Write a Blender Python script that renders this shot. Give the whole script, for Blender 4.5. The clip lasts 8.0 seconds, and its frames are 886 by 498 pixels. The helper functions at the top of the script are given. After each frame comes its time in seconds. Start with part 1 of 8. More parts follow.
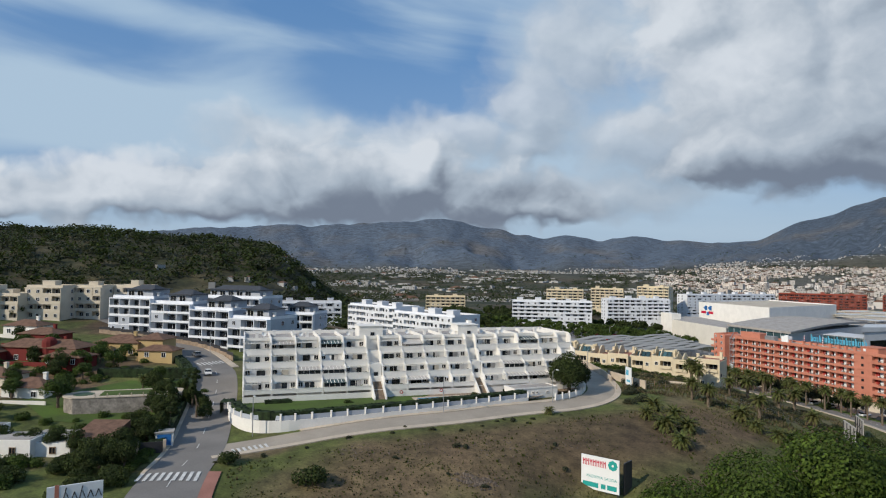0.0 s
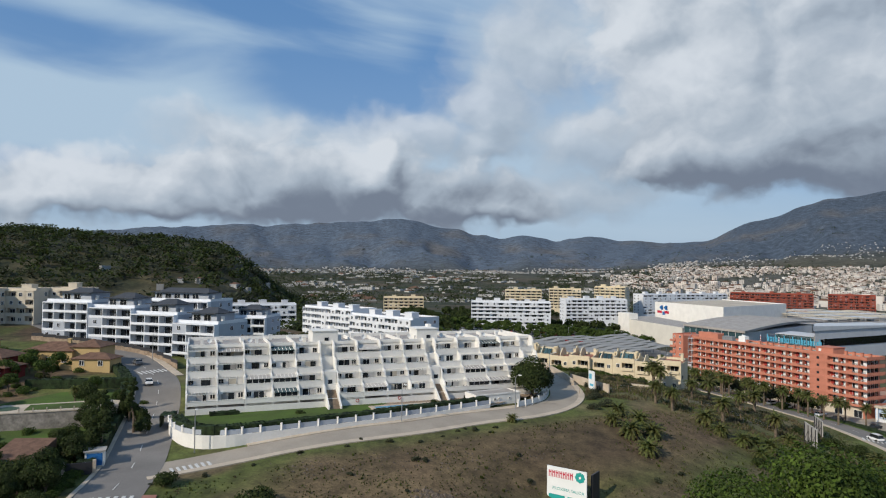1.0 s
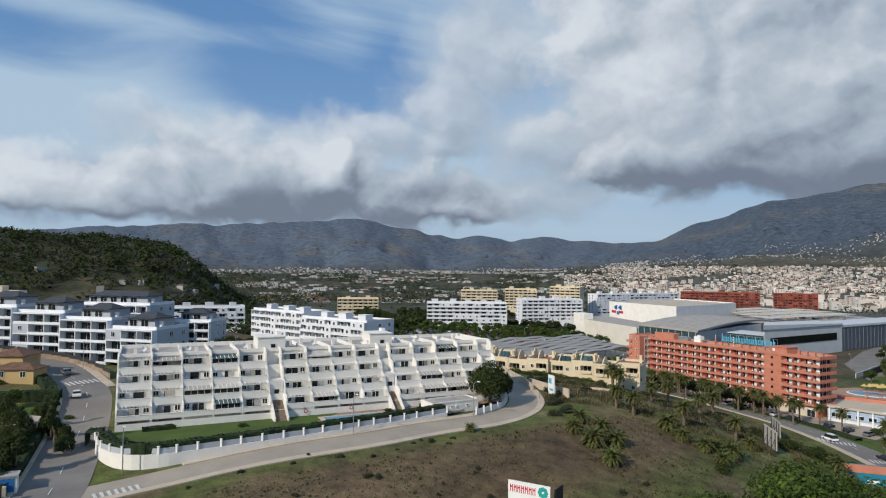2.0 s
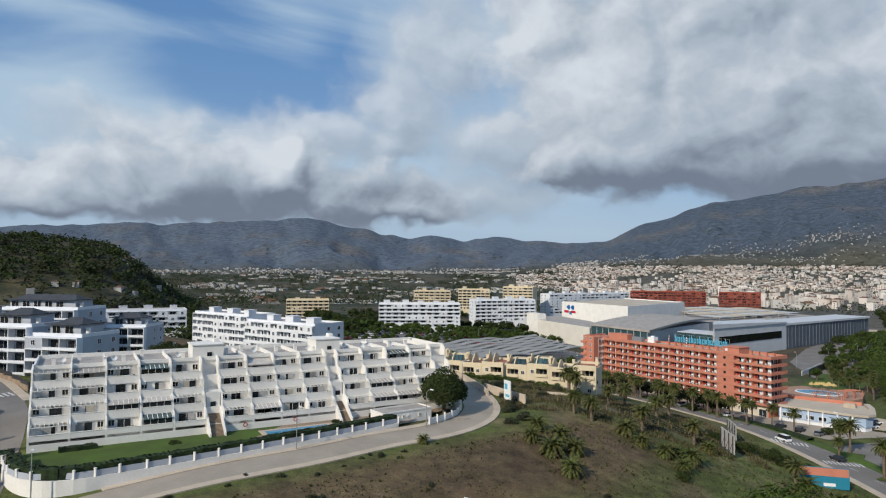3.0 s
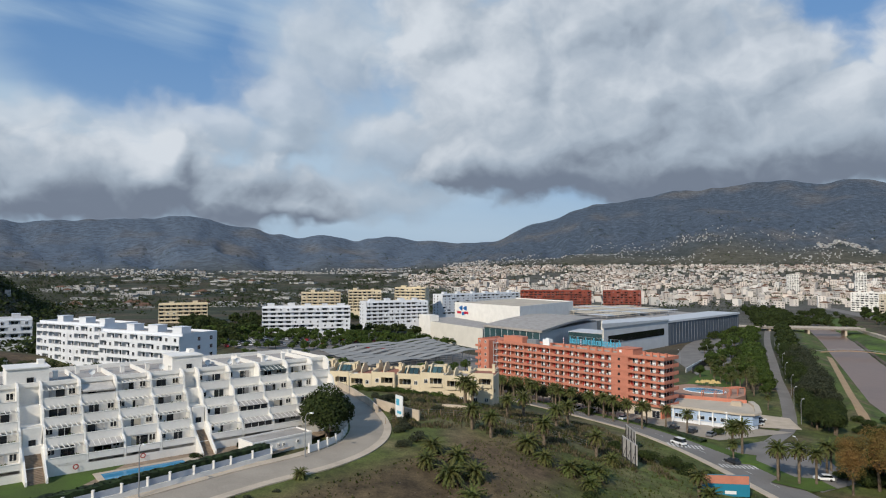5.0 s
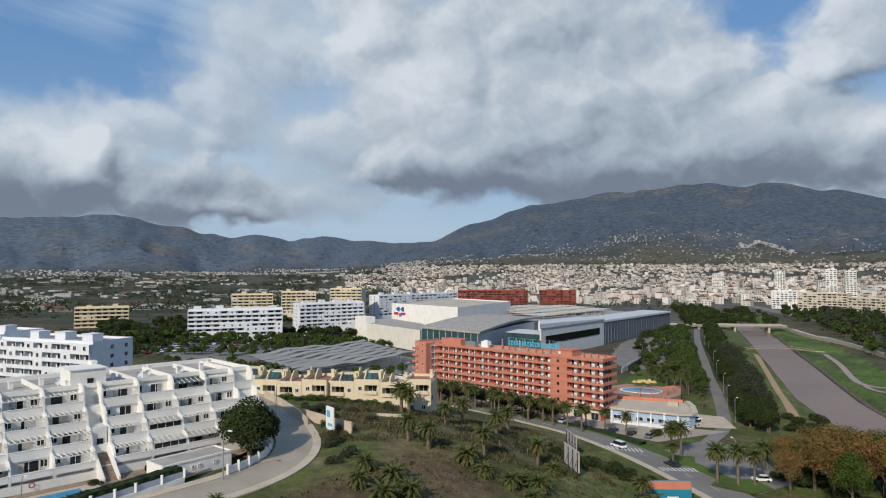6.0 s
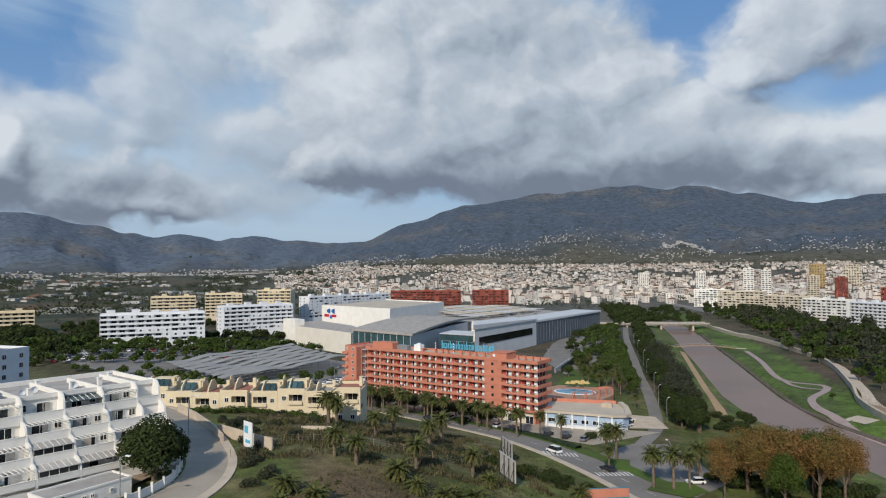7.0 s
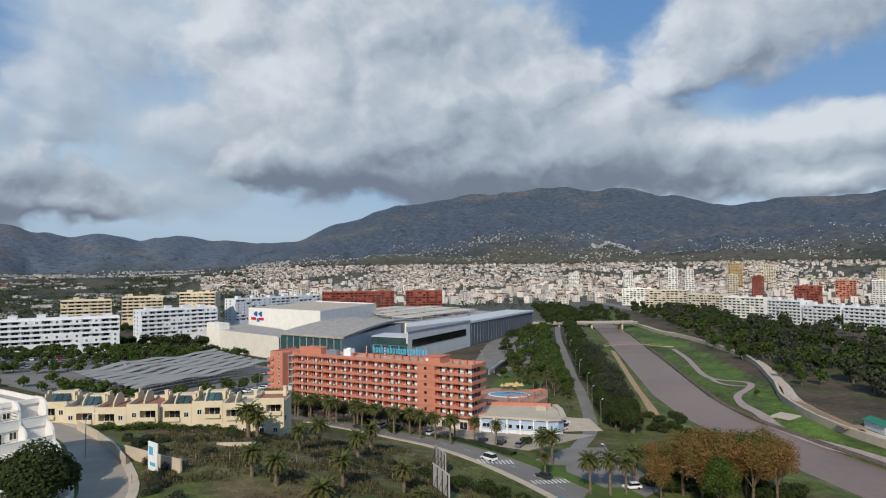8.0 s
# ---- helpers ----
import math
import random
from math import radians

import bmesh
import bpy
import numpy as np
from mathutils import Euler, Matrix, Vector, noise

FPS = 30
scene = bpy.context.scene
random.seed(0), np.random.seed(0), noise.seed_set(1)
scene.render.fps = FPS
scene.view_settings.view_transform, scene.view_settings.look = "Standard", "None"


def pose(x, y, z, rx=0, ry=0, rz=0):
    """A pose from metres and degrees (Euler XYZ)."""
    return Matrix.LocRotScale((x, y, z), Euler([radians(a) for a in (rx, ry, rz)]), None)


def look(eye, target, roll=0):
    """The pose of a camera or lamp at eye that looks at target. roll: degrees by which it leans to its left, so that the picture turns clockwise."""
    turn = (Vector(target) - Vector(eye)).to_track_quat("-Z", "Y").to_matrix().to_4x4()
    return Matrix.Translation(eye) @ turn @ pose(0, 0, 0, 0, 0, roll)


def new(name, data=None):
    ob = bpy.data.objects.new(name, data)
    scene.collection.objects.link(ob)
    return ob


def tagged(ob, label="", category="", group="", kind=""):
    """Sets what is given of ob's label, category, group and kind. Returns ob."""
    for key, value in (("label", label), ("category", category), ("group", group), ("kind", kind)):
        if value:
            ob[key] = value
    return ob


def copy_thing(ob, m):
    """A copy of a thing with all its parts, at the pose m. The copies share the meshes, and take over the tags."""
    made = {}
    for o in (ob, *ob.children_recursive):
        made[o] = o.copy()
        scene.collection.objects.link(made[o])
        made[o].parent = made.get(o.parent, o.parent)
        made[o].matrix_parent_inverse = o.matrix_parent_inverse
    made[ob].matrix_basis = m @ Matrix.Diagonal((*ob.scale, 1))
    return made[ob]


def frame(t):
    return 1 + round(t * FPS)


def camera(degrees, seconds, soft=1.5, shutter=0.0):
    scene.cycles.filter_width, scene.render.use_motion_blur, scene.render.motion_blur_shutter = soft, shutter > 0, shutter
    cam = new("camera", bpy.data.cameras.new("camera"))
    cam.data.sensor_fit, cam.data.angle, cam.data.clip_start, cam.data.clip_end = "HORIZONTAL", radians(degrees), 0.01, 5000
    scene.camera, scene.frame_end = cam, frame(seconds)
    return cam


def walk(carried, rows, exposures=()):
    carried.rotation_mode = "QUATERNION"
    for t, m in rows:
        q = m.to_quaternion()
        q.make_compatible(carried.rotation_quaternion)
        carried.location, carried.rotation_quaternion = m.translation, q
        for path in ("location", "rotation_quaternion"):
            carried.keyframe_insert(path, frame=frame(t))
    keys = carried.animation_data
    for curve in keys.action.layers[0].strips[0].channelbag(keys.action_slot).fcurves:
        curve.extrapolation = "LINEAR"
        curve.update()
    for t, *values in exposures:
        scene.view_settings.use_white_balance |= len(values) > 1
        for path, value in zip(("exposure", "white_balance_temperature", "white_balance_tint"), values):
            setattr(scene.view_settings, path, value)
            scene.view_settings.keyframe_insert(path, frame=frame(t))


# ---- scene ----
# the camera: a drone that flies forward and turns to the right
cam = camera(68.775, 8.0, soft=1.15)
PATH = [
    (0.0, 4.613, -30.837, 48.557, -16.352, 1.903, 0.756), (0.5, 3.505, -27.488, 48.764, -14.533, 1.929, 0.699),
    (1.0, 2.535, -23.948, 48.965, -12.642, 1.952, 0.639), (1.5, 1.709, -20.24, 49.161, -10.697, 1.971, 0.575),
    (2.0, 1.035, -16.388, 49.351, -8.7, 1.989, 0.508), (2.5, 0.519, -12.415, 49.538, -6.647, 2.003, 0.437),
    (3.0, 0.171, -8.343, 49.72, -4.524, 2.014, 0.363), (3.5, -0.005, -4.197, 49.9, -2.315, 2.023, 0.286),
    (4.0, 0.0, 0.0, 50.077, 0.0, 2.029, 0.205), (4.5, 0.193, 4.226, 50.252, 2.435, 2.032, 0.12),
    (5.0, 0.581, 8.457, 50.425, 5.002, 2.032, 0.033), (5.5, 1.171, 12.669, 50.598, 7.702, 2.029, -0.059),
    (6.0, 1.971, 16.84, 50.771, 10.525, 2.024, -0.153), (6.5, 2.988, 20.946, 50.944, 13.449, 2.015, -0.252),
    (7.0, 4.228, 24.964, 51.118, 16.43, 2.004, -0.353), (7.5, 5.7, 28.871, 51.293, 19.406, 1.99, -0.458),
    (8.0, 7.41, 32.644, 51.47, 22.29, 1.974, -0.567)]


def heading(x, y, z, yaw, pitch, roll):
    a, b = radians(yaw), radians(pitch)
    way = Vector((math.sin(a) * math.cos(b), math.cos(a) * math.cos(b), math.sin(b)))
    return look((x, y, z), Vector((x, y, z)) + 100 * way, roll)


walk(cam, [(row[0], heading(*row[1:])) for row in PATH])


# ---- sun, sky and clouds ----
SUN_WAY = Vector((-0.55, -0.78, 0.62)).normalized()
sun = new("sun", bpy.data.lights.new("sun", "SUN"))
sun.data.energy, sun.data.angle, sun.data.color = 3.7, radians(0.55), (1.0, 0.91, 0.77)
sun.matrix_world = look(SUN_WAY * 200, (0, 0, 0))

world = bpy.data.worlds.new("world")
scene.world = world
world.use_nodes = True
WN, WL = world.node_tree.nodes, world.node_tree.links
WN.clear()


def wnode(kind):
    return WN.new(kind)


def wmath(op, a, b=None, c=None, clamp=False):
    n = wnode("ShaderNodeMath")
    n.operation, n.use_clamp = op, clamp
    for i, v in enumerate((a, b, c)):
        if v is None:
            continue
        if isinstance(v, (int, float)):
            n.inputs[i].default_value = v
        else:
            WL.new(v, n.inputs[i])
    return n.outputs[0]


def wmix(fac, a, b):
    n = wnode("ShaderNodeMix")
    n.data_type = "RGBA"
    for sock, v in ((n.inputs[0], fac), (n.inputs[6], a), (n.inputs[7], b)):
        if isinstance(v, tuple):
            sock.default_value = (*v, 1)
        elif isinstance(v, (int, float)):
            sock.default_value = v
        else:
            WL.new(v, sock)
    return n.outputs[2]


def wramp(value, lo, hi):
    n = wnode("ShaderNodeMapRange")
    n.interpolation_type = "SMOOTHSTEP"
    WL.new(value, n.inputs[0])
    n.inputs[1].default_value, n.inputs[2].default_value = lo, hi
    return n.outputs[0]


def clouds():
    """Sky with a broken cumulus deck: flat dark bases over the hills, bright tops, thin veils and blue gaps above."""
    sky = wnode("ShaderNodeTexSky")
    sky.sky_type, sky.sun_disc = "NISHITA", False
    sky.sun_elevation, sky.sun_rotation = math.asin(SUN_WAY.z), math.atan2(SUN_WAY.x, SUN_WAY.y)
    sky.altitude, sky.air_density, sky.dust_density = 50, 1.0, 0.7
    way = wnode("ShaderNodeTexCoord").outputs["Generated"]
    sep = wnode("ShaderNodeSeparateXYZ")
    WL.new(way, sep.inputs[0])
    x, y, z = sep.outputs
    az = wmath("MULTIPLY", wmath("ARCTAN2", x, y), 57.2958)
    el = wmath("MULTIPLY", wmath("ARCSINE", z), 57.2958)

    def place(a, e, sx, sy, seed):
        comb = wnode("ShaderNodeCombineXYZ")
        WL.new(wmath("MULTIPLY", a, sx), comb.inputs[0])
        WL.new(wmath("MULTIPLY", e, sy), comb.inputs[1])
        comb.inputs[2].default_value = seed
        return comb.outputs[0]

    def field(a, e, sx, sy, detail, rough, seed, distort=0.0):
        n = wnode("ShaderNodeTexNoise")
        WL.new(place(a, e, sx, sy, seed), n.inputs["Vector"])
        for k, v in (("Scale", 1.0), ("Detail", detail), ("Roughness", rough), ("Distortion", distort)):
            n.inputs[k].default_value = v
        return n.outputs[0]

    def billow(a, e, size, seed, detail):
        n = wnode("ShaderNodeTexVoronoi")
        n.feature, n.normalize = "SMOOTH_F1", True
        WL.new(place(a, e, 1 / size, 1.5 / size, seed), n.inputs["Vector"])
        for k, v in (("Scale", 1.0), ("Detail", detail), ("Roughness", 0.45), ("Smoothness", 0.6)):
            n.inputs[k].default_value = v
        return wmath("SUBTRACT", 1.0, n.outputs["Distance"])

    def total(rows, a, e):
        """Soft regions of the sky in degrees: middle, half width, reach above and below, weight."""
        out = None
        for ca, ce, ra, up, down, weight in rows:
            u = wmath("DIVIDE", wmath("SUBTRACT", a, ca), ra)
            v = wmath("SUBTRACT", e, ce)
            v = wmath("MAXIMUM", wmath("DIVIDE", v, up), wmath("DIVIDE", v, -down))
            b = wmath("EXPONENT", wmath("MULTIPLY", wmath("ADD", wmath("MULTIPLY", u, u), wmath("MULTIPLY", v, v)), -1))
            b = wmath("MULTIPLY", b, weight)
            out = b if out is None else wmath("ADD", out, b)
        return out

    def heap(rows, a, e):
        """Overlapping rounded heaps: 1 in the middle of each, 0 at its rim."""
        out = None
        for ca, ce, ra, up, down in rows:
            u = wmath("DIVIDE", wmath("SUBTRACT", a, ca), ra)
            v = wmath("SUBTRACT", e, ce)
            v = wmath("MAXIMUM", wmath("DIVIDE", v, up), wmath("DIVIDE", v, -down))
            d = wmath("SUBTRACT", 1.0, wmath("SQRT", wmath("ADD", wmath("MULTIPLY", u, u), wmath("MULTIPLY", v, v))))
            out = d if out is None else wmath("SMOOTH_MAX", out, d, 0.12)
        return out

    def density(rows, da, de):
        a, e = wmath("ADD", az, da), wmath("ADD", el, de)
        wa, wb = field(a, e, 0.22, 0.26, 3, 0.5, 3.0), field(a, e, 0.22, 0.26, 3, 0.5, 9.0)
        a = wmath("ADD", a, wmath("MULTIPLY", wmath("SUBTRACT", wa, 0.5), 6.5))
        e = wmath("ADD", e, wmath("MULTIPLY", wmath("SUBTRACT", wb, 0.5), 4.5))
        puff = wmath("ADD", wmath("MULTIPLY", billow(a, e, 4.6, 1.0, 3.0), 0.55), wmath("MULTIPLY", field(a, e, 0.30, 0.36, 6, 0.52, 4.0), 0.75))
        return wmath("ADD", heap(rows, a, e), wmath("SUBTRACT", puff, PUFF_LEVEL))

    def lit(rows, weight):
        here = density(rows, 0.0, 0.0)
        rim = wmath("SUBTRACT", here, density(rows, -1.2, 1.3))
        return here, wmath("MULTIPLY", rim, weight)

    broad = wmath("SUBTRACT", total(TOPS, az, el), total(BASES, az, el))

    def layer(under, rows, weight, edge, cover, level):
        here, rim = lit(rows, weight)
        light = wmath("ADD", rim, wmath("ADD", wmath("MULTIPLY", broad, 0.5), level))
        tone = wmix(wramp(light, 0.0, 0.55), CLOUD_DARK, CLOUD_MID)
        tone = wmix(wramp(light, 0.4, 1.0), tone, CLOUD_LIGHT)
        return wmix(wmath("MULTIPLY", wramp(here, -0.02, edge), cover), under, tone)

    # thin high veil in long streaks
    slant = wmath("ADD", el, wmath("MULTIPLY", az, 0.12))
    veil = wmath("ADD", field(az, slant, 0.035, 0.16, 5, 0.5, 6.0, 0.5), wmath("MULTIPLY", wmath("SUBTRACT", total(VEILS, az, el), wmath("MULTIPLY", total(GAPS, az, el), 0.9)), 0.3))
    veil = wmath("MULTIPLY", wramp(veil, 0.36, 0.78), 0.85)
    haze = wmath("MULTIPLY", wmath("EXPONENT", wmath("MULTIPLY", wmath("ABSOLUTE", el), -0.13)), 0.85)
    whole = wnode("ShaderNodeVectorMath")
    whole.operation = "SCALE"
    WL.new(sky.outputs[0], whole.inputs[0])
    whole.inputs["Scale"].default_value = SKY_GAIN
    tint = wmix(0.5, whole.outputs[0], BLUE)
    colour = wmix(veil, tint, VEIL)
    colour = wmix(haze, colour, HAZE)
    colour = layer(colour, COLUMN, 0.35, 0.85, 0.74, 0.60)
    colour = layer(colour, BANK, 0.62, 0.50, 0.95, CLOUD_LEVEL)
    colour = layer(colour, DECK, 0.60, 0.52, 0.95, CLOUD_LEVEL)
    back = wnode("ShaderNodeBackground")
    WL.new(colour, back.inputs[0])
    back.inputs[1].default_value = SKY_STRENGTH
    WL.new(back.outputs[0], wnode("ShaderNodeOutputWorld").inputs[0])


# azimuth, elevation, half width, reach above and below (degrees)
BANK = [(-52, 5.0, 7, 2.4, 1.6), (-44, 5.4, 8, 3.0, 1.8), (-37, 5.6, 8, 3.8, 1.8), (-28, 6.0, 9, 5.0, 2.2), (-20, 7.0, 7, 4.6, 3.0), (-18.6, 9.6, 3, 2.0, 1.8), (-12.5, 6.0, 7, 3.2, 2.2), (-7, 5.6, 5, 2.0, 1.5)]
COLUMN = [(-8.5, 14, 5.5, 7, 5), (-4.5, 19, 6.5, 6, 6), (-9.5, 11, 4, 3.5, 2.4), (1, 11, 8, 3.5, 3.5), (-2, 6.6, 9, 2.2, 2.2), (-17, 12, 9, 2.4, 2.6), (-30, 11.5, 8, 2.4, 2.4)]
DECK = [(9, 15, 8.5, 9, 6.5), (4.5, 21, 5.5, 6, 4.5), (13, 9.4, 9.5, 6, 3.4), (22, 14, 13, 11, 7), (26, 8.4, 13, 6, 3.2), (35, 9.6, 10, 7.5, 3.8), (31, 15.5, 7, 4, 5), (7, 9.0, 5, 3.4, 1.8),
        (19, 22, 9, 6, 6), (43, 8.6, 9, 4, 3.0), (47, 18.4, 7, 6, 4.0), (42, 15.6, 4.5, 2.6, 2.2), (53, 20.5, 7, 5, 4.5), (55, 10.2, 8, 2.6, 3.4), (52, 7, 9, 2.4, 1.8)]
# the same, with a weight: blue gaps, dark bases, sunlit tops and thin veils
GAPS = [(-22, 15.5, 8, 2.6, 2.4, 1.0), (-46, 18.4, 7, 1.6, 1.6, 0.9), (-30, 20.8, 9, 2.0, 2.0, 0.7), (-47, 8.0, 8, 0.9, 0.9, 0.8), (38, 19.5, 7, 3.5, 2.2, 0.9), (54, 13.2, 6, 1.0, 1.0, 0.8), (-13.5, 17, 2.5, 4, 3, 0.8)]
BASES = [(-24, 5.2, 13, 2.8, 2.6, 1.1), (24, 7.0, 17, 3.6, 3, 1.05), (7, 8.2, 6, 1.6, 1.8, 0.55), (-9, 6.8, 6, 1.6, 2.5, 0.6), (-7.5, 10.2, 5, 1.2, 1.4, 0.35), (42, 8.8, 7, 2.2, 2.4, 0.55), (47, 13.6, 7, 1.8, 2.0, 0.5)]
TOPS = [(-19.5, 9.9, 2, 1.2, 1.4, 0.9), (-42, 7.5, 4, 1.6, 1.6, 0.5), (-33, 6.4, 4, 1.4, 1.6, 0.4), (9, 15.5, 4, 4, 4, 0.45), (3, 20, 5, 4, 4, 0.3), (38, 15.0, 5, 3, 3, 0.4), (49, 10.8, 9, 1.4, 1.2, 0.7)]
VEILS = [(-38, 12.0, 20, 2.8, 3.6, 1.5), (-42, 19.6, 14, 1.4, 1.6, 0.8), (-8, 8, 16, 5, 4, 1.2), (20, 18, 18, 8, 12, 0.8), (45, 9, 14, 3, 6, 0.9)]
PUFF_LEVEL, CLOUD_LEVEL = 0.56, 0.58
CLOUD_DARK, CLOUD_MID, CLOUD_LIGHT = (0.175, 0.21, 0.275), (0.40, 0.47, 0.555), (0.70, 0.75, 0.81)
BLUE, VEIL, HAZE = (0.085, 0.30, 0.70), (0.48, 0.625, 0.76), (0.43, 0.545, 0.67)
SKY_GAIN, SKY_STRENGTH = 0.09, 0.95
clouds()

# ---- materials ----


def material(name, colour, rough=0.8, vary=0.18, scale=0.6, fine=9.0, bump=0.15, metal=0.0, other=None, island=0.0, each=0.0, spec=0.3):
    """A surface with large blotches, fine grain, slight relief and, if asked, a tone of its own per piece."""
    m = bpy.data.materials.new(name)
    m.use_nodes = True
    N, L = m.node_tree.nodes, m.node_tree.links
    bsdf = N["Principled BSDF"]
    bsdf.inputs["Roughness"].default_value, bsdf.inputs["Metallic"].default_value = rough, metal
    bsdf.inputs["Specular IOR Level"].default_value = spec
    coord = N.new("ShaderNodeNewGeometry")

    def noise_at(s, detail):
        n = N.new("ShaderNodeTexNoise")
        n.inputs["Scale"].default_value, n.inputs["Detail"].default_value = s, detail
        L.new(coord.outputs["Position"], n.inputs["Vector"])
        return n.outputs[0]

    def mix(fac, a, b, kind="MIX"):
        n = N.new("ShaderNodeMix")
        n.data_type, n.blend_type = "RGBA", kind
        for sock, v in ((n.inputs[0], fac), (n.inputs[6], a), (n.inputs[7], b)):
            if isinstance(v, tuple):
                sock.default_value = (*v[:3], 1)
            elif isinstance(v, (int, float)):
                sock.default_value = v
            else:
                L.new(v, sock)
        return n.outputs[2]

    def ramp(value, lo, hi, a=0.0, b=1.0):
        n = N.new("ShaderNodeMapRange")
        L.new(value, n.inputs[0])
        for i, v in enumerate((lo, hi, a, b)):
            n.inputs[i + 1].default_value = v
        return n.outputs[0]

    big, small = noise_at(scale, 5), noise_at(fine, 3)
    second = other or tuple(c * (1 - vary * 1.6) for c in colour)
    col = mix(ramp(big, 0.35, 0.68), colour, second)
    grain = ramp(small, 0.3, 0.7, 1 - vary * 0.7, 1 + vary * 0.5)
    if island or each:
        if island:
            pick = coord.outputs["Random Per Island"]
        else:
            pick = N.new("ShaderNodeObjectInfo").outputs["Random"]
        tone = ramp(pick, 0, 1, 1 - (island or each), 1 + (island or each) * 0.6)
        mul = N.new("ShaderNodeMath")
        mul.operation = "MULTIPLY"
        L.new(grain, mul.inputs[0]), L.new(tone, mul.inputs[1])
        grain = mul.outputs[0]
    scaled = N.new("ShaderNodeVectorMath")
    scaled.operation = "SCALE"
    L.new(col, scaled.inputs[0]), L.new(grain, scaled.inputs["Scale"])
    L.new(scaled.outputs[0], bsdf.inputs["Base Color"])
    if "leaves" in name or "fronds" in name:
        glow, both = N.new("ShaderNodeBsdfTranslucent"), N.new("ShaderNodeMixShader")
        both.inputs[0].default_value = 0.38
        L.new(scaled.outputs[0], glow.inputs[0])
        L.new(bsdf.outputs[0], both.inputs[1]), L.new(glow.outputs[0], both.inputs[2])
        L.new(both.outputs[0], N["Material Output"].inputs[0])
    if bump:
        b = N.new("ShaderNodeBump")
        b.inputs["Strength"].default_value, b.inputs["Distance"].default_value = bump, 0.05
        L.new(small, b.inputs["Height"]), L.new(b.outputs[0], bsdf.inputs["Normal"])
    return m


WHITE = material("white_render", (0.79, 0.765, 0.715), 0.85, 0.06, 0.25, 3.0, 0.05)
WHITE_COOL = material("cool_white_render", (0.70, 0.72, 0.75), 0.8, 0.05, 0.3, 3.0, 0.05)
GREY_WALL = material("pale_grey_wall", (0.42, 0.45, 0.50), 0.85, 0.06, 0.3, 3.0, 0.05)
MID_GREY = material("grey_panel", (0.24, 0.26, 0.29), 0.7, 0.08, 0.4, 4.0, 0.05)
CREAM = material("cream_render", (0.66, 0.56, 0.39), 0.85, 0.07, 0.3, 3.0, 0.05)
SAND = material("sand_render", (0.60, 0.53, 0.42), 0.85, 0.07, 0.3, 3.0, 0.05)
YELLOW = material("ochre_render", (0.50, 0.36, 0.17), 0.85, 0.08, 0.3, 3.0, 0.05)
ORANGE = material("terracotta_render", (0.53, 0.205, 0.135), 0.85, 0.08, 0.35, 3.0, 0.06)
BRICK_RED = material("deep_red_render", (0.27, 0.065, 0.042), 0.85, 0.08, 0.35, 3.0, 0.06)
RED_WALL = material("red_villa_wall", (0.17, 0.026, 0.022), 0.85, 0.1, 0.35, 3.0, 0.06)
ROOF_TILE = material("clay_tile_roof", (0.185, 0.105, 0.07), 0.9, 0.25, 0.8, 6.0, 0.4)
ROOF_FLAT = material("flat_roof_gravel", (0.40, 0.37, 0.34), 0.95, 0.15, 0.3, 5.0, 0.2)
ROOF_SAND = material("sandy_flat_roof", (0.52, 0.45, 0.36), 0.95, 0.12, 0.08, 2.0, 0.2)
ROOF_DARK = material("dark_slate_roof", (0.06, 0.065, 0.075), 0.7, 0.15, 0.5, 5.0, 0.2)
GLASS = material("window_glass", (0.022, 0.026, 0.032), 0.12, 0.3, 0.15, 1.0, 0.0, 0.0, None, 0.0, 0.6, 0.6)
GLASS_TEAL = material("teal_glass", (0.05, 0.10, 0.11), 0.15, 0.2, 0.15, 1.0, 0.0, 0.0, None, 0.0, 0.4, 0.6)
CURTAIN = material("pale_curtain", (0.55, 0.52, 0.48), 0.9, 0.15, 1.0, 6.0, 0.1, 0.0, None, 0.0, 0.35)
CURTAIN_RED = material("red_curtain", (0.42, 0.05, 0.04), 0.9, 0.15, 1.0, 6.0, 0.1, 0.0, None, 0.0, 0.3)
SILVER = material("silver_cladding", (0.56, 0.58, 0.60), 0.55, 0.06, 0.2, 2.0, 0.05, 0.0)
BLUE_GREY = material("slate_blue_cladding", (0.10, 0.125, 0.16), 0.5, 0.08, 0.2, 2.0, 0.05, 0.2)
METAL = material("galvanised_metal", (0.38, 0.39, 0.40), 0.5, 0.1, 1.0, 8.0, 0.05, 0.6)
DARK_METAL = material("dark_metal", (0.05, 0.05, 0.055), 0.5, 0.1, 1.0, 8.0, 0.05, 0.3)
ASPHALT = material("worn_asphalt", (0.215, 0.20, 0.185), 0.95, 0.14, 0.12, 4.0, 0.15)
ASPHALT_PALE = material("pale_road", (0.37, 0.32, 0.26), 0.95, 0.12, 0.15, 4.0, 0.15)
PAVING = material("pavement_slabs", (0.54, 0.45, 0.35), 0.95, 0.12, 0.3, 5.0, 0.15)
RED_PAVING = material("red_pavement", (0.36, 0.17, 0.13), 0.95, 0.12, 0.3, 5.0, 0.15)
STONE_PAVING = material("stone_paving", (0.33, 0.25, 0.18), 0.95, 0.25, 0.5, 1.6, 0.3)
ROAD_PAINT = material("road_paint", (0.66, 0.65, 0.62), 0.8, 0.15, 1.5, 7.0, 0.05)
RUBBLE = material("rubble_stone_wall", (0.34, 0.30, 0.26), 0.95, 0.3, 0.7, 2.4, 0.6)
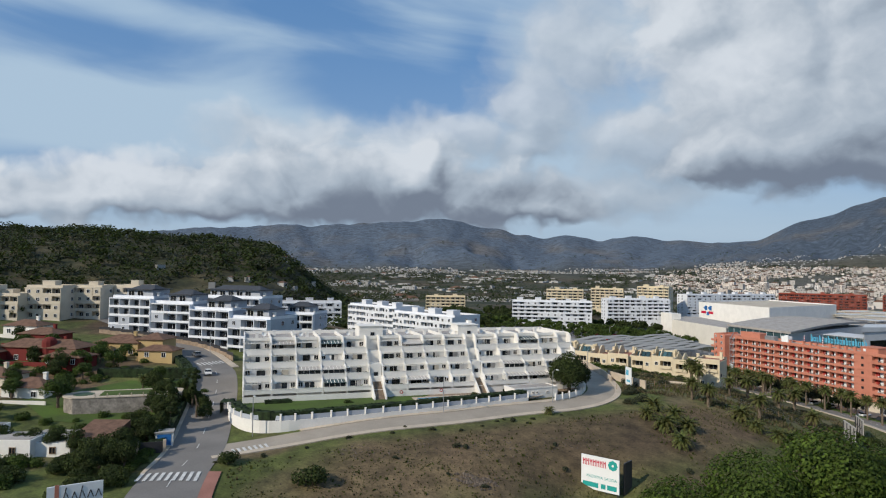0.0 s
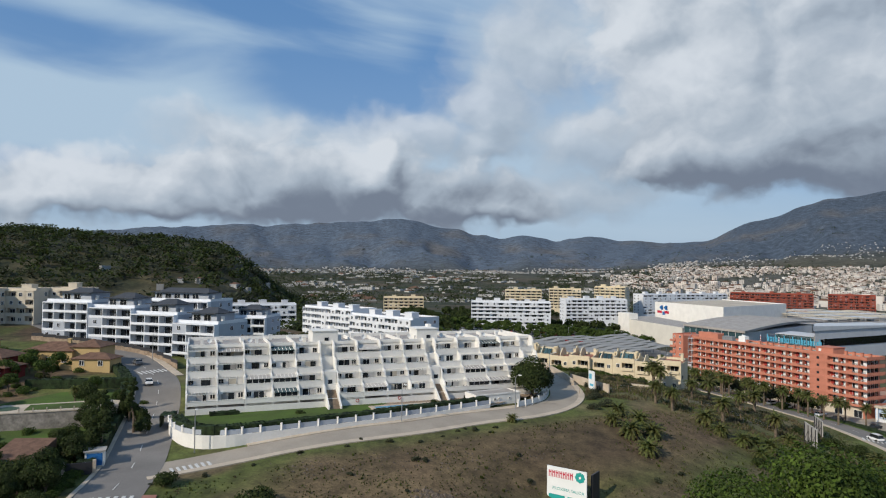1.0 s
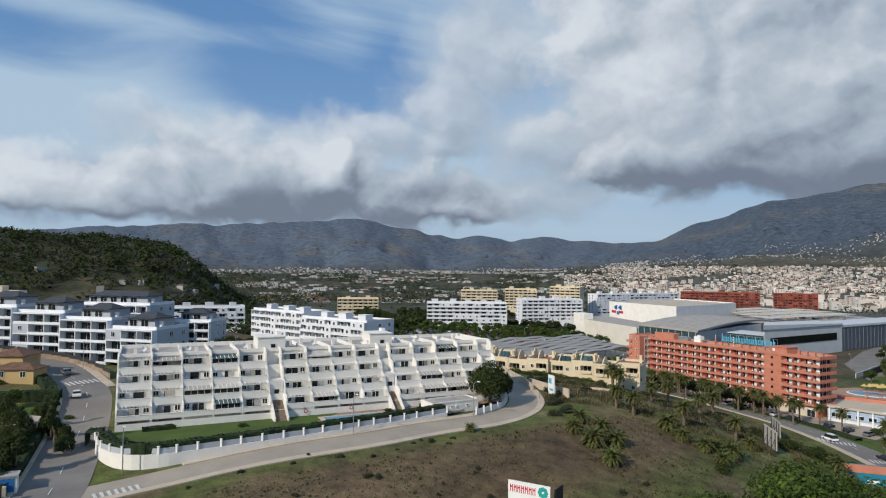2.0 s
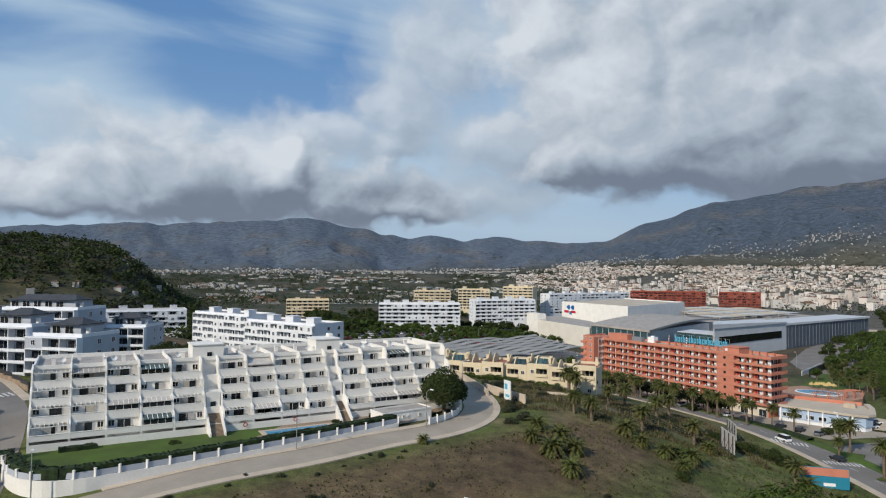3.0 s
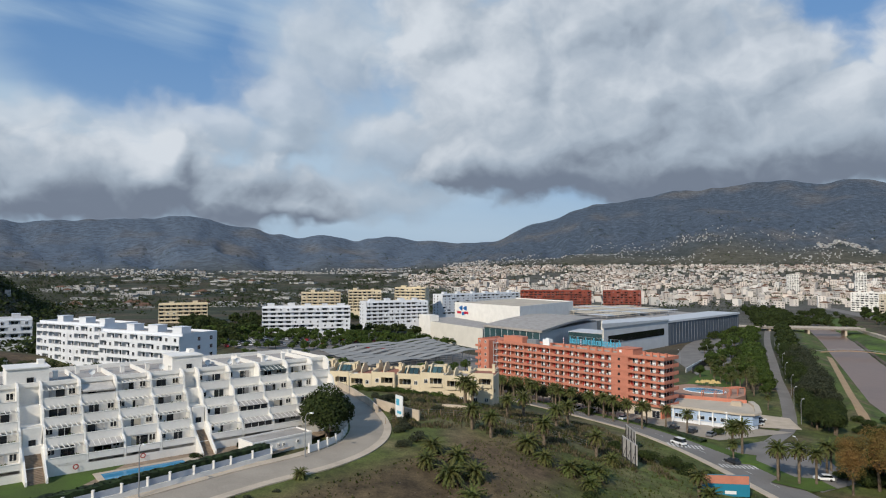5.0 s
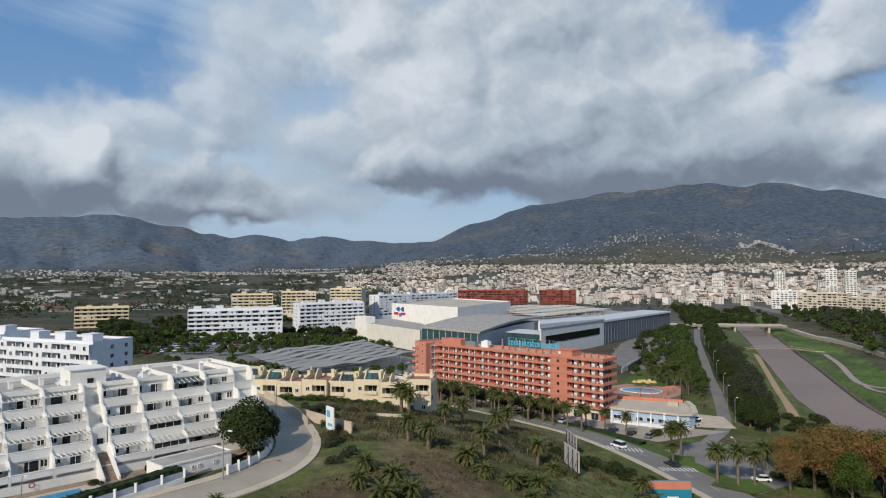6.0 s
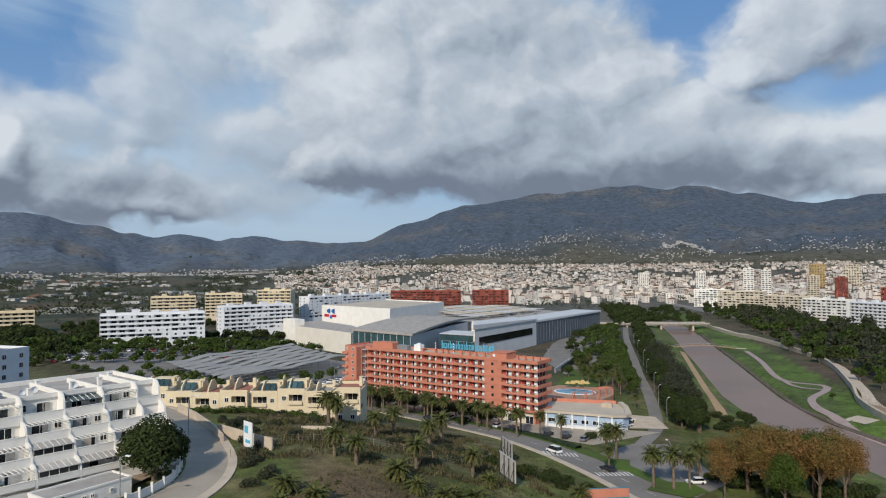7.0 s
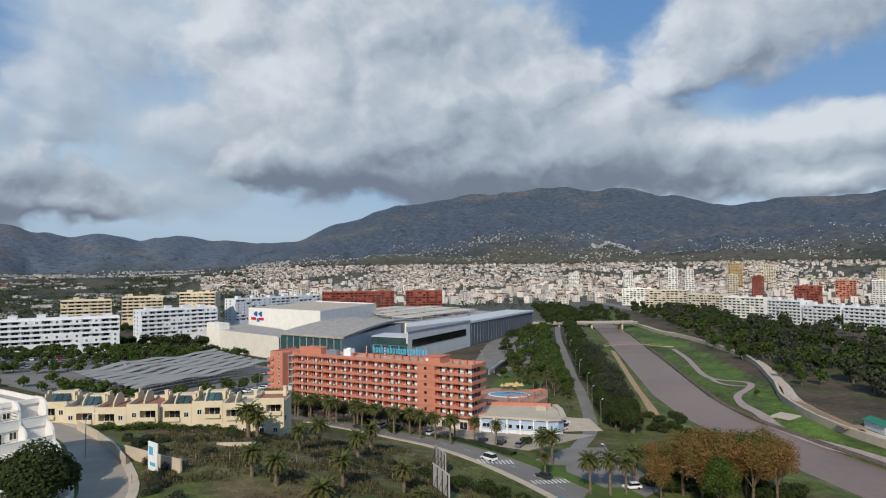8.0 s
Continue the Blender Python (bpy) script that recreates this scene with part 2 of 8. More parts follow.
LAWN = material("mown_lawn", (0.076, 0.130, 0.020), 0.95, 0.3, 0.12, 5.0, 0.3, 0.0, (0.055, 0.078, 0.020))
DRY_PATH = material("sandy_path", (0.42, 0.29, 0.17), 0.95, 0.15, 0.3, 5.0, 0.2)
PINK_PATH = material("pinkish_path", (0.36, 0.28, 0.26), 0.95, 0.1, 0.3, 5.0, 0.1)
HEDGE = material("clipped_hedge", (0.030, 0.052, 0.017), 0.9, 0.45, 0.8, 4.0, 0.8)
BARK = material("bark", (0.16, 0.12, 0.085), 0.95, 0.3, 1.5, 8.0, 0.5)
PALM_BARK = material("palm_trunk_bark", (0.20, 0.155, 0.11), 0.95, 0.3, 1.5, 8.0, 0.5)
LEAF = material("green_leaves", (0.085, 0.128, 0.022), 0.75, 0.25, 0.25, 2.0, 0.0, 0.0, (0.052, 0.084, 0.017), 0.5)
LEAF_DARK = material("dark_green_leaves", (0.058, 0.080, 0.019), 0.8, 0.25, 0.25, 2.0, 0.0, 0.0, (0.034, 0.050, 0.013), 0.5)
LEAF_GREY = material("grey_green_leaves", (0.076, 0.085, 0.047), 0.85, 0.25, 0.25, 2.0, 0.0, 0.0, (0.048, 0.056, 0.032), 0.5)
LEAF_BRIGHT = material("fresh_green_leaves", (0.090, 0.140, 0.018), 0.75, 0.25, 0.25, 2.0, 0.0, 0.0, (0.058, 0.092, 0.014), 0.55)
LEAF_RUST = material("rust_autumn_leaves", (0.31, 0.165, 0.06), 0.85, 0.25, 0.15, 2.0, 0.0, 0.0, (0.19, 0.15, 0.04), 0.5)
FROND = material("palm_fronds", (0.115, 0.145, 0.038), 0.7, 0.25, 0.4, 2.0, 0.0, 0.0, (0.13, 0.12, 0.04), 0.4)
FROND_DRY = material("dry_palm_fronds", (0.21, 0.16, 0.10), 0.9, 0.25, 0.6, 2.0, 0.0, 0.0, None, 0.4)
POOL_WATER = material("pool_water", (0.05, 0.27, 0.46), 0.08, 0.1, 0.5, 3.0, 0.05, 0.0, None, 0, 0, 0.5)
POOL_LIME = material("green_pool_cover", (0.05, 0.085, 0.03), 0.5, 0.1, 0.5, 3.0, 0.05)
RIVER_WATER = material("muddy_river_water", (0.225, 0.135, 0.092), 0.3, 0.16, 0.02, 0.5, 0.05, 0.0, None, 0, 0, 0.35)
CAR_WHITE = material("white_car_paint", (0.78, 0.78, 0.78), 0.25, 0.03, 1, 4, 0, 0, None, 0, 0, 0.5)
CAR_DARK = material("dark_car_paint", (0.03, 0.033, 0.04), 0.25, 0.05, 1, 4, 0, 0, None, 0, 0, 0.5)
CAR_GREY = material("grey_car_paint", (0.30, 0.31, 0.33), 0.3, 0.05, 1, 4, 0, 0.3, None, 0, 0.5, 0.5)
CAR_RED = material("red_car_paint", (0.40, 0.03, 0.03), 0.25, 0.05, 1, 4, 0, 0, None, 0, 0, 0.5)
TYRE = material("tyre_rubber", (0.02, 0.02, 0.02), 0.9, 0.1)
BLUE_SIGN = material("blue_sign", (0.03, 0.16, 0.42), 0.5, 0.05)
CYAN_SIGN = material("pale_blue_letters", (0.10, 0.42, 0.60), 0.5, 0.05)
TEAL_SIGN = material("teal_print", (0.02, 0.33, 0.30), 0.6, 0.05)
SEA_PRINT = material("sea_blue_print", (0.02, 0.20, 0.30), 0.6, 0.05)
RED_SIGN = material("crimson_print", (0.50, 0.02, 0.05), 0.6, 0.05)
POSTER = material("white_poster", (0.78, 0.79, 0.78), 0.6, 0.04)
GREEN_ROOF = material("green_awning", (0.03, 0.20, 0.13), 0.8, 0.1)
YELLOW_CLOTH = material("yellow_awning", (0.55, 0.40, 0.16), 0.85, 0.1)
SKY_PANEL = material("pale_blue_panel", (0.36, 0.46, 0.60), 0.6, 0.05)
WOOD = material("pale_timber", (0.35, 0.24, 0.15), 0.8, 0.2, 1.0, 8.0, 0.2)

# ---- meshes ----


class Shape:
    """Collects boxes, prisms and loose faces for one mesh."""

    def __init__(self):
        self.v, self.f, self.m = [], [], []

    def add(self, verts, faces, slot=0):
        n = len(self.v)
        self.v += verts
        self.f += [tuple(i + n for i in f) for f in faces]
        self.m += [slot] * len(faces)
        return self

    def box(self, x0, y0, z0, x1, y1, z1, slot=0):
        return self.prism([(x0, y0), (x1, y0), (x1, y1), (x0, y1)], z0, z1, slot)

    def prism(self, poly, z0, z1, slot=0, cap=None):
        n = len(poly)
        v = [(x, y, z0) for x, y in poly] + [(x, y, z1) for x, y in poly]
        self.add(v, [(i, (i + 1) % n, n + (i + 1) % n, n + i) for i in range(n)] + [tuple(range(n))[::-1]], slot)
        k = len(self.v) - n
        self.f.append(tuple(range(k, k + n)))
        self.m.append(slot if cap is None else cap)
        return self

    def profile(self, poly, x0, x1, slot=0):
        """A prism along x of a polygon given as (y, z)."""
        n = len(poly)
        v = [(x0, y, z) for y, z in poly] + [(x1, y, z) for y, z in poly]
        return self.add(v, [(i, (i + 1) % n, n + (i + 1) % n, n + i)[::-1] for i in range(n)] + [tuple(range(n)), tuple(range(2 * n - 1, n - 1, -1))], slot)

    def tube(self, a, b, ra, rb, sides=6, slot=0):
        a, b = Vector(a), Vector(b)
        w = (b - a).normalized()
        u = w.orthogonal().normalized()
        t = w.cross(u)
        v = []
        for p, r in ((a, ra), (b, rb)):
            for i in range(sides):
                c = 2 * math.pi * i / sides
                v.append(tuple(p + (u * math.cos(c) + t * math.sin(c)) * r))
        return self.add(v, [(i, (i + 1) % sides, sides + (i + 1) % sides, sides + i) for i in range(sides)]
                        + [tuple(range(sides))[::-1], tuple(range(sides, 2 * sides))], slot)

    def mesh(self, name, *mats):
        me = bpy.data.meshes.new(name)
        me.from_pydata(self.v, [], self.f)
        for m in mats:
            me.materials.append(m)
        if len(mats) > 1:
            me.polygons.foreach_set("material_index", self.m)
        me.validate()
        me.update()
        return me


def part(name, shape, mats, parent, label=""):
    """Links a shape (or a ready mesh) as one mesh object under a thing or part."""
    me = shape if isinstance(shape, bpy.types.Mesh) else shape.mesh(name, *(mats if isinstance(mats, tuple) else (mats,)))
    ob = new(name, me)
    ob.parent = parent
    if label:
        ob["label"] = label
    return ob


def thing(name, m, label, category, group=""):
    ob = new(name)
    ob.empty_display_size = 0.5
    ob.matrix_basis = m
    return tagged(ob, label, category, group)


def piece(name, shape, mats, label, category, kind="structure"):
    ob = new(name, shape.mesh(name, *(mats if isinstance(mats, tuple) else (mats,))))
    return tagged(ob, label, category, "", kind)


# ---- the lie of the land ----


def smooth(a, b, x):
    t = max(0.0, min(1.0, (x - a) / (b - a)))
    return t * t * (3 - 2 * t)


def soft(x, k=6.0):
    return math.log1p(math.exp(max(-40.0, min(40.0, x / k)))) * k


RIVER = [(148.0, 50.0), (163.0, 108.0), (174.6, 155.5), (182.0, 187.0), (191.5, 218.0), (210.0, 256.0), (266.0, 347.0), (295.0, 395.0), (350.0, 485.0), (425.0, 615.0), (520.0, 800.0)]


def wall_gap(run):
    """How far east of the river's middle its flood wall stands."""
    return 24.5 + 13.5 * smooth(105, 215, run) - 7.0 * smooth(420, 520, run)


def along_line(line, x, y):
    """Signed distance to a bent line (right of it positive) and the length along it."""
    best, run = (1e9, 0, 0), 0.0
    for (ax, ay), (bx, by) in zip(line, line[1:]):
        dx, dy = bx - ax, by - ay
        n = math.hypot(dx, dy)
        t = max(0.0, min(1.0, ((x - ax) * dx + (y - ay) * dy) / (n * n)))
        px, py = ax + t * dx, ay + t * dy
        d = math.hypot(x - px, y - py)
        if d < best[0]:
            side = ((x - ax) * dy - (y - ay) * dx) / n
            best = (d, math.copysign(d, side), run + t * n)
        run += n
    return best[1], best[2]


RIDGE = [(-180, 2.0), (-90, 2.4), (-55, 2.9), (-43, 2.9), (-35, 3.4), (-29, 3.9), (-23, 4.15), (-16.2, 4.7), (-12, 3.8), (-9.5, 3.25), (-7.6, 2.8), (-5.6, 3.25), (-2.6, 2.85),
         (0.5, 3.2), (3, 2.8), (6, 2.6), (9.3, 2.85), (13.1, 4.25), (19, 5.95), (25.6, 6.9), (33, 7.3), (35.4, 6.95), (37.3, 7.1), (41.4, 6.2),
         (46, 5.2), (50.6, 5.6), (54, 5.6), (58, 5.8), (75, 5.0), (110, 3.0), (180, 2.0)]


def ridge(az):
    for (a, e), (b, f) in zip(RIDGE, RIDGE[1:]):
        if az <= b:
            t = (az - a) / (b - a)
            t = t * t * (3 - 2 * t)
            return e + (f - e) * t
    return 2.0


def far_height(r, az):
    """Height far out: plain, a gentle rise under the town, foothills, then the ridges."""
    town = smooth(-4, 12, az)
    rise = (50 + 36 * town) * smooth(1000, 2900, r) ** 1.15
    top = 50 + 4350 * math.tan(radians(ridge(az)))
    start = 2450 + 350 * (1 - smooth(4, 20, az))
    k = max(0.0, min(1.0, (r - start) / (4350 - start)))
    body = k ** 1.35
    lump = noise.noise((az * 0.16, r / 700, 2.0)) * 60 + noise.noise((az * 0.45, r / 300, 5.0)) * 26
    edge = math.exp(-((r - 4350) / 700) ** 2)
    gully = abs(noise.noise((az * 0.55, r / 900, 9.0))) * 52 * smooth(0.08, 0.4, k) * (1 - 0.6 * edge)
    return rise + (top - rise) * body - gully + lump * min(1.0, k * 4) * (1 - 0.75 * edge)


def wooded_hill(x, y):
    r, az = math.hypot(x, y), math.degrees(math.atan2(x, y))
    crest = 2.3 - 0.5 * smooth(-47, -42, az) - 0.4 * smooth(-36, -31, az)
    side = (1 - smooth(-33, -25.5, az)) * smooth(-120, -70, az)
    body = smooth(330, 820, r) * (1 - 0.55 * smooth(900, 1600, r))
    return max(0.0, 50 + 820 * math.tan(radians(crest)) - 4) * side * body + noise.noise((x / 90, y / 90, 0)) * 7 * side * body


def ground(x, y):
    r = math.hypot(x, y)
    climb = -0.8 * (x + 75) + 0.6 * (y - 70)
    back = y + 0.45 * x
    east = 1 - smooth(6, 102, x)
    north = 1 - smooth(165, 330, back)
    front = (x + 64) * 0.69 - (y - 76) * 0.72
    top = 16.9 + 0.075 * soft(min(climb, 260) - 12) - 2.2 * smooth(-40, -72, x) * (1 - smooth(70, 130, y))
    hill = max(0.0, top - 0.19 * soft(front - 6) * smooth(-70, -52, x)) * east * north * (1 - smooth(280, 430, r))
    plain = 0.085 * max(0.0, min(120.0, 46 - x)) * smooth(240, 400, y) * (1 - smooth(700, 1100, r)) * (1 - north)
    z = hill + plain
    z -= 3.2 * math.exp(-((x + 1) ** 2 + (y - 86) ** 2) / 110) if r < 200 else 0.0
    if x < 0:                                                # hollow with the flats behind the terraces
        z -= 11 * math.exp(-((x + 105) / 46) ** 2 - ((y - 238) / 40) ** 2)
    if r > 300:
        az = math.degrees(math.atan2(x, y))
        z += max(wooded_hill(x, y), far_height(r, az) if r > 900 else 0.0)
    if x > 60 and y > -100:
        d, s = along_line(RIVER, x, y)
        if -45 < d < 90 and s < 900:
            bed = -4.2 if abs(d) < 9 else (-4.2 + (d - 9) * 0.48 if 0 < d < 15 else (-1.3 if d > 0 else -4.2 + (-d - 9) * 0.32))
            if d > wall_gap(s):
                bed += min(2.4, (d - wall_gap(s)) * 0.6)
            keep = 1 - smooth(820, 900, s)
            z += (min(z, bed) - z) * keep
    return z


def on_ground(x, y, rz=0.0, lift=0.0, s=1.0):
    return Matrix.Translation((x, y, ground(x, y) + lift)) @ Matrix.Rotation(radians(rz), 4, "Z") @ Matrix.Scale(s, 4)


# ---- ground ----


def land_colour(x, y, z, r, az):
    """Base colour of the land: grass, bare earth, scrub, fields, streets, hillsides tinted with distance haze."""
    n1, n2 = noise.noise((x / 38, y / 38, 0)), noise.noise((x / 11, y / 11, 4))
    grass, dry, earth = (0.080, 0.096, 0.024), (0.130, 0.110, 0.054), (0.110, 0.074, 0.042)
    scrub, field, street = (0.036, 0.044, 0.022), (0.075, 0.060, 0.038), (0.11, 0.105, 0.09)

    def mix(a, b, k):
        k = max(0.0, min(1.0, k))
        return tuple(p + (q - p) * k for p, q in zip(a, b))

    c = mix(grass, earth, smooth(0.1, 0.5, n1 + 0.5 * n2))
    c = mix(c, dry, smooth(0.1, 0.5, n2 - 0.4 * n1) * 0.6)
    front = (x + 64) * 0.69 - (y - 76) * 0.72
    if 0 < front < 60 and -70 < x < 60:                      # bare slope below the road
        c = mix(c, earth, smooth(3, 12, front) * (1 - smooth(26, 42, front)) * smooth(-58, -40, x) * (1 - smooth(20, 45, x)) * 0.9)
    c = mix(c, dry, smooth(150, 165, y) * (1 - smooth(205, 225, y)) * smooth(0, 12, x) * (1 - smooth(62, 80, x)) * 0.8)
    if r > 230:
        k = noise.noise((x / 120, y / 60, 7))
        flat = mix(scrub, field, smooth(0.02, 0.2, k))
        flat = mix(flat, (0.10, 0.075, 0.045), smooth(0.1, 0.3, noise.noise((x / 200, y / 70, 11))) * 0.7)
        flat = mix(flat, street, smooth(-2, 6, az) * smooth(500, 700, r) * (1 - smooth(2300, 2700, r)) * 0.75)
        c = mix(c, flat, smooth(260, 420, r))
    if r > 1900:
        # distance haze is painted into the slope colour: bluish, palest to the west
        hazy_slope, rock, foot = (0.060, 0.080, 0.108), (0.118, 0.112, 0.108), (0.085, 0.078, 0.054)
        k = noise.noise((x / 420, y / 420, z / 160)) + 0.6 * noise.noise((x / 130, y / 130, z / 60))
        hazy_slope = mix((0.082, 0.106, 0.140), hazy_slope, smooth(2, 14, az))
        high = mix(hazy_slope, rock, smooth(0.0, 0.7, k) * 0.8)
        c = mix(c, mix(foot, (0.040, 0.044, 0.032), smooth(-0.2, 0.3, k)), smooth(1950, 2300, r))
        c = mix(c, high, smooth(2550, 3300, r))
    if az < -24 and 320 < r < 2000:
        c = mix(c, mix((0.034, 0.035, 0.015), (0.070, 0.060, 0.030), smooth(0.0, 0.4, n1)), 0.9 * smooth(300, 400, r))
    if x > 60:
        d, s = along_line(RIVER, x, y)
        if s < 760:
            if 11 < d < wall_gap(s) + 1:
                c = mix((0.078, 0.125, 0.020), (0.066, 0.094, 0.022), smooth(-0.1, 0.3, n1))
            elif -26 < d < -9:
                c = mix((0.075, 0.105, 0.022), dry, smooth(0.0, 0.4, n2))
            elif wall_gap(s) + 1 <= d < wall_gap(s) + 150:
                c = mix((0.085, 0.062, 0.040), (0.060, 0.062, 0.028), smooth(-0.15, 0.3, n1 + 0.5 * n2))
    return c


def make_ground():
    angles = [a * 0.4 for a in range(-155, 195)]
    angles = [angles[0] - 4 * k for k in range(1, 29)][::-1] + angles
    left = 360 - (angles[-1] - angles[0])
    angles += [angles[-1] + left * k / 29 for k in range(1, 29)]
    radii, r = [], 26.0
    while r < 4900:
        radii.append(r)
        r *= 1.012 if r < 620 else 1.02
    na = len(angles)
    verts, cols = [(0.0, 0.0, ground(0, 0))], [(0.06, 0.07, 0.03)]
    for r in radii:
        for a in angles:
            x, y = r * math.sin(radians(a)), r * math.cos(radians(a))
            z = ground(x, y)
            verts.append((x, y, z))
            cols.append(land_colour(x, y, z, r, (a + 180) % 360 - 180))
    faces = [(0, 1 + (i + 1) % na, 1 + i) for i in range(na)]
    for k in range(len(radii) - 1):
        o = 1 + k * na
        for i in range(na):
            j = (i + 1) % na
            faces.append((o + i, o + j, o + na + j, o + na + i))
    me = bpy.data.meshes.new("ground")
    me.from_pydata(verts, [], faces)
    layer = me.color_attributes.new("cover", "FLOAT_COLOR", "POINT")
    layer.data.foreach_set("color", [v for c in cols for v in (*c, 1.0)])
    me.polygons.foreach_set("use_smooth", [True] * len(me.polygons))
    m = material("open_land", (0.1, 0.1, 0.1), 0.95, 0.2, 0.05, 0.9, 0.5)
    N, L = m.node_tree.nodes, m.node_tree.links
    att = N.new("ShaderNodeAttribute")
    att.attribute_name = "cover"
    tex = []
    for s, d in ((0.035, 6), (0.35, 6), (2.5, 4)):
        t = N.new("ShaderNodeTexNoise")
        t.inputs["Scale"].default_value, t.inputs["Detail"].default_value, t.inputs["Roughness"].default_value = s, d, 0.65
        L.new(N["Geometry"].outputs["Position"], t.inputs["Vector"])
        tex.append(t.outputs[0])
    acc = None
    for t, amount in zip(tex, (0.9, 0.9, 0.6)):
        mr = N.new("ShaderNodeMapRange")
        L.new(t, mr.inputs[0])
        mr.inputs[1].default_value, mr.inputs[2].default_value = 0.3, 0.7
        mr.inputs[3].default_value, mr.inputs[4].default_value = 1 - amount * 0.55, 1 + amount * 0.5
        if acc is None:
            acc = mr.outputs[0]
        else:
            mu = N.new("ShaderNodeMath")
            mu.operation = "MULTIPLY"
            L.new(acc, mu.inputs[0]), L.new(mr.outputs[0], mu.inputs[1])
            acc = mu.outputs[0]
    sc = N.new("ShaderNodeVectorMath")
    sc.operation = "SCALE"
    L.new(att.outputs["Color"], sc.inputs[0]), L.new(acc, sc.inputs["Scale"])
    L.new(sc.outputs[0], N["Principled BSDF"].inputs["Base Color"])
    me.materials.append(m)
    tagged(new("ground", me), "hilly open land with rough grass, bare earth and far mountains", "ground", "", "structure")


make_ground()


def curve_points(pts, step):
    """Points along a smooth line through pts, about step apart."""
    out = []
    P = [Vector(p) for p in pts]
    P = [P[0] * 2 - P[1]] + P + [P[-1] * 2 - P[-2]]
    for i in range(1, len(P) - 2):
        n = max(1, int((P[i + 1] - P[i]).length / step))
        for k in range(n):
            t = k / n
            a, b, c, d = P[i - 1], P[i], P[i + 1], P[i + 2]
            out.append(0.5 * ((2 * b) + (c - a) * t + (2 * a - 5 * b + 4 * c - d) * t * t + (3 * b - a - 3 * c + d) * t ** 3))
    out.append(P[-2])
    return out


def ribbon(pts, lo, hi, lift, step=2.0, cells=4, thick=0.0, level=None):
    """A strip that lies on the ground along a line, from lo to hi metres to its right; with thick, a raised kerb or wall."""
    line = curve_points(pts, step)
    s = Shape()
    n = len(line)
    rows = []
    for i, p in enumerate(line):
        d = (line[min(i + 1, n - 1)] - line[max(i - 1, 0)])
        d = Vector((d.x, d.y)).normalized()
        q = Vector((d.y, -d.x))
        rows.append([(p.x + q.x * (lo + (hi - lo) * k / cells), p.y + q.y * (lo + (hi - lo) * k / cells)) for k in range(cells + 1)])
    w = cells + 1

    def height(x, y):
        return (ground(x, y) if level is None else level) + lift

    s.v = [(x, y, height(x, y)) for row in rows for x, y in row]
    for i in range(n - 1):
        for k in range(cells):
            a = i * w + k
            s.f.append((a, a + 1, a + w + 1, a + w)), s.m.append(0)
    if thick:
        o = len(s.v)
        s.v += [(x, y, z - thick) for x, y, z in s.v]
        for i in range(n - 1):
            a, b = i * w, i * w + cells
            s.f += [(a, a + w, o + a + w, o + a), (b, o + b, o + b + w, b + w)]
            s.m += [0, 0]
        e = (n - 1) * w
        s.f += [(0, o, o + cells, cells), (e, e + cells, o + e + cells, o + e)]
        s.m += [0, 0]
    return s


def patch(poly, lift, step=3.0):
    """A flat-lying patch over a polygon, following the ground."""
    xs, ys = [p[0] for p in poly], [p[1] for p in poly]
    s = Shape()
    cx, cy = sum(xs) / len(xs), sum(ys) / len(ys)
    ring = []
    for (ax, ay), (bx, by) in zip(poly, poly[1:] + poly[:1]):
        n = max(1, int(math.hypot(bx - ax, by - ay) / step))
        ring += [(ax + (bx - ax) * k / n, ay + (by - ay) * k / n) for k in range(n)]
    deep = max(2, int(max(max(xs) - min(xs), max(ys) - min(ys)) / 2 / step))
    for k in range(deep + 1):
        t = 1 - k / deep * 0.98
        s.v += [(cx + (x - cx) * t, cy + (y - cy) * t, ground(cx + (x - cx) * t, cy + (y - cy) * t) + lift) for x, y in ring]
    n = len(ring)
    for k in range(deep):
        for i in range(n):
            s.f.append((k * n + i, k * n + (i + 1) % n, (k + 1) * n + (i + 1) % n, (k + 1) * n + i))
    s.f.append(tuple(range(deep * n, deep * n + n)))
    s.m = [0] * len(s.f)
    return s


# roads: the street in front of the terraces, the street up the hill, the avenue by the hotel, the riverside street
FRONT_ROAD = [(-70, 72), (-57, 85), (-44, 97), (-33, 107), (-22, 118.5), (-11, 128.5), (-5.2, 138), (-3.4, 149), (-5, 162), (-8, 176), (-12, 190), (-22, 210)]
HILL_ROAD = [(-36, 10), (-50, 28), (-62, 50), (-67, 60), (-73, 73), (-83, 90), (-94, 108), (-107, 125), (-128, 142), (-150, 155), (-190, 176), (-230, 193), (-290, 215)]
HOTEL_ROAD = [(-10, 330), (22, 286), (50, 245), (69, 221), (80, 207), (86.5, 190), (90, 172), (92, 150), (94, 120), (96, 80)]
RIVER_ROAD = [(96, 168), (112, 190), (128, 206), (141, 225), (163, 262), (184, 300), (211, 346), (272, 451), (330, 545)]
piece("road", ribbon(FRONT_ROAD, -3.6, 3.6, 0.06), ASPHALT_PALE, "pale worn asphalt street below the white terraces", "road")
piece("road", ribbon(HILL_ROAD, -5.0, 5.0, 0.09), ASPHALT, "grey asphalt street climbing the hillside", "road")
piece("road", ribbon(HOTEL_ROAD, -5.2, 5.2, 0.08), ASPHALT, "grey asphalt avenue in front of the hotel", "road")
piece("road", ribbon(RIVER_ROAD, -2.2, 2.2, 0.11), ASPHALT, "grey asphalt street leading along the river trees", "road")
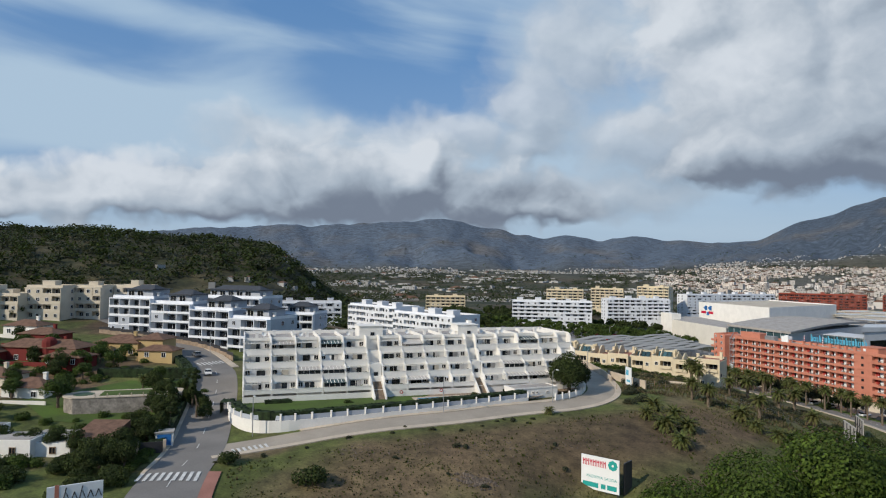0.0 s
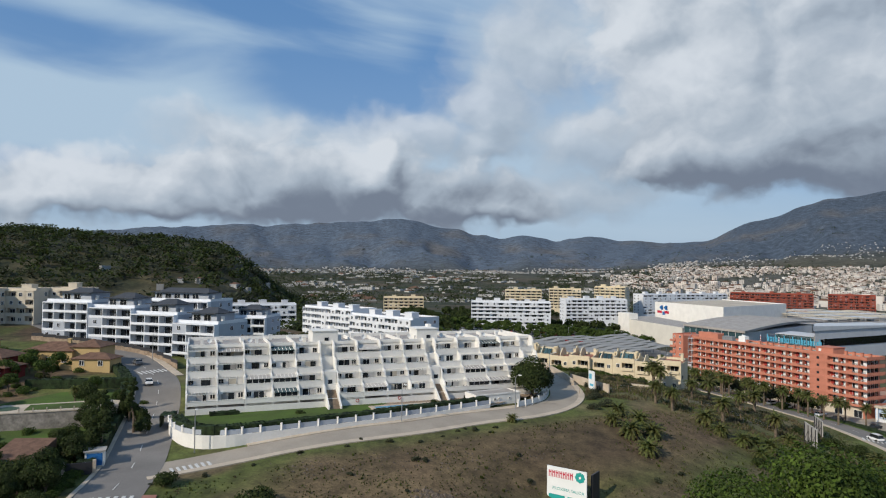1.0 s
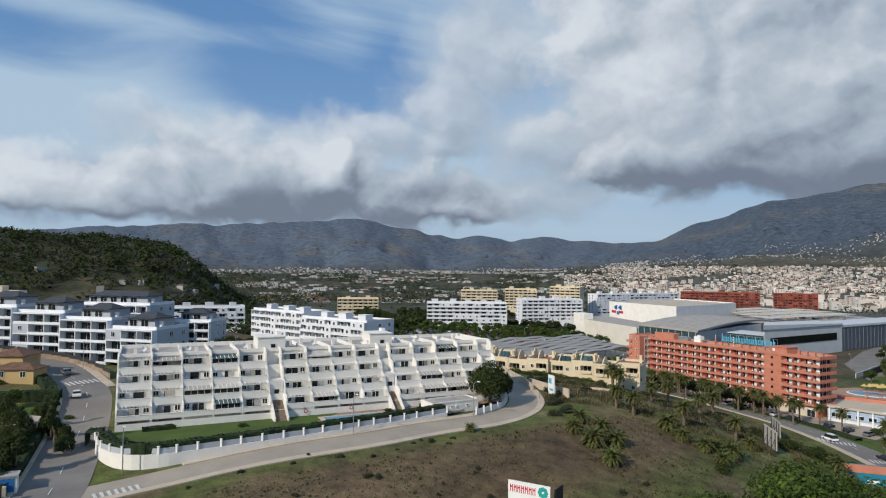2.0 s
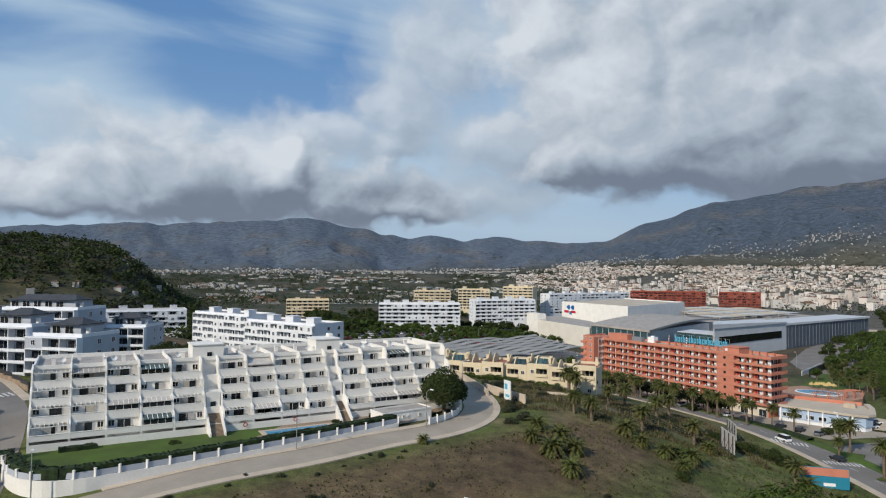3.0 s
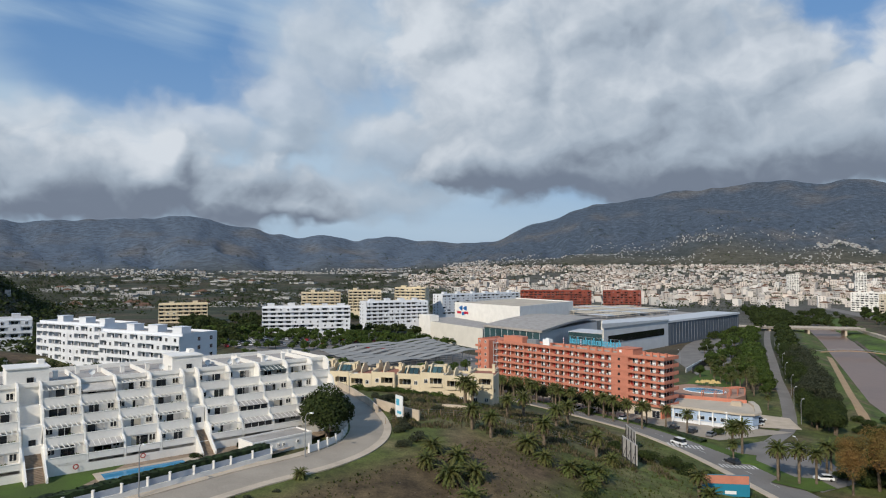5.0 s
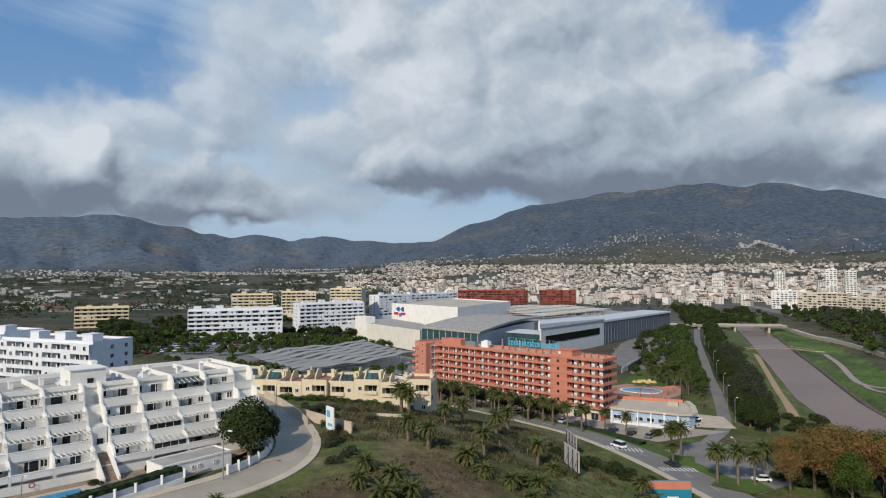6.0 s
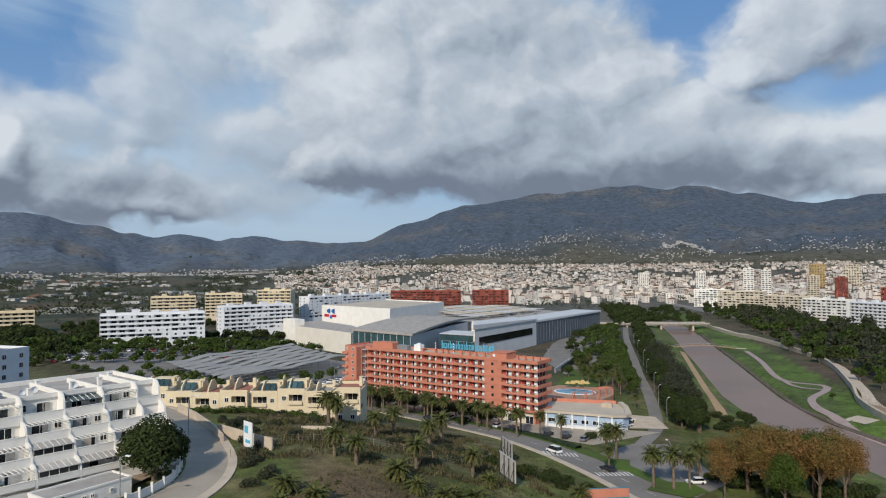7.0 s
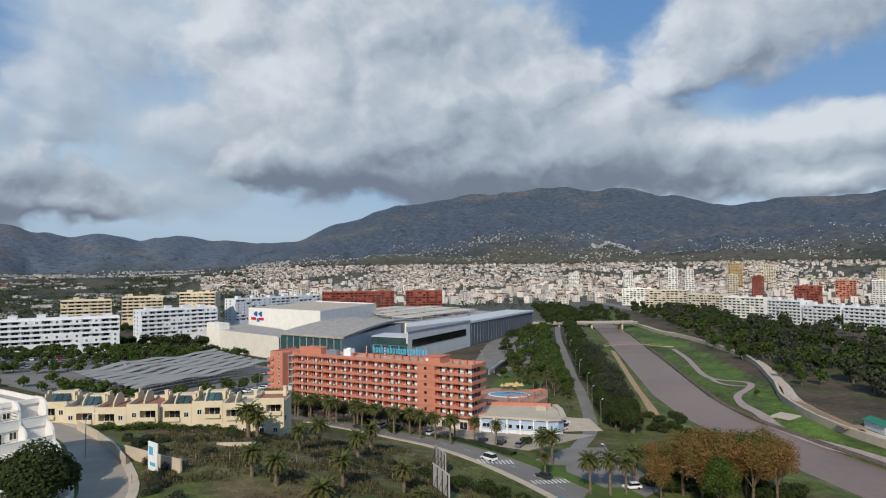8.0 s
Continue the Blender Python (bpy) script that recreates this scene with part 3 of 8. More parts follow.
piece("road", patch([(84, 178), (98, 188), (112, 194), (122, 190), (118, 172), (112, 155), (100, 150), (92, 160)], 0.13), ASPHALT, "grey asphalt junction by the roundabout", "road")
piece("pavement", ribbon(FRONT_ROAD, 3.6, 5.2, 0.20, thick=0.5), PAVING, "sandy pavement with kerb along the verge", "pavement")
piece("pavement", ribbon(FRONT_ROAD[1:7], -5.6, -3.6, 0.20, thick=0.5), PAVING, "sandy pavement along the garden wall", "pavement")
piece("pavement", ribbon(HILL_ROAD[3:9], -5.7, -5.0, 0.22, thick=0.5), PAVING, "pale pavement with kerb along the hill street", "pavement")
piece("pavement", ribbon(HILL_ROAD[7:], 5.0, 7.0, 0.22, thick=0.5), PAVING, "pale pavement with kerb below the grey flats", "pavement")
piece("pavement", ribbon(HILL_ROAD[:4], 5.0, 7.0, 0.22, thick=0.5), RED_PAVING, "reddish pavement with kerb at the street corner", "pavement")
piece("pavement", ribbon(HOTEL_ROAD[2:8], -9.5, -5.2, 0.2, thick=0.4), LAWN, "clipped green strip beside the avenue", "verge")
piece("pavement", ribbon(HOTEL_ROAD[2:9], 5.2, 7.4, 0.2, thick=0.4), PAVING, "pale pavement along the avenue", "pavement")
piece("pavement", patch([(20, 300), (58, 246), (76, 226), (90, 208), (100, 196), (128, 203), (112, 214), (96, 222), (62, 285), (40, 330)], 0.14), ASPHALT_PALE, "hotel forecourt with parking bays", "pavement")
piece("pavement", patch([(112, 214), (133, 206), (139, 222), (128, 232)], 0.16), PAVING, "pale paved corner by the hotel annex", "pavement")



# ---- buildings ----


def placed(x, y, rz, z=None):
    return Matrix.Translation((x, y, ground(x, y) if z is None else z)) @ Matrix.Rotation(radians(rz), 4, "Z")


def joined(name, me, spots, parent, mats):
    """One part that holds many small pieces too far off to pick apart."""
    n, v, f, m = len(me.vertices), [], [], []
    co = [tuple(q.co) for q in me.vertices]
    fa = [tuple(q.vertices) for q in me.polygons]
    mi = [q.material_index for q in me.polygons]
    for k, (x, y, z) in enumerate(spots):
        v += [(a + x, b + y, c + z) for a, b, c in co]
        f += [tuple(i + k * n for i in q) for q in fa]
        m += mi
    s = Shape()
    s.v, s.f, s.m = v, f, m
    ob = part(name, s, tuple(mats), parent)
    ob["kind"] = "stuff"
    return ob


JOIN = [False]


def rows_of(name, me, spots, parent, label=""):
    """Objects that share one mesh, at the given spots under a thing."""
    if JOIN[0] and len(spots) > 6:
        joined(name, me, spots, parent, me.materials)
        return
    for x, y, z in spots:
        ob = part(name, me, None, parent, label)
        ob.location = (x, y, z)


WINDOW_MESHES = {}


def window_mesh(w, h, frame_mat, glass_mat, side="front"):
    """A window: dark panes behind a thin frame with a middle bar."""
    key = (round(w, 2), round(h, 2), frame_mat.name, glass_mat.name, side)
    if key not in WINDOW_MESHES:
        s = Shape()
        b = 0.07
        xs, zs = (-w / 2, -w / 2 + b, -b / 2, b / 2, w / 2 - b, w / 2), (0, b, h - b, h)
        s.v = [(x, -0.07, z) for z in zs for x in xs] + [(x, -0.03, z) for z in zs[1:3] for x in xs[1:5]]
        s.v += [(x, 0.055, z) for z in (0, h) for x in (-w / 2, w / 2)]
        for r in range(3):
            for c in range(5):
                q = r * 6 + c
                if r == 1 and c in (1, 3):
                    k = 24 + c - 1
                    ins, outs = (k, k + 1, k + 5, k + 4), (q, q + 1, q + 7, q + 6)
                    s.f += [ins] + [(outs[i], outs[(i + 1) % 4], ins[(i + 1) % 4], ins[i]) for i in range(4)]
                    s.m += [1, 0, 0, 0, 0]
                else:
                    s.f.append((q, q + 1, q + 7, q + 6))
                    s.m.append(0)
        s.f += [(32, 33, 5, 0), (18, 23, 35, 34), (32, 0, 18, 34), (5, 33, 35, 23)]
        s.m += [0] * 4
        if side == "left":
            s.v = [(y, -x, z) for x, y, z in s.v]
        if side == "right":
            s.v = [(-y, x, z) for x, y, z in s.v]
        WINDOW_MESHES[key] = s.mesh("window", frame_mat, glass_mat)
    return WINDOW_MESHES[key]


def balcony_block(name, m, length, depth, floors, fh, bays, wall, rail, roof, label, frame_mat=None, glass=None, deep=1.5, foot=4.0,
                  parapet=0.9, slab=0.28, stairs=2, sides=3, win=0.62, group="", rng=1, skip=0.0, rail_h=0.95, trim=None, far=False):
    """A block of flats: a body with recessed balconies, slabs, balustrades, dividers, windows and roof housings."""
    dice = random.Random(rng)
    JOIN[0] = far
    t = thing(name, m, label, "building", group)
    frame_mat, glass, trim = frame_mat or WHITE_COOL, glass or GLASS, trim or wall
    H = floors * fh
    body = Shape().box(0, deep, -foot, length, depth, H)
    body.box(0, 0, -foot, length, deep, 0.0)
    part("body", body, wall, t)
    part("roof", Shape().box(0.25, deep + 0.25, H, length - 0.25, depth - 0.25, H + 0.12), roof, t)
    edge = Shape()
    for a in ((0, deep - 0.3, length, deep), (0, depth - 0.25, length, depth), (0, deep, 0.25, depth - 0.25), (length - 0.25, deep, length, depth - 0.25)):
        edge.box(a[0], a[1], H, a[2], a[3], H + parapet)
    part("roof_parapet", edge, trim, t)
    bw = length / bays
    shut = [[dice.random() < skip for _ in range(bays)] for _ in range(floors)]
    sl = Shape().box(0, 0, -slab, length, deep, 0).mesh("slab", trim)
    rows_of("floor_slab", sl, [(0, -0.05, k * fh) for k in range(1, floors + 1)], t)
    rl = Shape().box(0.12, 0, 0.002, bw - 0.12, 0.12, rail_h).mesh("balustrade", rail)
    rows_of("balustrade", rl, [(b * bw, 0.002, k * fh) for k in range(floors) for b in range(bays) if not shut[k][b]], t)
    dv = Shape().box(-0.12, 0, 0.0, 0.12, deep, fh - slab).mesh("divider", trim)
    rows_of("divider", dv, [(max(0.12, min(length - 0.12, b * bw)), 0, k * fh) for k in range(floors) for b in range(bays + 1)], t)
    wm = window_mesh(bw * win, min(2.2, fh - 0.6), frame_mat, glass)
    rows_of("window", wm, [((b + 0.5 + dice.uniform(-0.08, 0.08)) * bw, deep - 0.06, k * fh + 0.05) for k in range(floors) for b in range(bays) if not shut[k][b]], t)
    if skip:
        me = Shape().box(0, 0, 0, bw, deep - 0.01, fh - slab).mesh("wall_panel", wall)
        rows_of("wall_panel", me, [(b * bw, 0.0, k * fh) for k in range(floors) for b in range(bays) if shut[k][b]], t)
        me = window_mesh(1.2, 1.3, frame_mat, glass)
        rows_of("window", me, [((b + 0.5) * bw, -0.06, k * fh + 0.9) for k in range(floors) for b in range(bays) if shut[k][b]], t)
    if sides:
        gap = depth / sides
        me = window_mesh(1.3, 1.4, frame_mat, glass, "left")
        rows_of("window", me, [(-0.06, (i + 0.5) * gap, k * fh + 0.8) for k in range(floors) for i in range(sides) if i * gap > deep - 1], t)
        me = window_mesh(1.3, 1.4, frame_mat, glass, "right")
        rows_of("window", me, [(length + 0.06, (i + 0.5) * gap, k * fh + 0.8) for k in range(floors) for i in range(sides) if i * gap > deep - 1], t)
    for i in range(stairs):
        x = length * (i + 0.5) / stairs + dice.uniform(-2, 2)
        w, h = dice.uniform(3, 5), dice.uniform(2.0, 2.9)
        hs = Shape().box(x - w / 2, depth * 0.4, H + 0.12, x + w / 2, depth * 0.4 + 4, H + h)
        hs.box(x - w / 2 - 0.15, depth * 0.4 - 0.15, H + h, x + w / 2 + 0.15, depth * 0.4 + 4.15, H + h + 0.18)
        part("stair_housing", hs, trim, t)
    JOIN[0] = False
    return t


# the white terraced flats on the hilltop
TERRACES = Matrix.Translation((-80.5, 100.5, 17.4)) @ Matrix.Rotation(math.atan2(0.555, 0.832), 4, "Z")


RAFTER = Shape().box(-0.05, 0, 0, 0.05, 2.45, 0.12).mesh("rafter", WHITE)


def terraced_flats():
    t = thing("terraced_apartments", TERRACES, "long white stepped apartment building with planted terraces", "building")
    dice = random.Random(11)
    fh, step, base, floors = 2.85, 2.35, 1.9, 4
    L = 87.0
    edges = [(-0.8, 5.5), (5.5, 11.4), (11.4, 17.3), (17.3, 23.1), (23.1, 29.0), (32.4, 38.2), (38.2, 44.0), (44.0, 49.9), (49.9, 55.8), (58.7, 64.8), (64.8, 71.0), (71.0, 77.2), (77.2, 83.0), (83.0, L)]
    top = base + fh * floors
    # stepped body behind the terraces
    prof = [(0, -8), (26, -8), (26, top)]
    for k in range(floors, 0, -1):
        y = step * (k - 1) + 2.6
        prof += [(y, base + fh * k), (y, base + fh * (k - 1))]
    prof += [(0, base)]
    part("body", Shape().profile(prof, -0.8, L), WHITE, t)
    part("roof", Shape().box(-0.4, step * 3 + 3.0, top, L - 0.4, 25.7, top + 0.08), ROOF_FLAT, t)
    rim = Shape()
    rim.box(-0.8, step * 3 + 2.3, top, L, step * 3 + 2.6, top + 0.75).box(-0.8, 25.7, top, L, 26, top + 0.9)
    rim.box(-0.8, step * 3 + 2.6, top, -0.5, 25.7, top + 0.8).box(L - 0.3, step * 3 + 2.6, top, L, 25.7, top + 0.8)
    part("roof_parapet", rim, WHITE, t)
    # fins between the flats, with a rounded shoulder at every terrace
    fin = [(0, -3), (step * 3 + 4.0, -3), (step * 3 + 4.0, top + 0.9)]
    for k in range(floors, 0, -1):
        y0, z1 = step * (k - 1), base + fh * k + (0.9 if k == floors else 0.1)
        for a in range(5):
            c = a / 4 * math.pi / 2
            fin.append((y0 + 2.1 - 2.05 * math.sin(c), z1 - 1.9 + 1.9 * math.cos(c)))
        fin.append((y0 - 0.02, base + fh * (k - 1) + 1.0))
    fin.append((-0.02, base + 0.9))
    me = Shape().profile(fin, -0.16, 0.16).mesh("fin", WHITE)
    rows_of("dividing_wall", me, [(x, 0.02, 0) for x in sorted({e for p in edges for e in p})], t)
    par, railm = {}, {}
    for a, b in edges:
        w = b - a
        for k in range(floors):
            z, y = base + fh * k, step * k
            key = round(w, 1)
            if key not in par:
                par[key] = Shape().box(0.2, 0, -0.5, w - 0.2, 0.18, 1.0).box(0.2, -0.06, 1.0, w - 0.2, 0.24, 1.08).mesh("parapet", WHITE)
            ob = part("parapet", par[key], None, t)
            ob.location = (a, y, z)
            if w < 4.2:
                continue
            # back wall openings
            spot = dice.random()
            wide = dice.choice((2.4, 2.8, 1.7, 2.0))
            wx = a + w * dice.uniform(0.36, 0.64)
            ob = part("patio_door", window_mesh(wide, 2.15, dice.choice((WHITE, WHITE, DARK_METAL)), GLASS), None, t)
            ob.location = (wx, y + 2.54, z + 0.03)
            if wide < 3 and w > 5:
                ob = part("window", window_mesh(1.1, 1.2, WHITE, GLASS), None, t)
                ob.location = (a + (0.9 if wx > a + w / 2 else w - 0.9), y + 2.54, z + 0.95)
            # pergola, glazed roof, awning or nothing
            roof_z = fh - 0.25
            if spot < 0.48:
                n = int(w / 0.75)
                ob = part("pergola", Shape().box(0.25, 0.05, roof_z - 0.25, w - 0.25, 0.17, roof_z - 0.12), WHITE, t)
                ob.location = (a, y, z)
                for i in range(n + 1):
                    part("rafter", RAFTER, None, ob).location = (0.3 + (w - 0.6) * i / n, 0.1, roof_z - 0.12)
            elif spot < 0.68:
                s = Shape()
                s.profile([(0.0, roof_z - 0.63), (2.5, roof_z - 0.08), (2.5, roof_z), (0.0, roof_z - 0.55)], 0.25, w - 0.25)
                ob = part("terrace_roof", s, GLASS_TEAL if dice.random() < 0.4 else CURTAIN, t)
                ob.location = (a, y, z)
                bar = Shape().profile([(-0.02, -0.54), (2.5, 0.01), (2.5, 0.05), (-0.02, -0.50)], 0, 0.1)
                bar = bar.mesh("glazing_bar", WHITE)
                for i in range(7):
                    part("glazing_bar", bar, None, ob).location = (0.25 + (w - 0.6) * i / 6, 0, roof_z)
                if dice.random() < 0.6:
                    s = Shape()
                    s.box(0.3, 0.2, 1.08, w - 0.3, 0.24, roof_z - 0.6, 1)
                    for i in range(5):
                        x = 0.3 + (w - 0.66) * i / 4
                        s.box(x, 0.17, 1.08, x + 0.06, 0.27, roof_z - 0.55)
                    ob = part("terrace_glazing", s, (WHITE, GLASS), t)
                    ob.location = (a, y, z)
            elif spot < 0.76:
                s = Shape()
                s.add([(0.3, -0.2, roof_z - 0.9), (w - 0.3, -0.2, roof_z - 0.9), (w - 0.3, 2.5, roof_z), (0.3, 2.5, roof_z),
                       (0.3, -0.2, roof_z - 1.15), (w - 0.3, -0.2, roof_z - 1.15)], [(0, 1, 2, 3), (4, 5, 1, 0)])
                ob = part("awning", s, YELLOW_CLOTH if (a > 64 and k == 1) else CURTAIN, t, "cloth awning")
                ob.location = (a, y, z)
            if dice.random() < 0.65:
                cw = dice.uniform(0.35, 0.75)
                ob = part("curtain", Shape().box(-cw, 0, 0, cw, 0.04, 2.0), CURTAIN if dice.random() < 0.7 else SAND, t)
                ob.location = (wx + (wide / 2 - cw) * dice.choice((-1, 1)), y + 2.42, z + 0.05)
            if dice.random() < 0.6:
                s = Shape().box(-0.45, -0.35, 0.70, 0.45, 0.35, 0.75).tube((0, 0, 0), (0, 0, 0.7), 0.05, 0.05, 6)
                ob = part("terrace_table", s, WOOD if dice.random() < 0.5 else POSTER, t)
                tx = a + w * dice.uniform(0.3, 0.7)
                ob.location = (tx, y + 1.2, z + 0.01)
                for sx in (-0.8, 0.8):
                    s = Shape().box(-0.22, -0.22, 0.40, 0.22, 0.22, 0.46).box(-0.22 if sx < 0 else 0.17, -0.22, 0.46, -0.17 if sx < 0 else 0.22, 0.22, 0.95).box(-0.2, -0.2, 0, 0.2, 0.2, 0.40)
                    part("terrace_chair", s, CAR_GREY, t).location = (tx + sx, y + 1.2, z + 0.01)
            if dice.random() < 0.35:
                part("cooling_unit", Shape().box(-0.4, -0.16, 0, 0.4, 0.16, 0.6), POSTER, t).location = (a + 0.8, y + 2.3, z + 1.9)
            if dice.random() < 0.6:
                for _ in range(3):
                    s = Shape()
                    px, pz = dice.uniform(0.6, w - 0.6), 0.0
                    pot = part("plant_pot", Shape().tube((px, 0.6, 0), (px, 0.6, 0.4), 0.14, 0.2, 6), ORANGE, t)
                    pot.location = (a, y, z)
                    for q in range(14):
                        c, g = dice.uniform(0, 6.28), dice.uniform(0.2, 0.55)
                        s.add([(px, 0.6, 0.4), (px + math.cos(c) * g, 0.6 + math.sin(c) * g, 0.7 + g), (px + math.cos(c + 0.5) * g, 0.6 + math.sin(c + 0.5) * g, 0.9)], [(0, 1, 2)])
                    part("foliage", s, LEAF, pot)
    # stairways with housings on the roof
    for a, b in ((29.0, 32.4), (55.8, 58.7)):
        s, steps = Shape(), [(2.8, -1.0)]
        for i in range(19, -1, -1):
            steps += [(-2.9 + i * 0.3, i * 0.18), (-3.2 + i * 0.3, i * 0.18)]
        s.profile(steps + [(-3.2, -1.0)], a + 0.5, b - 0.5)
        part("stairway", s, STONE_PAVING, t, "worn tan outdoor steps")
        s = Shape()
        for x in (a + 0.15, b - 0.45):
            s.profile([(-3.4, -1), (3.0, -1), (3.0, 4.6), (2.0, 4.4), (-3.0, 0.9), (-3.4, 0.7)], x, x + 0.3)
        part("stair_wall", s, WHITE, t)
        s = Shape()
        s.box(a + 0.4, 3.0, 0, b - 0.4, 3.4, base + fh * 2)
        part("wall", s, WHITE, t)
        ob = part("window", window_mesh(1.0, 2.0, DARK_METAL, GLASS), None, t)
        ob.location = ((a + b) / 2, 2.95, 3.7)
        s = Shape().box(a - 1.4, step * 3 + 2.8, top - 2, b + 1.4, step * 3 + 9.2, top + 3.1)
        s.box(a - 1.6, step * 3 + 2.6, top + 3.1, b + 1.6, step * 3 + 9.4, top + 3.3).box(b + 0.2, step * 3 + 7, top + 3.3, b + 1.2, step * 3 + 9, top + 4.0)
        part("roof_housing", s, WHITE, t)
        ob = part("window", window_mesh(1.0, 0.9, DARK_METAL, GLASS), None, t)
        ob.location = ((a + b) / 2 + 0.3, step * 3 + 2.72, top + 0.7)
    # chimneys, dishes and low walls on the roof
    ch = Shape().box(-0.35, -0.35, 0, 0.35, 0.35, 1.3).box(-0.45, -0.45, 1.3, 0.45, 0.45, 1.42).mesh("chimney", WHITE)
    rows_of("chimney", ch, [(x + dice.uniform(-1, 1), dice.uniform(11, 22), top + 0.08) for x in range(3, 86, 4)], t)
    low = Shape().box(-0.1, 0, 0, 0.1, 12, 0.85).mesh("roof_wall", WHITE)
    rows_of("roof_wall", low, [(a, 11.0, top + 0.08) for a, b in edges[1:]], t)
    d = Shape()
    d.tube((0, 0, 0), (0, 0, 1.0), 0.04, 0.04)
    for i in range(10):
        c0, c1 = i / 10 * 6.283, (i + 1) / 10 * 6.283
        d.add([(0, 0.1, 1.2), (0.55 * math.cos(c0), -0.1, 1.2 + 0.55 * math.sin(c0)), (0.55 * math.cos(c1), -0.1, 1.2 + 0.55 * math.sin(c1))], [(0, 1, 2)])
    dm = d.mesh("satellite_dish", POSTER)
    rows_of("satellite_dish", dm, [(x, dice.uniform(10.5, 13), top + 0.08) for x in (4, 13, 25, 41, 53, 62, 66, 68, 74)], t)
    for x in (36.5, 46.8):
        s = Shape()
        for i in range(12):
            c0, c1 = i / 12 * 6.283, (i + 1) / 12 * 6.283
            s.add([(0.28 * math.cos(c0), 0, 0.28 * math.sin(c0)), (0.28 * math.cos(c1), 0, 0.28 * math.sin(c1)),
                   (0.45 * math.cos(c1), 0, 0.45 * math.sin(c1)), (0.45 * math.cos(c0), 0, 0.45 * math.sin(c0))], [(0, 1, 2, 3)])
        ob = part("life_ring", s, CAR_RED, t, "red life ring on the wall")
        ob.location = (x, -0.3, 1.1)


terraced_flats()


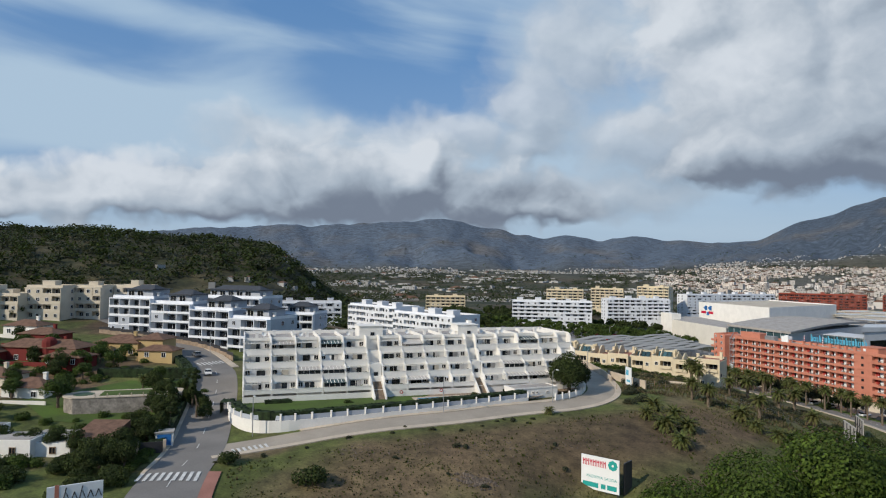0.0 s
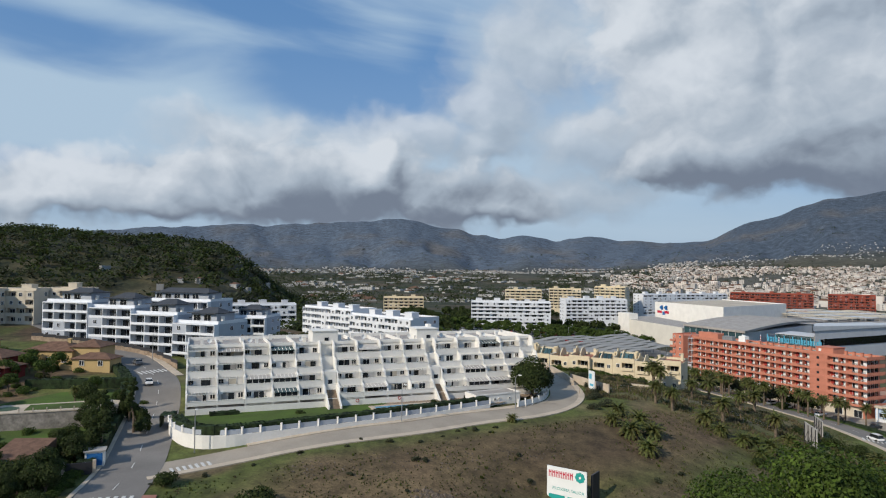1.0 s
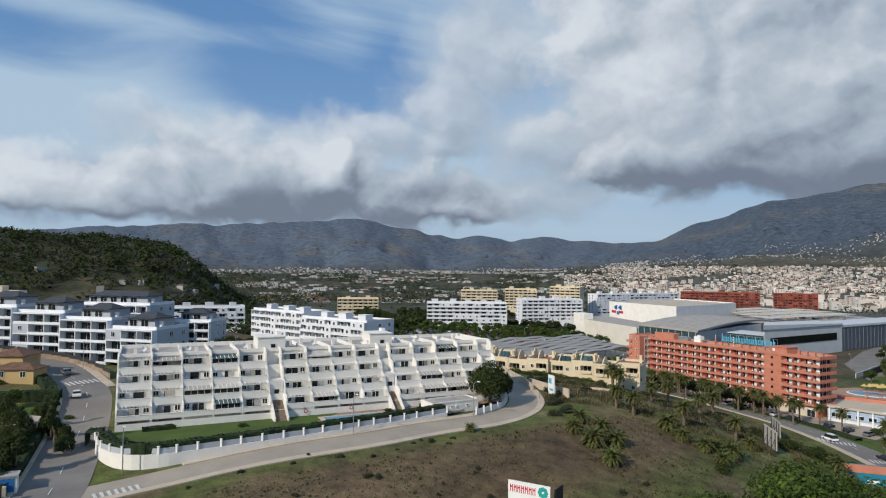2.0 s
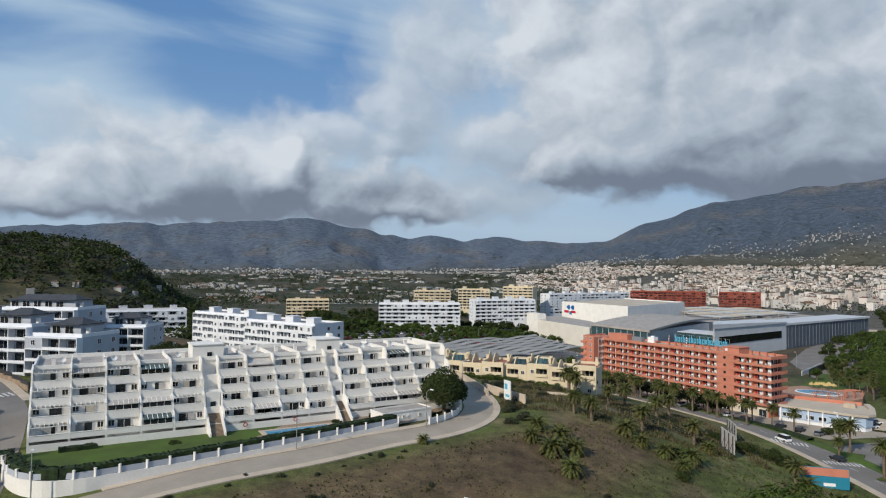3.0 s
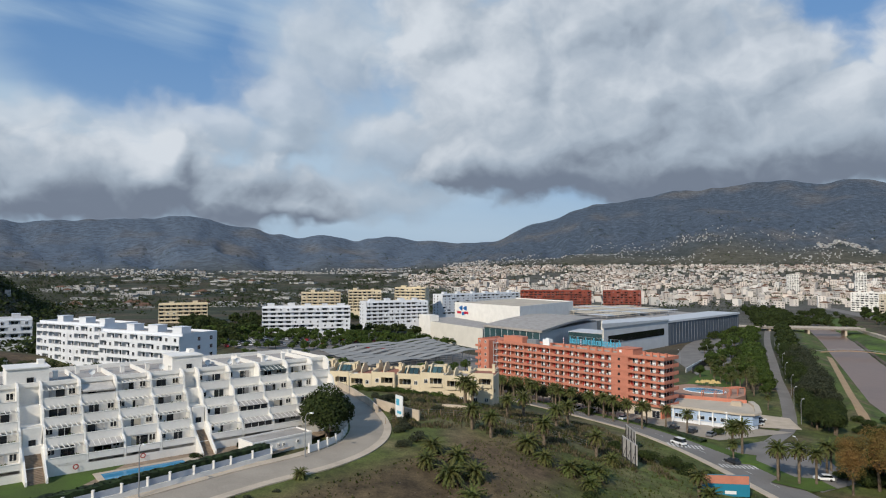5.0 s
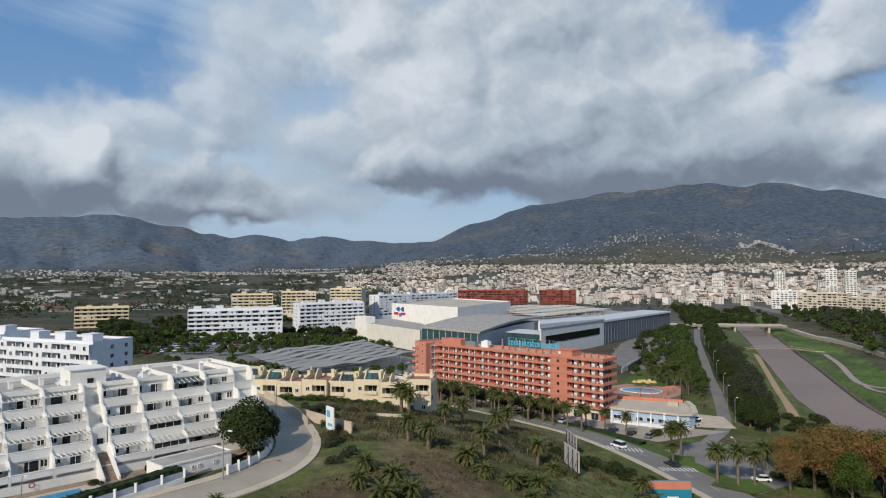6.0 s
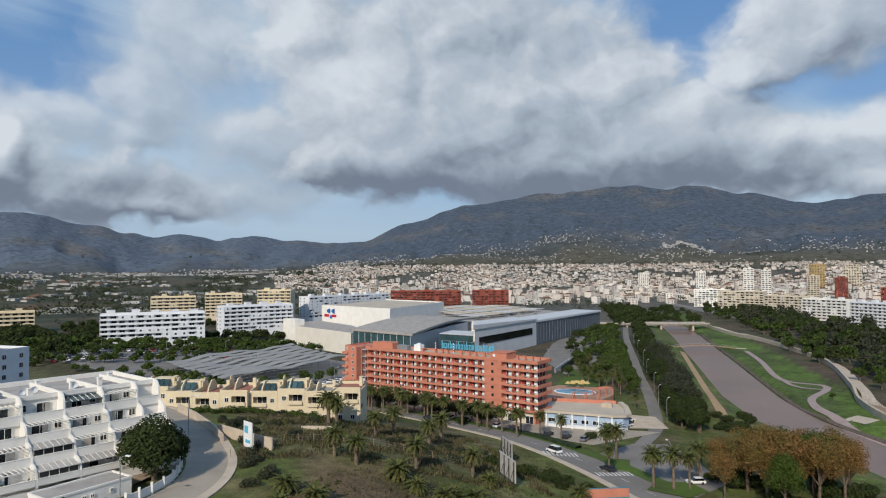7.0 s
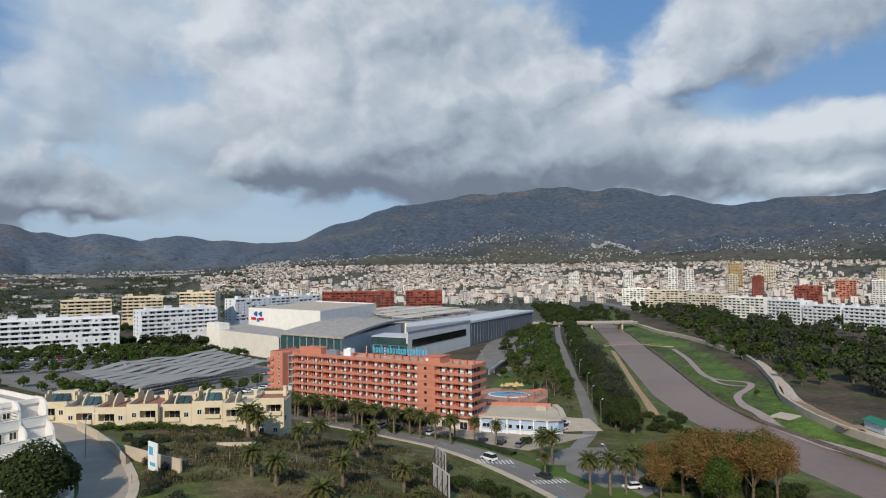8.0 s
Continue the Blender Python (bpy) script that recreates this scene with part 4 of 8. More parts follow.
# the terracotta hotel
def hotel():
    ax, ay, bx, by = 48.4, 282.0, 94.2, 221.8
    rz = math.degrees(math.atan2(by - ay, bx - ax))
    t = thing("hotel", placed(ax, ay, rz, 0.0), "terracotta seven-storey hotel with long rows of balconies", "building")
    L, D, fh, floors, z0, deep = math.hypot(bx - ax, by - ay), 9.8, 2.66, 6, 4.55, 1.5
    dice = random.Random(5)
    H = z0 + fh * floors
    part("body", Shape().box(0, deep, -2, L - 1.5, D, H), ORANGE, t)
    part("ground_floor", Shape().box(0.4, deep - 0.4, -2, L - 2, deep, z0 - 0.3), SAND, t)
    part("roof", Shape().box(0.3, 0.5, H, L - 0.3, D - 0.2, H + 0.15), ROOF_SAND, t)
    bays = 11
    bw = L / bays
    slab = Shape().box(0, -0.1, -0.28, L + 0.4, deep, 0).box(L - 1.5, deep, -0.28, L + 0.4, D, 0).mesh("slab", ORANGE)
    rows_of("floor_slab", slab, [(0, 0, z0 + k * fh) for k in range(floors + 1)], t)
    band = Shape().box(0, -0.14, 0, L + 0.4, 0.0, 0.55).box(L + 0.3, 0, 0, L + 0.44, D, 0.95).mesh("band", ORANGE)
    rows_of("balcony_band", band, [(0, 0, z0 + k * fh) for k in range(floors)], t)
    top = Shape().box(0, -0.2, 0, L + 0.45, 0.15, 0.9).box(L + 0.2, 0.15, 0, L + 0.45, D, 0.9).box(0, D - 0.3, 0, L + 0.2, D, 0.9)
    part("roof_parapet", top, ORANGE, t).location = (0, 0, H)
    solid = Shape().box(0.0, -0.16, 0.5, 1.7, 0.0, 1.0).add([(1.7, -0.16, 0.5), (2.4, -0.16, 0.5), (1.7, -0.16, 1.0), (1.7, 0, 0.5), (2.4, 0, 0.5), (1.7, 0, 1.0)],
                                                           [(0, 1, 2), (3, 5, 4), (1, 4, 5, 2)]).mesh("balustrade", ORANGE)
    dv = Shape().box(-0.11, 0, 0, 0.11, deep, fh - 0.28).mesh("divider", ORANGE)
    railing = Shape()
    for i in range(17):
        railing.box(2.3 + i * 0.28, -0.1, 0.55, 2.34 + i * 0.28, -0.06, 1.0)
    railing.box(2.3, -0.11, 0.99, 6.82, -0.05, 1.05).box(2.3, -0.11, 0.55, 6.82, -0.05, 0.6)
    rmesh = railing.mesh("railing", DARK_METAL)
    door = window_mesh(2.0, 2.1, POSTER, GLASS)
    cur, red = Shape().box(-0.62, 0, 0, 0.62, 0.06, 2.15).mesh("curtain", POSTER), Shape().box(-0.6, 0, 0, 0.6, 0.06, 2.2).mesh("curtain", CURTAIN_RED)
    chair = Shape().box(-0.25, -0.25, 0.38, 0.25, 0.25, 0.44).box(-0.25, 0.2, 0.44, 0.25, 0.26, 0.95)
    for x in (-0.24, 0.2):
        for y in (-0.24, 0.2):
            chair.box(x, y, 0, x + 0.04, y + 0.04, 0.38)
    cm = chair.mesh("balcony_chair", POSTER)
    table = Shape().tube((0, 0, 0), (0, 0, 0.7), 0.04, 0.04).tube((0, 0, 0.7), (0, 0, 0.74), 0.35, 0.35, 10).mesh("balcony_table", POSTER)
    for k in range(floors):
        z = z0 + k * fh
        for b in range(bays):
            x = b * bw
            if b == 8:                                      # stair bay: plain wall with small openings
                ob = part("wall_panel", Shape().box(x + 0.11, 0.0, z, x + bw - 0.11, deep, z + fh - 0.28), ORANGE, t)
                ob = part("window", window_mesh(0.9, 0.9, DARK_METAL, GLASS), None, t)
                ob.location = (x + bw / 2, -0.05, z + 1.0)
                continue
            part("divider", dv, None, t).location = (x, 0, z)
            part("divider", dv, None, t).location = (x + bw * 0.62, 0, z)
            part("balustrade", solid, None, t).location = (x, 0, z)
            part("railing", rmesh, None, t).location = (x, 0, z)
            for dx in (2.3, 5.3):
                part("balcony_door", door, None, t).location = (x + dx, deep - 0.06, z + 0.02)
                part("curtain", cur, None, t).location = (x + dx + 0.45, deep - 0.14, z + 0.05)
                if dice.random() < 0.8:
                    part("curtain", red, None, t).location = (x + dx - 1.25 + dice.uniform(-0.1, 0.1), deep - 0.13, z + 0.05)
                part("balcony_table", table, None, t).location = (x + dx, 0.7, z)
                part("balcony_chair", cm, None, t).location = (x + dx + dice.choice((-0.65, 0.65)), 0.75, z)
    wide = window_mesh(2.9, 2.5, POSTER, GLASS)
    rows_of("shop_window", wide, [((b + 0.5) * bw, deep - 0.46, 0.4) for b in range(bays)], t)
    # end face balconies
    side = window_mesh(1.8, 2.1, POSTER, GLASS, "right")
    rows_of("balcony_door", side, [(L - 1.44, y, z0 + k * fh) for k in range(floors) for y in (3.4, 5.6, 7.8)], t)
    # stair tower with its scaffold-like outer stairs
    tower = Shape().box(-8.5, -4.0, -2, -2.2, D, H + 0.9).box(-2.2, 1.5, -2, 0, D, H + 0.9).box(-8.5, -4.0, H + 0.9, -2.2, -3.7, H + 1.5).box(-8.5, -3.7, H + 0.9, -8.2, D, H + 1.5)
    part("stair_tower", tower, ORANGE, t)
    rows_of("window", window_mesh(1.0, 1.1, POSTER, GLASS), [(-4.0, -4.05, 1.6 + k * fh) for k in range(8)], t)
    rows_of("window", window_mesh(0.7, 1.1, POSTER, GLASS), [(-7.3, -4.05, 1.6 + k * fh) for k in range(8)], t)
    for k in range(7):
        part("tower_balcony", Shape().box(-9.6, -4.6, 0, -6.6, -4.0, 0.9), ORANGE, t).location = (0, 0, z0 - 2 + k * fh)
    part("round_wing", Shape().prism([(-12 + 6.5 * math.cos(c * 0.5236), -3 + 6.5 * math.sin(c * 0.5236)) for c in range(12)], -3, 3.8), ORANGE, t, "low round terracotta wing")
    sc = Shape()
    for x in (-2.1, -0.2):
        for y in (-1.2, 1.2):
            sc.box(x, y, -1, x + 0.12, y + 0.12, H + 0.5)
    for k in range(8):
        z = 1.5 + k * fh
        sc.box(-2.1, -1.2, z, -0.1, 1.3, z + 0.1)
        sc.add([(-2.0, -1.1, z), (-0.2, -1.1, z + fh), (-0.2, -0.6, z + fh), (-2.0, -0.6, z)], [(0, 1, 2, 3)])
    part("outer_stairs", sc, SILVER, t, "open steel stairs")
    part("glazed_bay", Shape().box(-2.0, -1.4, -1, -0.1, -1.25, 9.0), SILVER, t)
    # roof: stair heads, plant, vents
    rh = Shape().box(0.5, 2.5, H + 0.15, 8.5, 3.0, H + 3.0).box(0.5, 3.0, H + 0.15, 8.5, 8.9, H + 2.6).box(8.5, 2.5, H + 0.15, 11, 6, H + 2.8)
    part("roof_housing", rh, ORANGE, t)
    rh = Shape().box(L - 19, 1.6, H + 0.15, L - 12.5, 8.0, H + 2.4).box(L - 19.2, 1.4, H + 2.4, L - 12.3, 8.2, H + 2.6)
    part("roof_housing", rh, ORANGE, t)
    part("window", window_mesh(0.9, 0.9, POSTER, POSTER), None, t).location = (L - 17.5, 1.55, H + 1.0)
    ac = Shape().box(0, 0, 0.3, 5.0, 2.2, 2.0)
    for i in range(6):
        ac.box(0.2 + i * 0.8, -0.05, 0.5, 0.8 + i * 0.8, 0.0, 1.8)
    part("cooling_unit", ac, METAL, t).location = (13, 3.0, H + 0.15)
    ac2 = Shape().box(0, 0, 0, 3.2, 2.4, 2.6).tube((1.6, 1.2, 2.6), (1.6, 1.2, 3.0), 0.8, 0.8, 12)
    part("cooling_unit", ac2, POSTER, t).location = (20.5, 4.0, H + 0.15)
    vent = Shape().box(-0.4, -0.4, 0, 0.4, 0.4, 1.4).box(-0.5, -0.5, 1.4, 0.5, 0.5, 1.55).mesh("chimney", ORANGE)
    rows_of("chimney", vent, [(26 + i * 3.8 + dice.uniform(-0.8, 0.8), dice.uniform(3, 6), H + 0.15) for i in range(8)] + [(L - 10 + i * 2.8, 5, H + 0.15) for i in range(4)], t)
    pole = Shape()
    for i in range(7):
        pole.tube((0, 0, i * 0.5), (0, 0, i * 0.5 + 0.5), 0.16, 0.16, 8, i % 2)
    rows_of("striped_pole", pole.mesh("striped_pole", POSTER, CAR_RED), [(28, 8, H + 0.15), (36, 8.5, H + 0.15)], t, "red and white banded mast")
    # roof lettering seen from behind: mirrored strokes on a lattice
    sign = Shape()
    for x in (30, 33.5, 37, 40.5, 44, 47.5, 51, 54.5):
        sign.box(x, 8.9, H + 0.15, x + 0.08, 9.0, H + 4.4)
    for z in (1.4, 4.4):
        sign.box(30, 8.9, H + z, 54.6, 9.0, H + z + 0.08)
    part("sign_frame", sign, METAL, t)
    ch = Shape()
    x = 30.2
    for i in range(19):
        w = (0.8, 1.05, 0.7)[i % 3]
        ch.box(x, 9.05, H + 1.6, x + 0.28, 9.2, H + (4.3 if i % 3 == 0 else 3.4))
        ch.box(x + 0.28, 9.05, H + 1.6, x + w - 0.28, 9.2, H + 1.9).box(x + 0.28, 9.05, H + 3.0, x + w - 0.28, 9.2, H + 3.3)
        ch.box(x + w - 0.28, 9.05, H + 1.6, x + w, 9.2, H + 3.35)
        x += w + 0.4
    part("roof_sign", ch, CYAN_SIGN, t, "pale blue roof sign")


hotel()

# flats and shops beyond
balcony_block("apartment_block", placed(-81, 445, 8.5, 10.0), 58, 14, 6, 2.75, 12, WHITE_COOL, WHITE_COOL, ROOF_FLAT, "bluish white six-storey flats with strip balconies", far=True, rng=2, skip=0.35, stairs=5, group="white flats by the car park")
balcony_block("apartment_block", placed(-14, 494, 22, 11.0), 51, 15, 6, 2.75, 11, WHITE_COOL, WHITE_COOL, ROOF_FLAT, "bluish white flats with stacked balconies and roof terraces", far=True, rng=3, skip=0.3, stairs=4, group="white flats by the car park")
balcony_block("apartment_block", placed(-35, 624, 2, 13.0), 31, 16, 7, 2.75, 7, CREAM, CREAM, ROOF_SAND, "cream flats with wide balconies and stepped roof", far=True, rng=4, skip=0.15, group="cream flats")
balcony_block("apartment_block", placed(8.5, 625, -18, 13.0), 30, 16, 8, 2.75, 6, CREAM, CREAM, ROOF_SAND, "tall cream flats with wide balconies", far=True, rng=5, skip=0.15, group="cream flats")
balcony_block("apartment_block", placed(-78, 620, 6, 14.0), 36, 16, 6, 2.75, 7, CREAM, CREAM, ROOF_SAND, "cream flats among trees", far=True, rng=6, skip=0.15, group="cream flats")
balcony_block("apartment_block", placed(-176, 531, 16, 5.0), 36, 16, 7, 2.8, 8, CREAM, CREAM, ROOF_SAND, "ochre cream tower of flats with balcony rows", far=True, rng=7, skip=0.1, group="cream flats")
balcony_block("apartment_block", placed(-136.2, 276.6, -33, 16.2), 40, 15, 5, 2.85, 10, WHITE_COOL, WHITE_COOL, ROOF_FLAT, "white stepped flats with small windows", rng=8, skip=0.25, stairs=3, win=0.5, group="white hillside flats")
balcony_block("apartment_block", placed(-103.0, 254.1, -33, 14.6), 42, 16, 5, 2.85, 10, WHITE_COOL, WHITE_COOL, ROOF_FLAT, "white stepped flats with a grey end wall", rng=9, skip=0.25, stairs=3, win=0.5, group="white hillside flats")
balcony_block("apartment_block", placed(-212, 290, 31, 17.0), 60, 14, 4, 2.9, 13, WHITE_COOL, WHITE_COOL, ROOF_TILE, "long pale flats with red tiled roof tops", rng=10, skip=0.4, stairs=5, group="white hillside flats")
balcony_block("apartment_block", placed(56, 645, 36, 8.0), 112, 15, 7, 2.8, 18, WHITE_COOL, WHITE_COOL, ROOF_FLAT, "long bluish white flats behind the mall", far=True, rng=12, skip=0.4, stairs=6, group="white flats behind the mall")
balcony_block("apartment_block", placed(178, 857, -15, 6.0), 92, 30, 6, 3.2, 16, BRICK_RED, BRICK_RED, ROOF_FLAT, "large brick red building with deep window rows", far=True, rng=13, skip=0.2, stairs=3, group="red buildings")
balcony_block("apartment_block", placed(284, 838, -20, 6.0), 48, 28, 6, 3.2, 9, BRICK_RED, BRICK_RED, ROOF_FLAT, "brick red building with a blue roof box", far=True, rng=14, skip=0.2, stairs=1, group="red buildings")

# the front row of the town across the river
balcony_block("apartment_block", placed(527, 488, -91, 0.5), 36, 16, 7, 2.9, 8, WHITE_COOL, WHITE, ROOF_FLAT, "long white flats with blue grey balcony bands", far=True, rng=51, skip=0.1, stairs=3, group="white flats across the river")
balcony_block("apartment_block", placed(526, 449, -91, 0.5), 36, 16, 6, 2.9, 8, WHITE_COOL, WHITE, ROOF_FLAT, "long white flats with blue grey balcony bands", far=True, rng=52, skip=0.1, stairs=3, group="white flats across the river")
balcony_block("apartment_block", placed(525, 410, -91, 0.5), 40, 16, 6, 2.9, 9, WHITE_COOL, WHITE, ROOF_FLAT, "long white flats with blue grey balcony bands", far=True, rng=53, skip=0.1, stairs=3, group="white flats across the river")
balcony_block("apartment_block", placed(520, 366, -92, 0.5), 40, 16, 6, 2.9, 9, WHITE_COOL, WHITE, ROOF_FLAT, "long white flats with blue grey balcony bands", far=True, rng=54, skip=0.1, stairs=3, group="white flats across the river")
balcony_block("apartment_block", placed(545, 560, -80, 0.5), 46, 16, 7, 2.9, 9, WHITE, WHITE, ROOF_FLAT, "broad white flats with balconies", far=True, rng=55, skip=0.2, stairs=3, group="white flats across the river")
balcony_block("apartment_block", placed(572, 640, -76, 0.5), 50, 16, 7, 2.9, 10, SAND, SAND, ROOF_SAND, "broad cream flats with balconies", far=True, rng=56, skip=0.3, stairs=3, group="cream flats across the river")
balcony_block("apartment_block", placed(575, 720, -60, 0.5), 54, 16, 8, 2.9, 10, SAND, SAND, ROOF_SAND, "broad cream flats with balconies", far=True, rng=57, skip=0.3, stairs=3, group="cream flats across the river")
balcony_block("apartment_block", placed(600, 800, -50, 0.5), 46, 16, 8, 2.9, 9, WHITE, WHITE, ROOF_FLAT, "white flats with balconies", far=True, rng=58, skip=0.3, stairs=3, group="white flats across the river")
for x, y, rz, w, fl, wall, k in ((704, 822, -42, 14, 18, WHITE, 61), (722, 806, -42, 13, 17, WHITE, 62), (800, 800, -42, 16, 14, SAND, 63), (820, 770, -44, 16, 13, BRICK_RED, 64), (1010, 1000, -45, 26, 18, YELLOW, 65), (1075, 985, -45, 30, 17, SAND, 66),
                                 (880, 680, -55, 26, 11, ORANGE, 67), (900, 640, -55, 24, 11, WHITE, 68), (760, 1180, -30, 20, 13, WHITE, 69), (860, 1130, -35, 18, 14, WHITE, 70), (1180, 820, -55, 28, 14, SAND, 71), (700, 600, -52, 30, 10, BRICK_RED, 72)):
    balcony_block("apartment_tower", placed(x, y, rz), w, 14, fl, 2.9, max(3, int(w / 4)), wall, wall, ROOF_FLAT, "tall block of flats standing above the town", far=True, rng=k, skip=0.2, stairs=1, sides=2, group="tower blocks of the town")


def grey_flats():
    """Three stepped wings of modern flats with white frames and dark roofs."""
    wings = [(-171, 154, -3, 25.6, 18, 4, 31), (-153, 153.4, -4, 24.2, 16.5, 4, 32), (-136.6, 152.2, -6, 22.6, 16.5, 4, 33), (-120.4, 150.2, -9, 20.4, 16, 4, 34),
             (-131.5, 197.5, 4, 18.6, 16, 4, 35), (-160, 186, -4, 25, 30, 4, 36)]
    for x, y, rz, z, L, fl, seed in wings:
        m = placed(x, y, rz, z)
        t = balcony_block("apartment_block", m, L, 15, fl, 3.0, max(3, int(L / 4.2)), GREY_WALL, WHITE_COOL, ROOF_DARK, "modern grey flats with white framed glass balconies and dark roof", glass=GLASS,
                          deep=2.0, rng=seed, stairs=0, win=0.8, slab=0.3, trim=WHITE_COOL, skip=0.12, group="modern grey flats", rail_h=0.5, foot=7)
        H = fl * 3.0
        pent = Shape().box(3.5, 4.5, H + 0.12, L - 3.0, 12.5, H + 2.9)
        part("penthouse", pent, GREY_WALL, t)
        lid = Shape().box(2.6, 3.2, H + 2.9, L - 2.2, 13.2, H + 3.15)
        lid.add([(4.0, 5.5, H + 3.15), (L - 3.5, 5.5, H + 3.15), (L - 3.5, 11.5, H + 3.15), (4.0, 11.5, H + 3.15), (6.5, 8.5, H + 4.6), (L - 6.0, 8.5, H + 4.6)],
                [(0, 1, 5, 4), (1, 2, 5), (2, 3, 4, 5), (3, 0, 4)])
        part("penthouse_roof", lid, ROOF_DARK, t, "dark slate hipped roof")
        rows_of("window", window_mesh(2.6, 2.2, WHITE, GLASS), [(5.5 + 4 * i, 4.44, H + 0.3) for i in range(int((L - 8) / 4))], t)
        ch = Shape().box(-0.4, -0.4, 0, 0.4, 0.4, 1.8).box(-0.5, -0.5, 1.8, 0.5, 0.5, 1.95).mesh("chimney", WHITE)
        rows_of("chimney", ch, [(3.0, 10, H + 0.12), (L - 2.0, 6, H + 0.12)], t)


grey_flats()

# sand coloured flats on the slope
for i, (x, y, L, fl) in enumerate(((-236, 143, 15, 4), (-225, 151, 13, 3), (-215, 159, 14, 4), (-206, 170, 13, 4), (-199, 181, 15, 4))):
    t = balcony_block("apartment_block", placed(x, y, 14, 28.2), L, 14, fl, 3.0, 4, SAND, SAND, ROOF_SAND, "sand coloured stepped flats on the slope", rng=40 + i, stairs=1, skip=0.45, group="sand coloured flats", foot=6)


# cream terraced houses
def cream_row():
    dice = random.Random(21)
    a, b = Vector((-24.0, 214.0)), Vector((31.5, 194.5))
    rz = math.degrees(math.atan2(b.y - a.y, b.x - a.x))
    n = 8
    w = (b - a).length / n
    for i in range(n):
        p = a + (b - a) * i / n
        t = thing("terraced_house", placed(p.x, p.y, rz, 11.2), "cream rendered terraced house with stepped roof walls", "house", "cream terraced houses")
        out = dice.choice((0.0, 0.0, 1.0, 1.8)) if 0 < i < n - 1 else 0.0
        H = (9.1, 8.2, 7.9, 8.5, 8.0, 8.6, 8.0, 9.0)[i]
        x0, x1, y0 = 0.03, w - 0.03, -out
        # the front is a shell with a deep loggia on the upper floor
        la, lb, lz0, lz1 = w * (0.42 if i % 2 else 0.12), w * (0.92 if i % 2 else 0.62), H - 3.0, H - 0.75
        part("body", Shape().box(x0, y0 + 1.9, -5, x1, 10, H), CREAM, t)
        part("lower_front", Shape().box(x0, y0, -5, x1, y0 + 1.9, lz0), CREAM, t)
        part("pier", Shape().box(x0, y0, lz0, la, y0 + 1.9, H), CREAM, t)
        part("pier", Shape().box(lb, y0, lz0, x1, y0 + 1.9, H), CREAM, t)
        part("lintel", Shape().box(la, y0, lz1, lb, y0 + 1.9, H), CREAM, t)
        part("balustrade", Shape().box(la, y0 - 0.5, lz0 - 0.25, lb, y0 - 0.3, lz0 + 0.75).box(la, y0 - 0.3, lz0 - 0.25, lb, y0, lz0 - 0.02), CREAM, t)
        rows_of("patio_door", window_mesh((lb - la) * 0.7, 2.0, POSTER, GLASS), [((la + lb) / 2, y0 + 1.84, lz0 + 0.02)], t)
        part("roof", Shape().box(0.3, y0 + 0.3, H, w - 0.3, 9.7, H + 0.1), TERRACE_RED if i in (2, 3, 4, 7) else ROOF_FLAT, t, "flat roof terrace")
        # stepped walls that stand above the roof between the houses
        up = dice.uniform(2.4, 3.6) if i != n - 1 else 0.9
        s = Shape().profile([(y0, H), (10, H), (10, H + 1.0), (7.6, H + 1.0), (7.6, H + up * 0.7), (6.6, H + up * 0.7), (6.6, H + up), (5.2, H + up), (5.2, H + up * 0.75), (4.0, H + up * 0.75), (4.0, H + 1.3), (2.0, H + 1.1), (y0, H + 0.9)], 0.03, 0.35)
        part("roof_wall", s, CREAM, t)
        if up > 2.8:
            s = Shape().profile([(2.5, H), (8.5, H), (8.5, H + 1.2), (7.0, H + up * 0.85), (5.0, H + up * 0.85), (3.0, H + 1.1)], 2.2, 2.5)
            part("roof_wall", s, CREAM, t)
        part("parapet", Shape().box(0.35, y0, H, x1, y0 + 0.25, H + 0.85), CREAM, t)
        part("parapet", Shape().box(0.35, 9.75, H, x1, 10, H + 0.85), CREAM, t)
        if i in (0, 1, 4, 5):
            hut = Shape().box(1.0, 5.6, H + 0.1, w - 0.9, 8.5, H + 2.2)
            part("roof_hut", hut, CREAM, t)
            for k in range(3):
                s = Shape().add([(1.2 + k * 1.5, 3.6, H + 0.3), (2.5 + k * 1.5, 3.6, H + 0.3), (2.5 + k * 1.5, 5.4, H + 1.9), (1.2 + k * 1.5, 5.4, H + 1.9),
                                 (1.2 + k * 1.5, 3.66, H + 0.24), (2.5 + k * 1.5, 3.66, H + 0.24), (2.5 + k * 1.5, 5.46, H + 1.84), (1.2 + k * 1.5, 5.46, H + 1.84)],
                                [(0, 1, 2, 3), (7, 6, 5, 4), (0, 4, 5, 1), (2, 6, 7, 3)])
                part("solar_panel", s, GLASS_TEAL, t, "tilted dark solar panel")
        rows_of("window", window_mesh(1.1, 1.2, POSTER, GLASS), [(w * 0.28, y0 - 0.06, 1.6), (w * 0.72, y0 - 0.06, 1.6)] + ([(w * 0.25, y0 - 0.06, lz0 + 0.7)] if la > 2 else [(w * 0.82, y0 - 0.06, lz0 + 0.7)]), t)
        part("chimney", Shape().box(w - 1.5, 6.6, H, w - 0.7, 7.4, H + 2.4).box(w - 1.6, 6.5, H + 2.4, w - 0.6, 7.5, H + 2.6), CREAM, t)
    end = window_mesh(0.9, 1.0, DARK_METAL, GLASS, "right")
    ob = part("window", end, None, t)
    ob.location = (w + 0.03, 2.0, 4.2)


TERRACE_RED = material("red_roof_tiles", (0.36, 0.16, 0.11), 0.9, 0.12, 0.4, 5.0, 0.15)
cream_row()


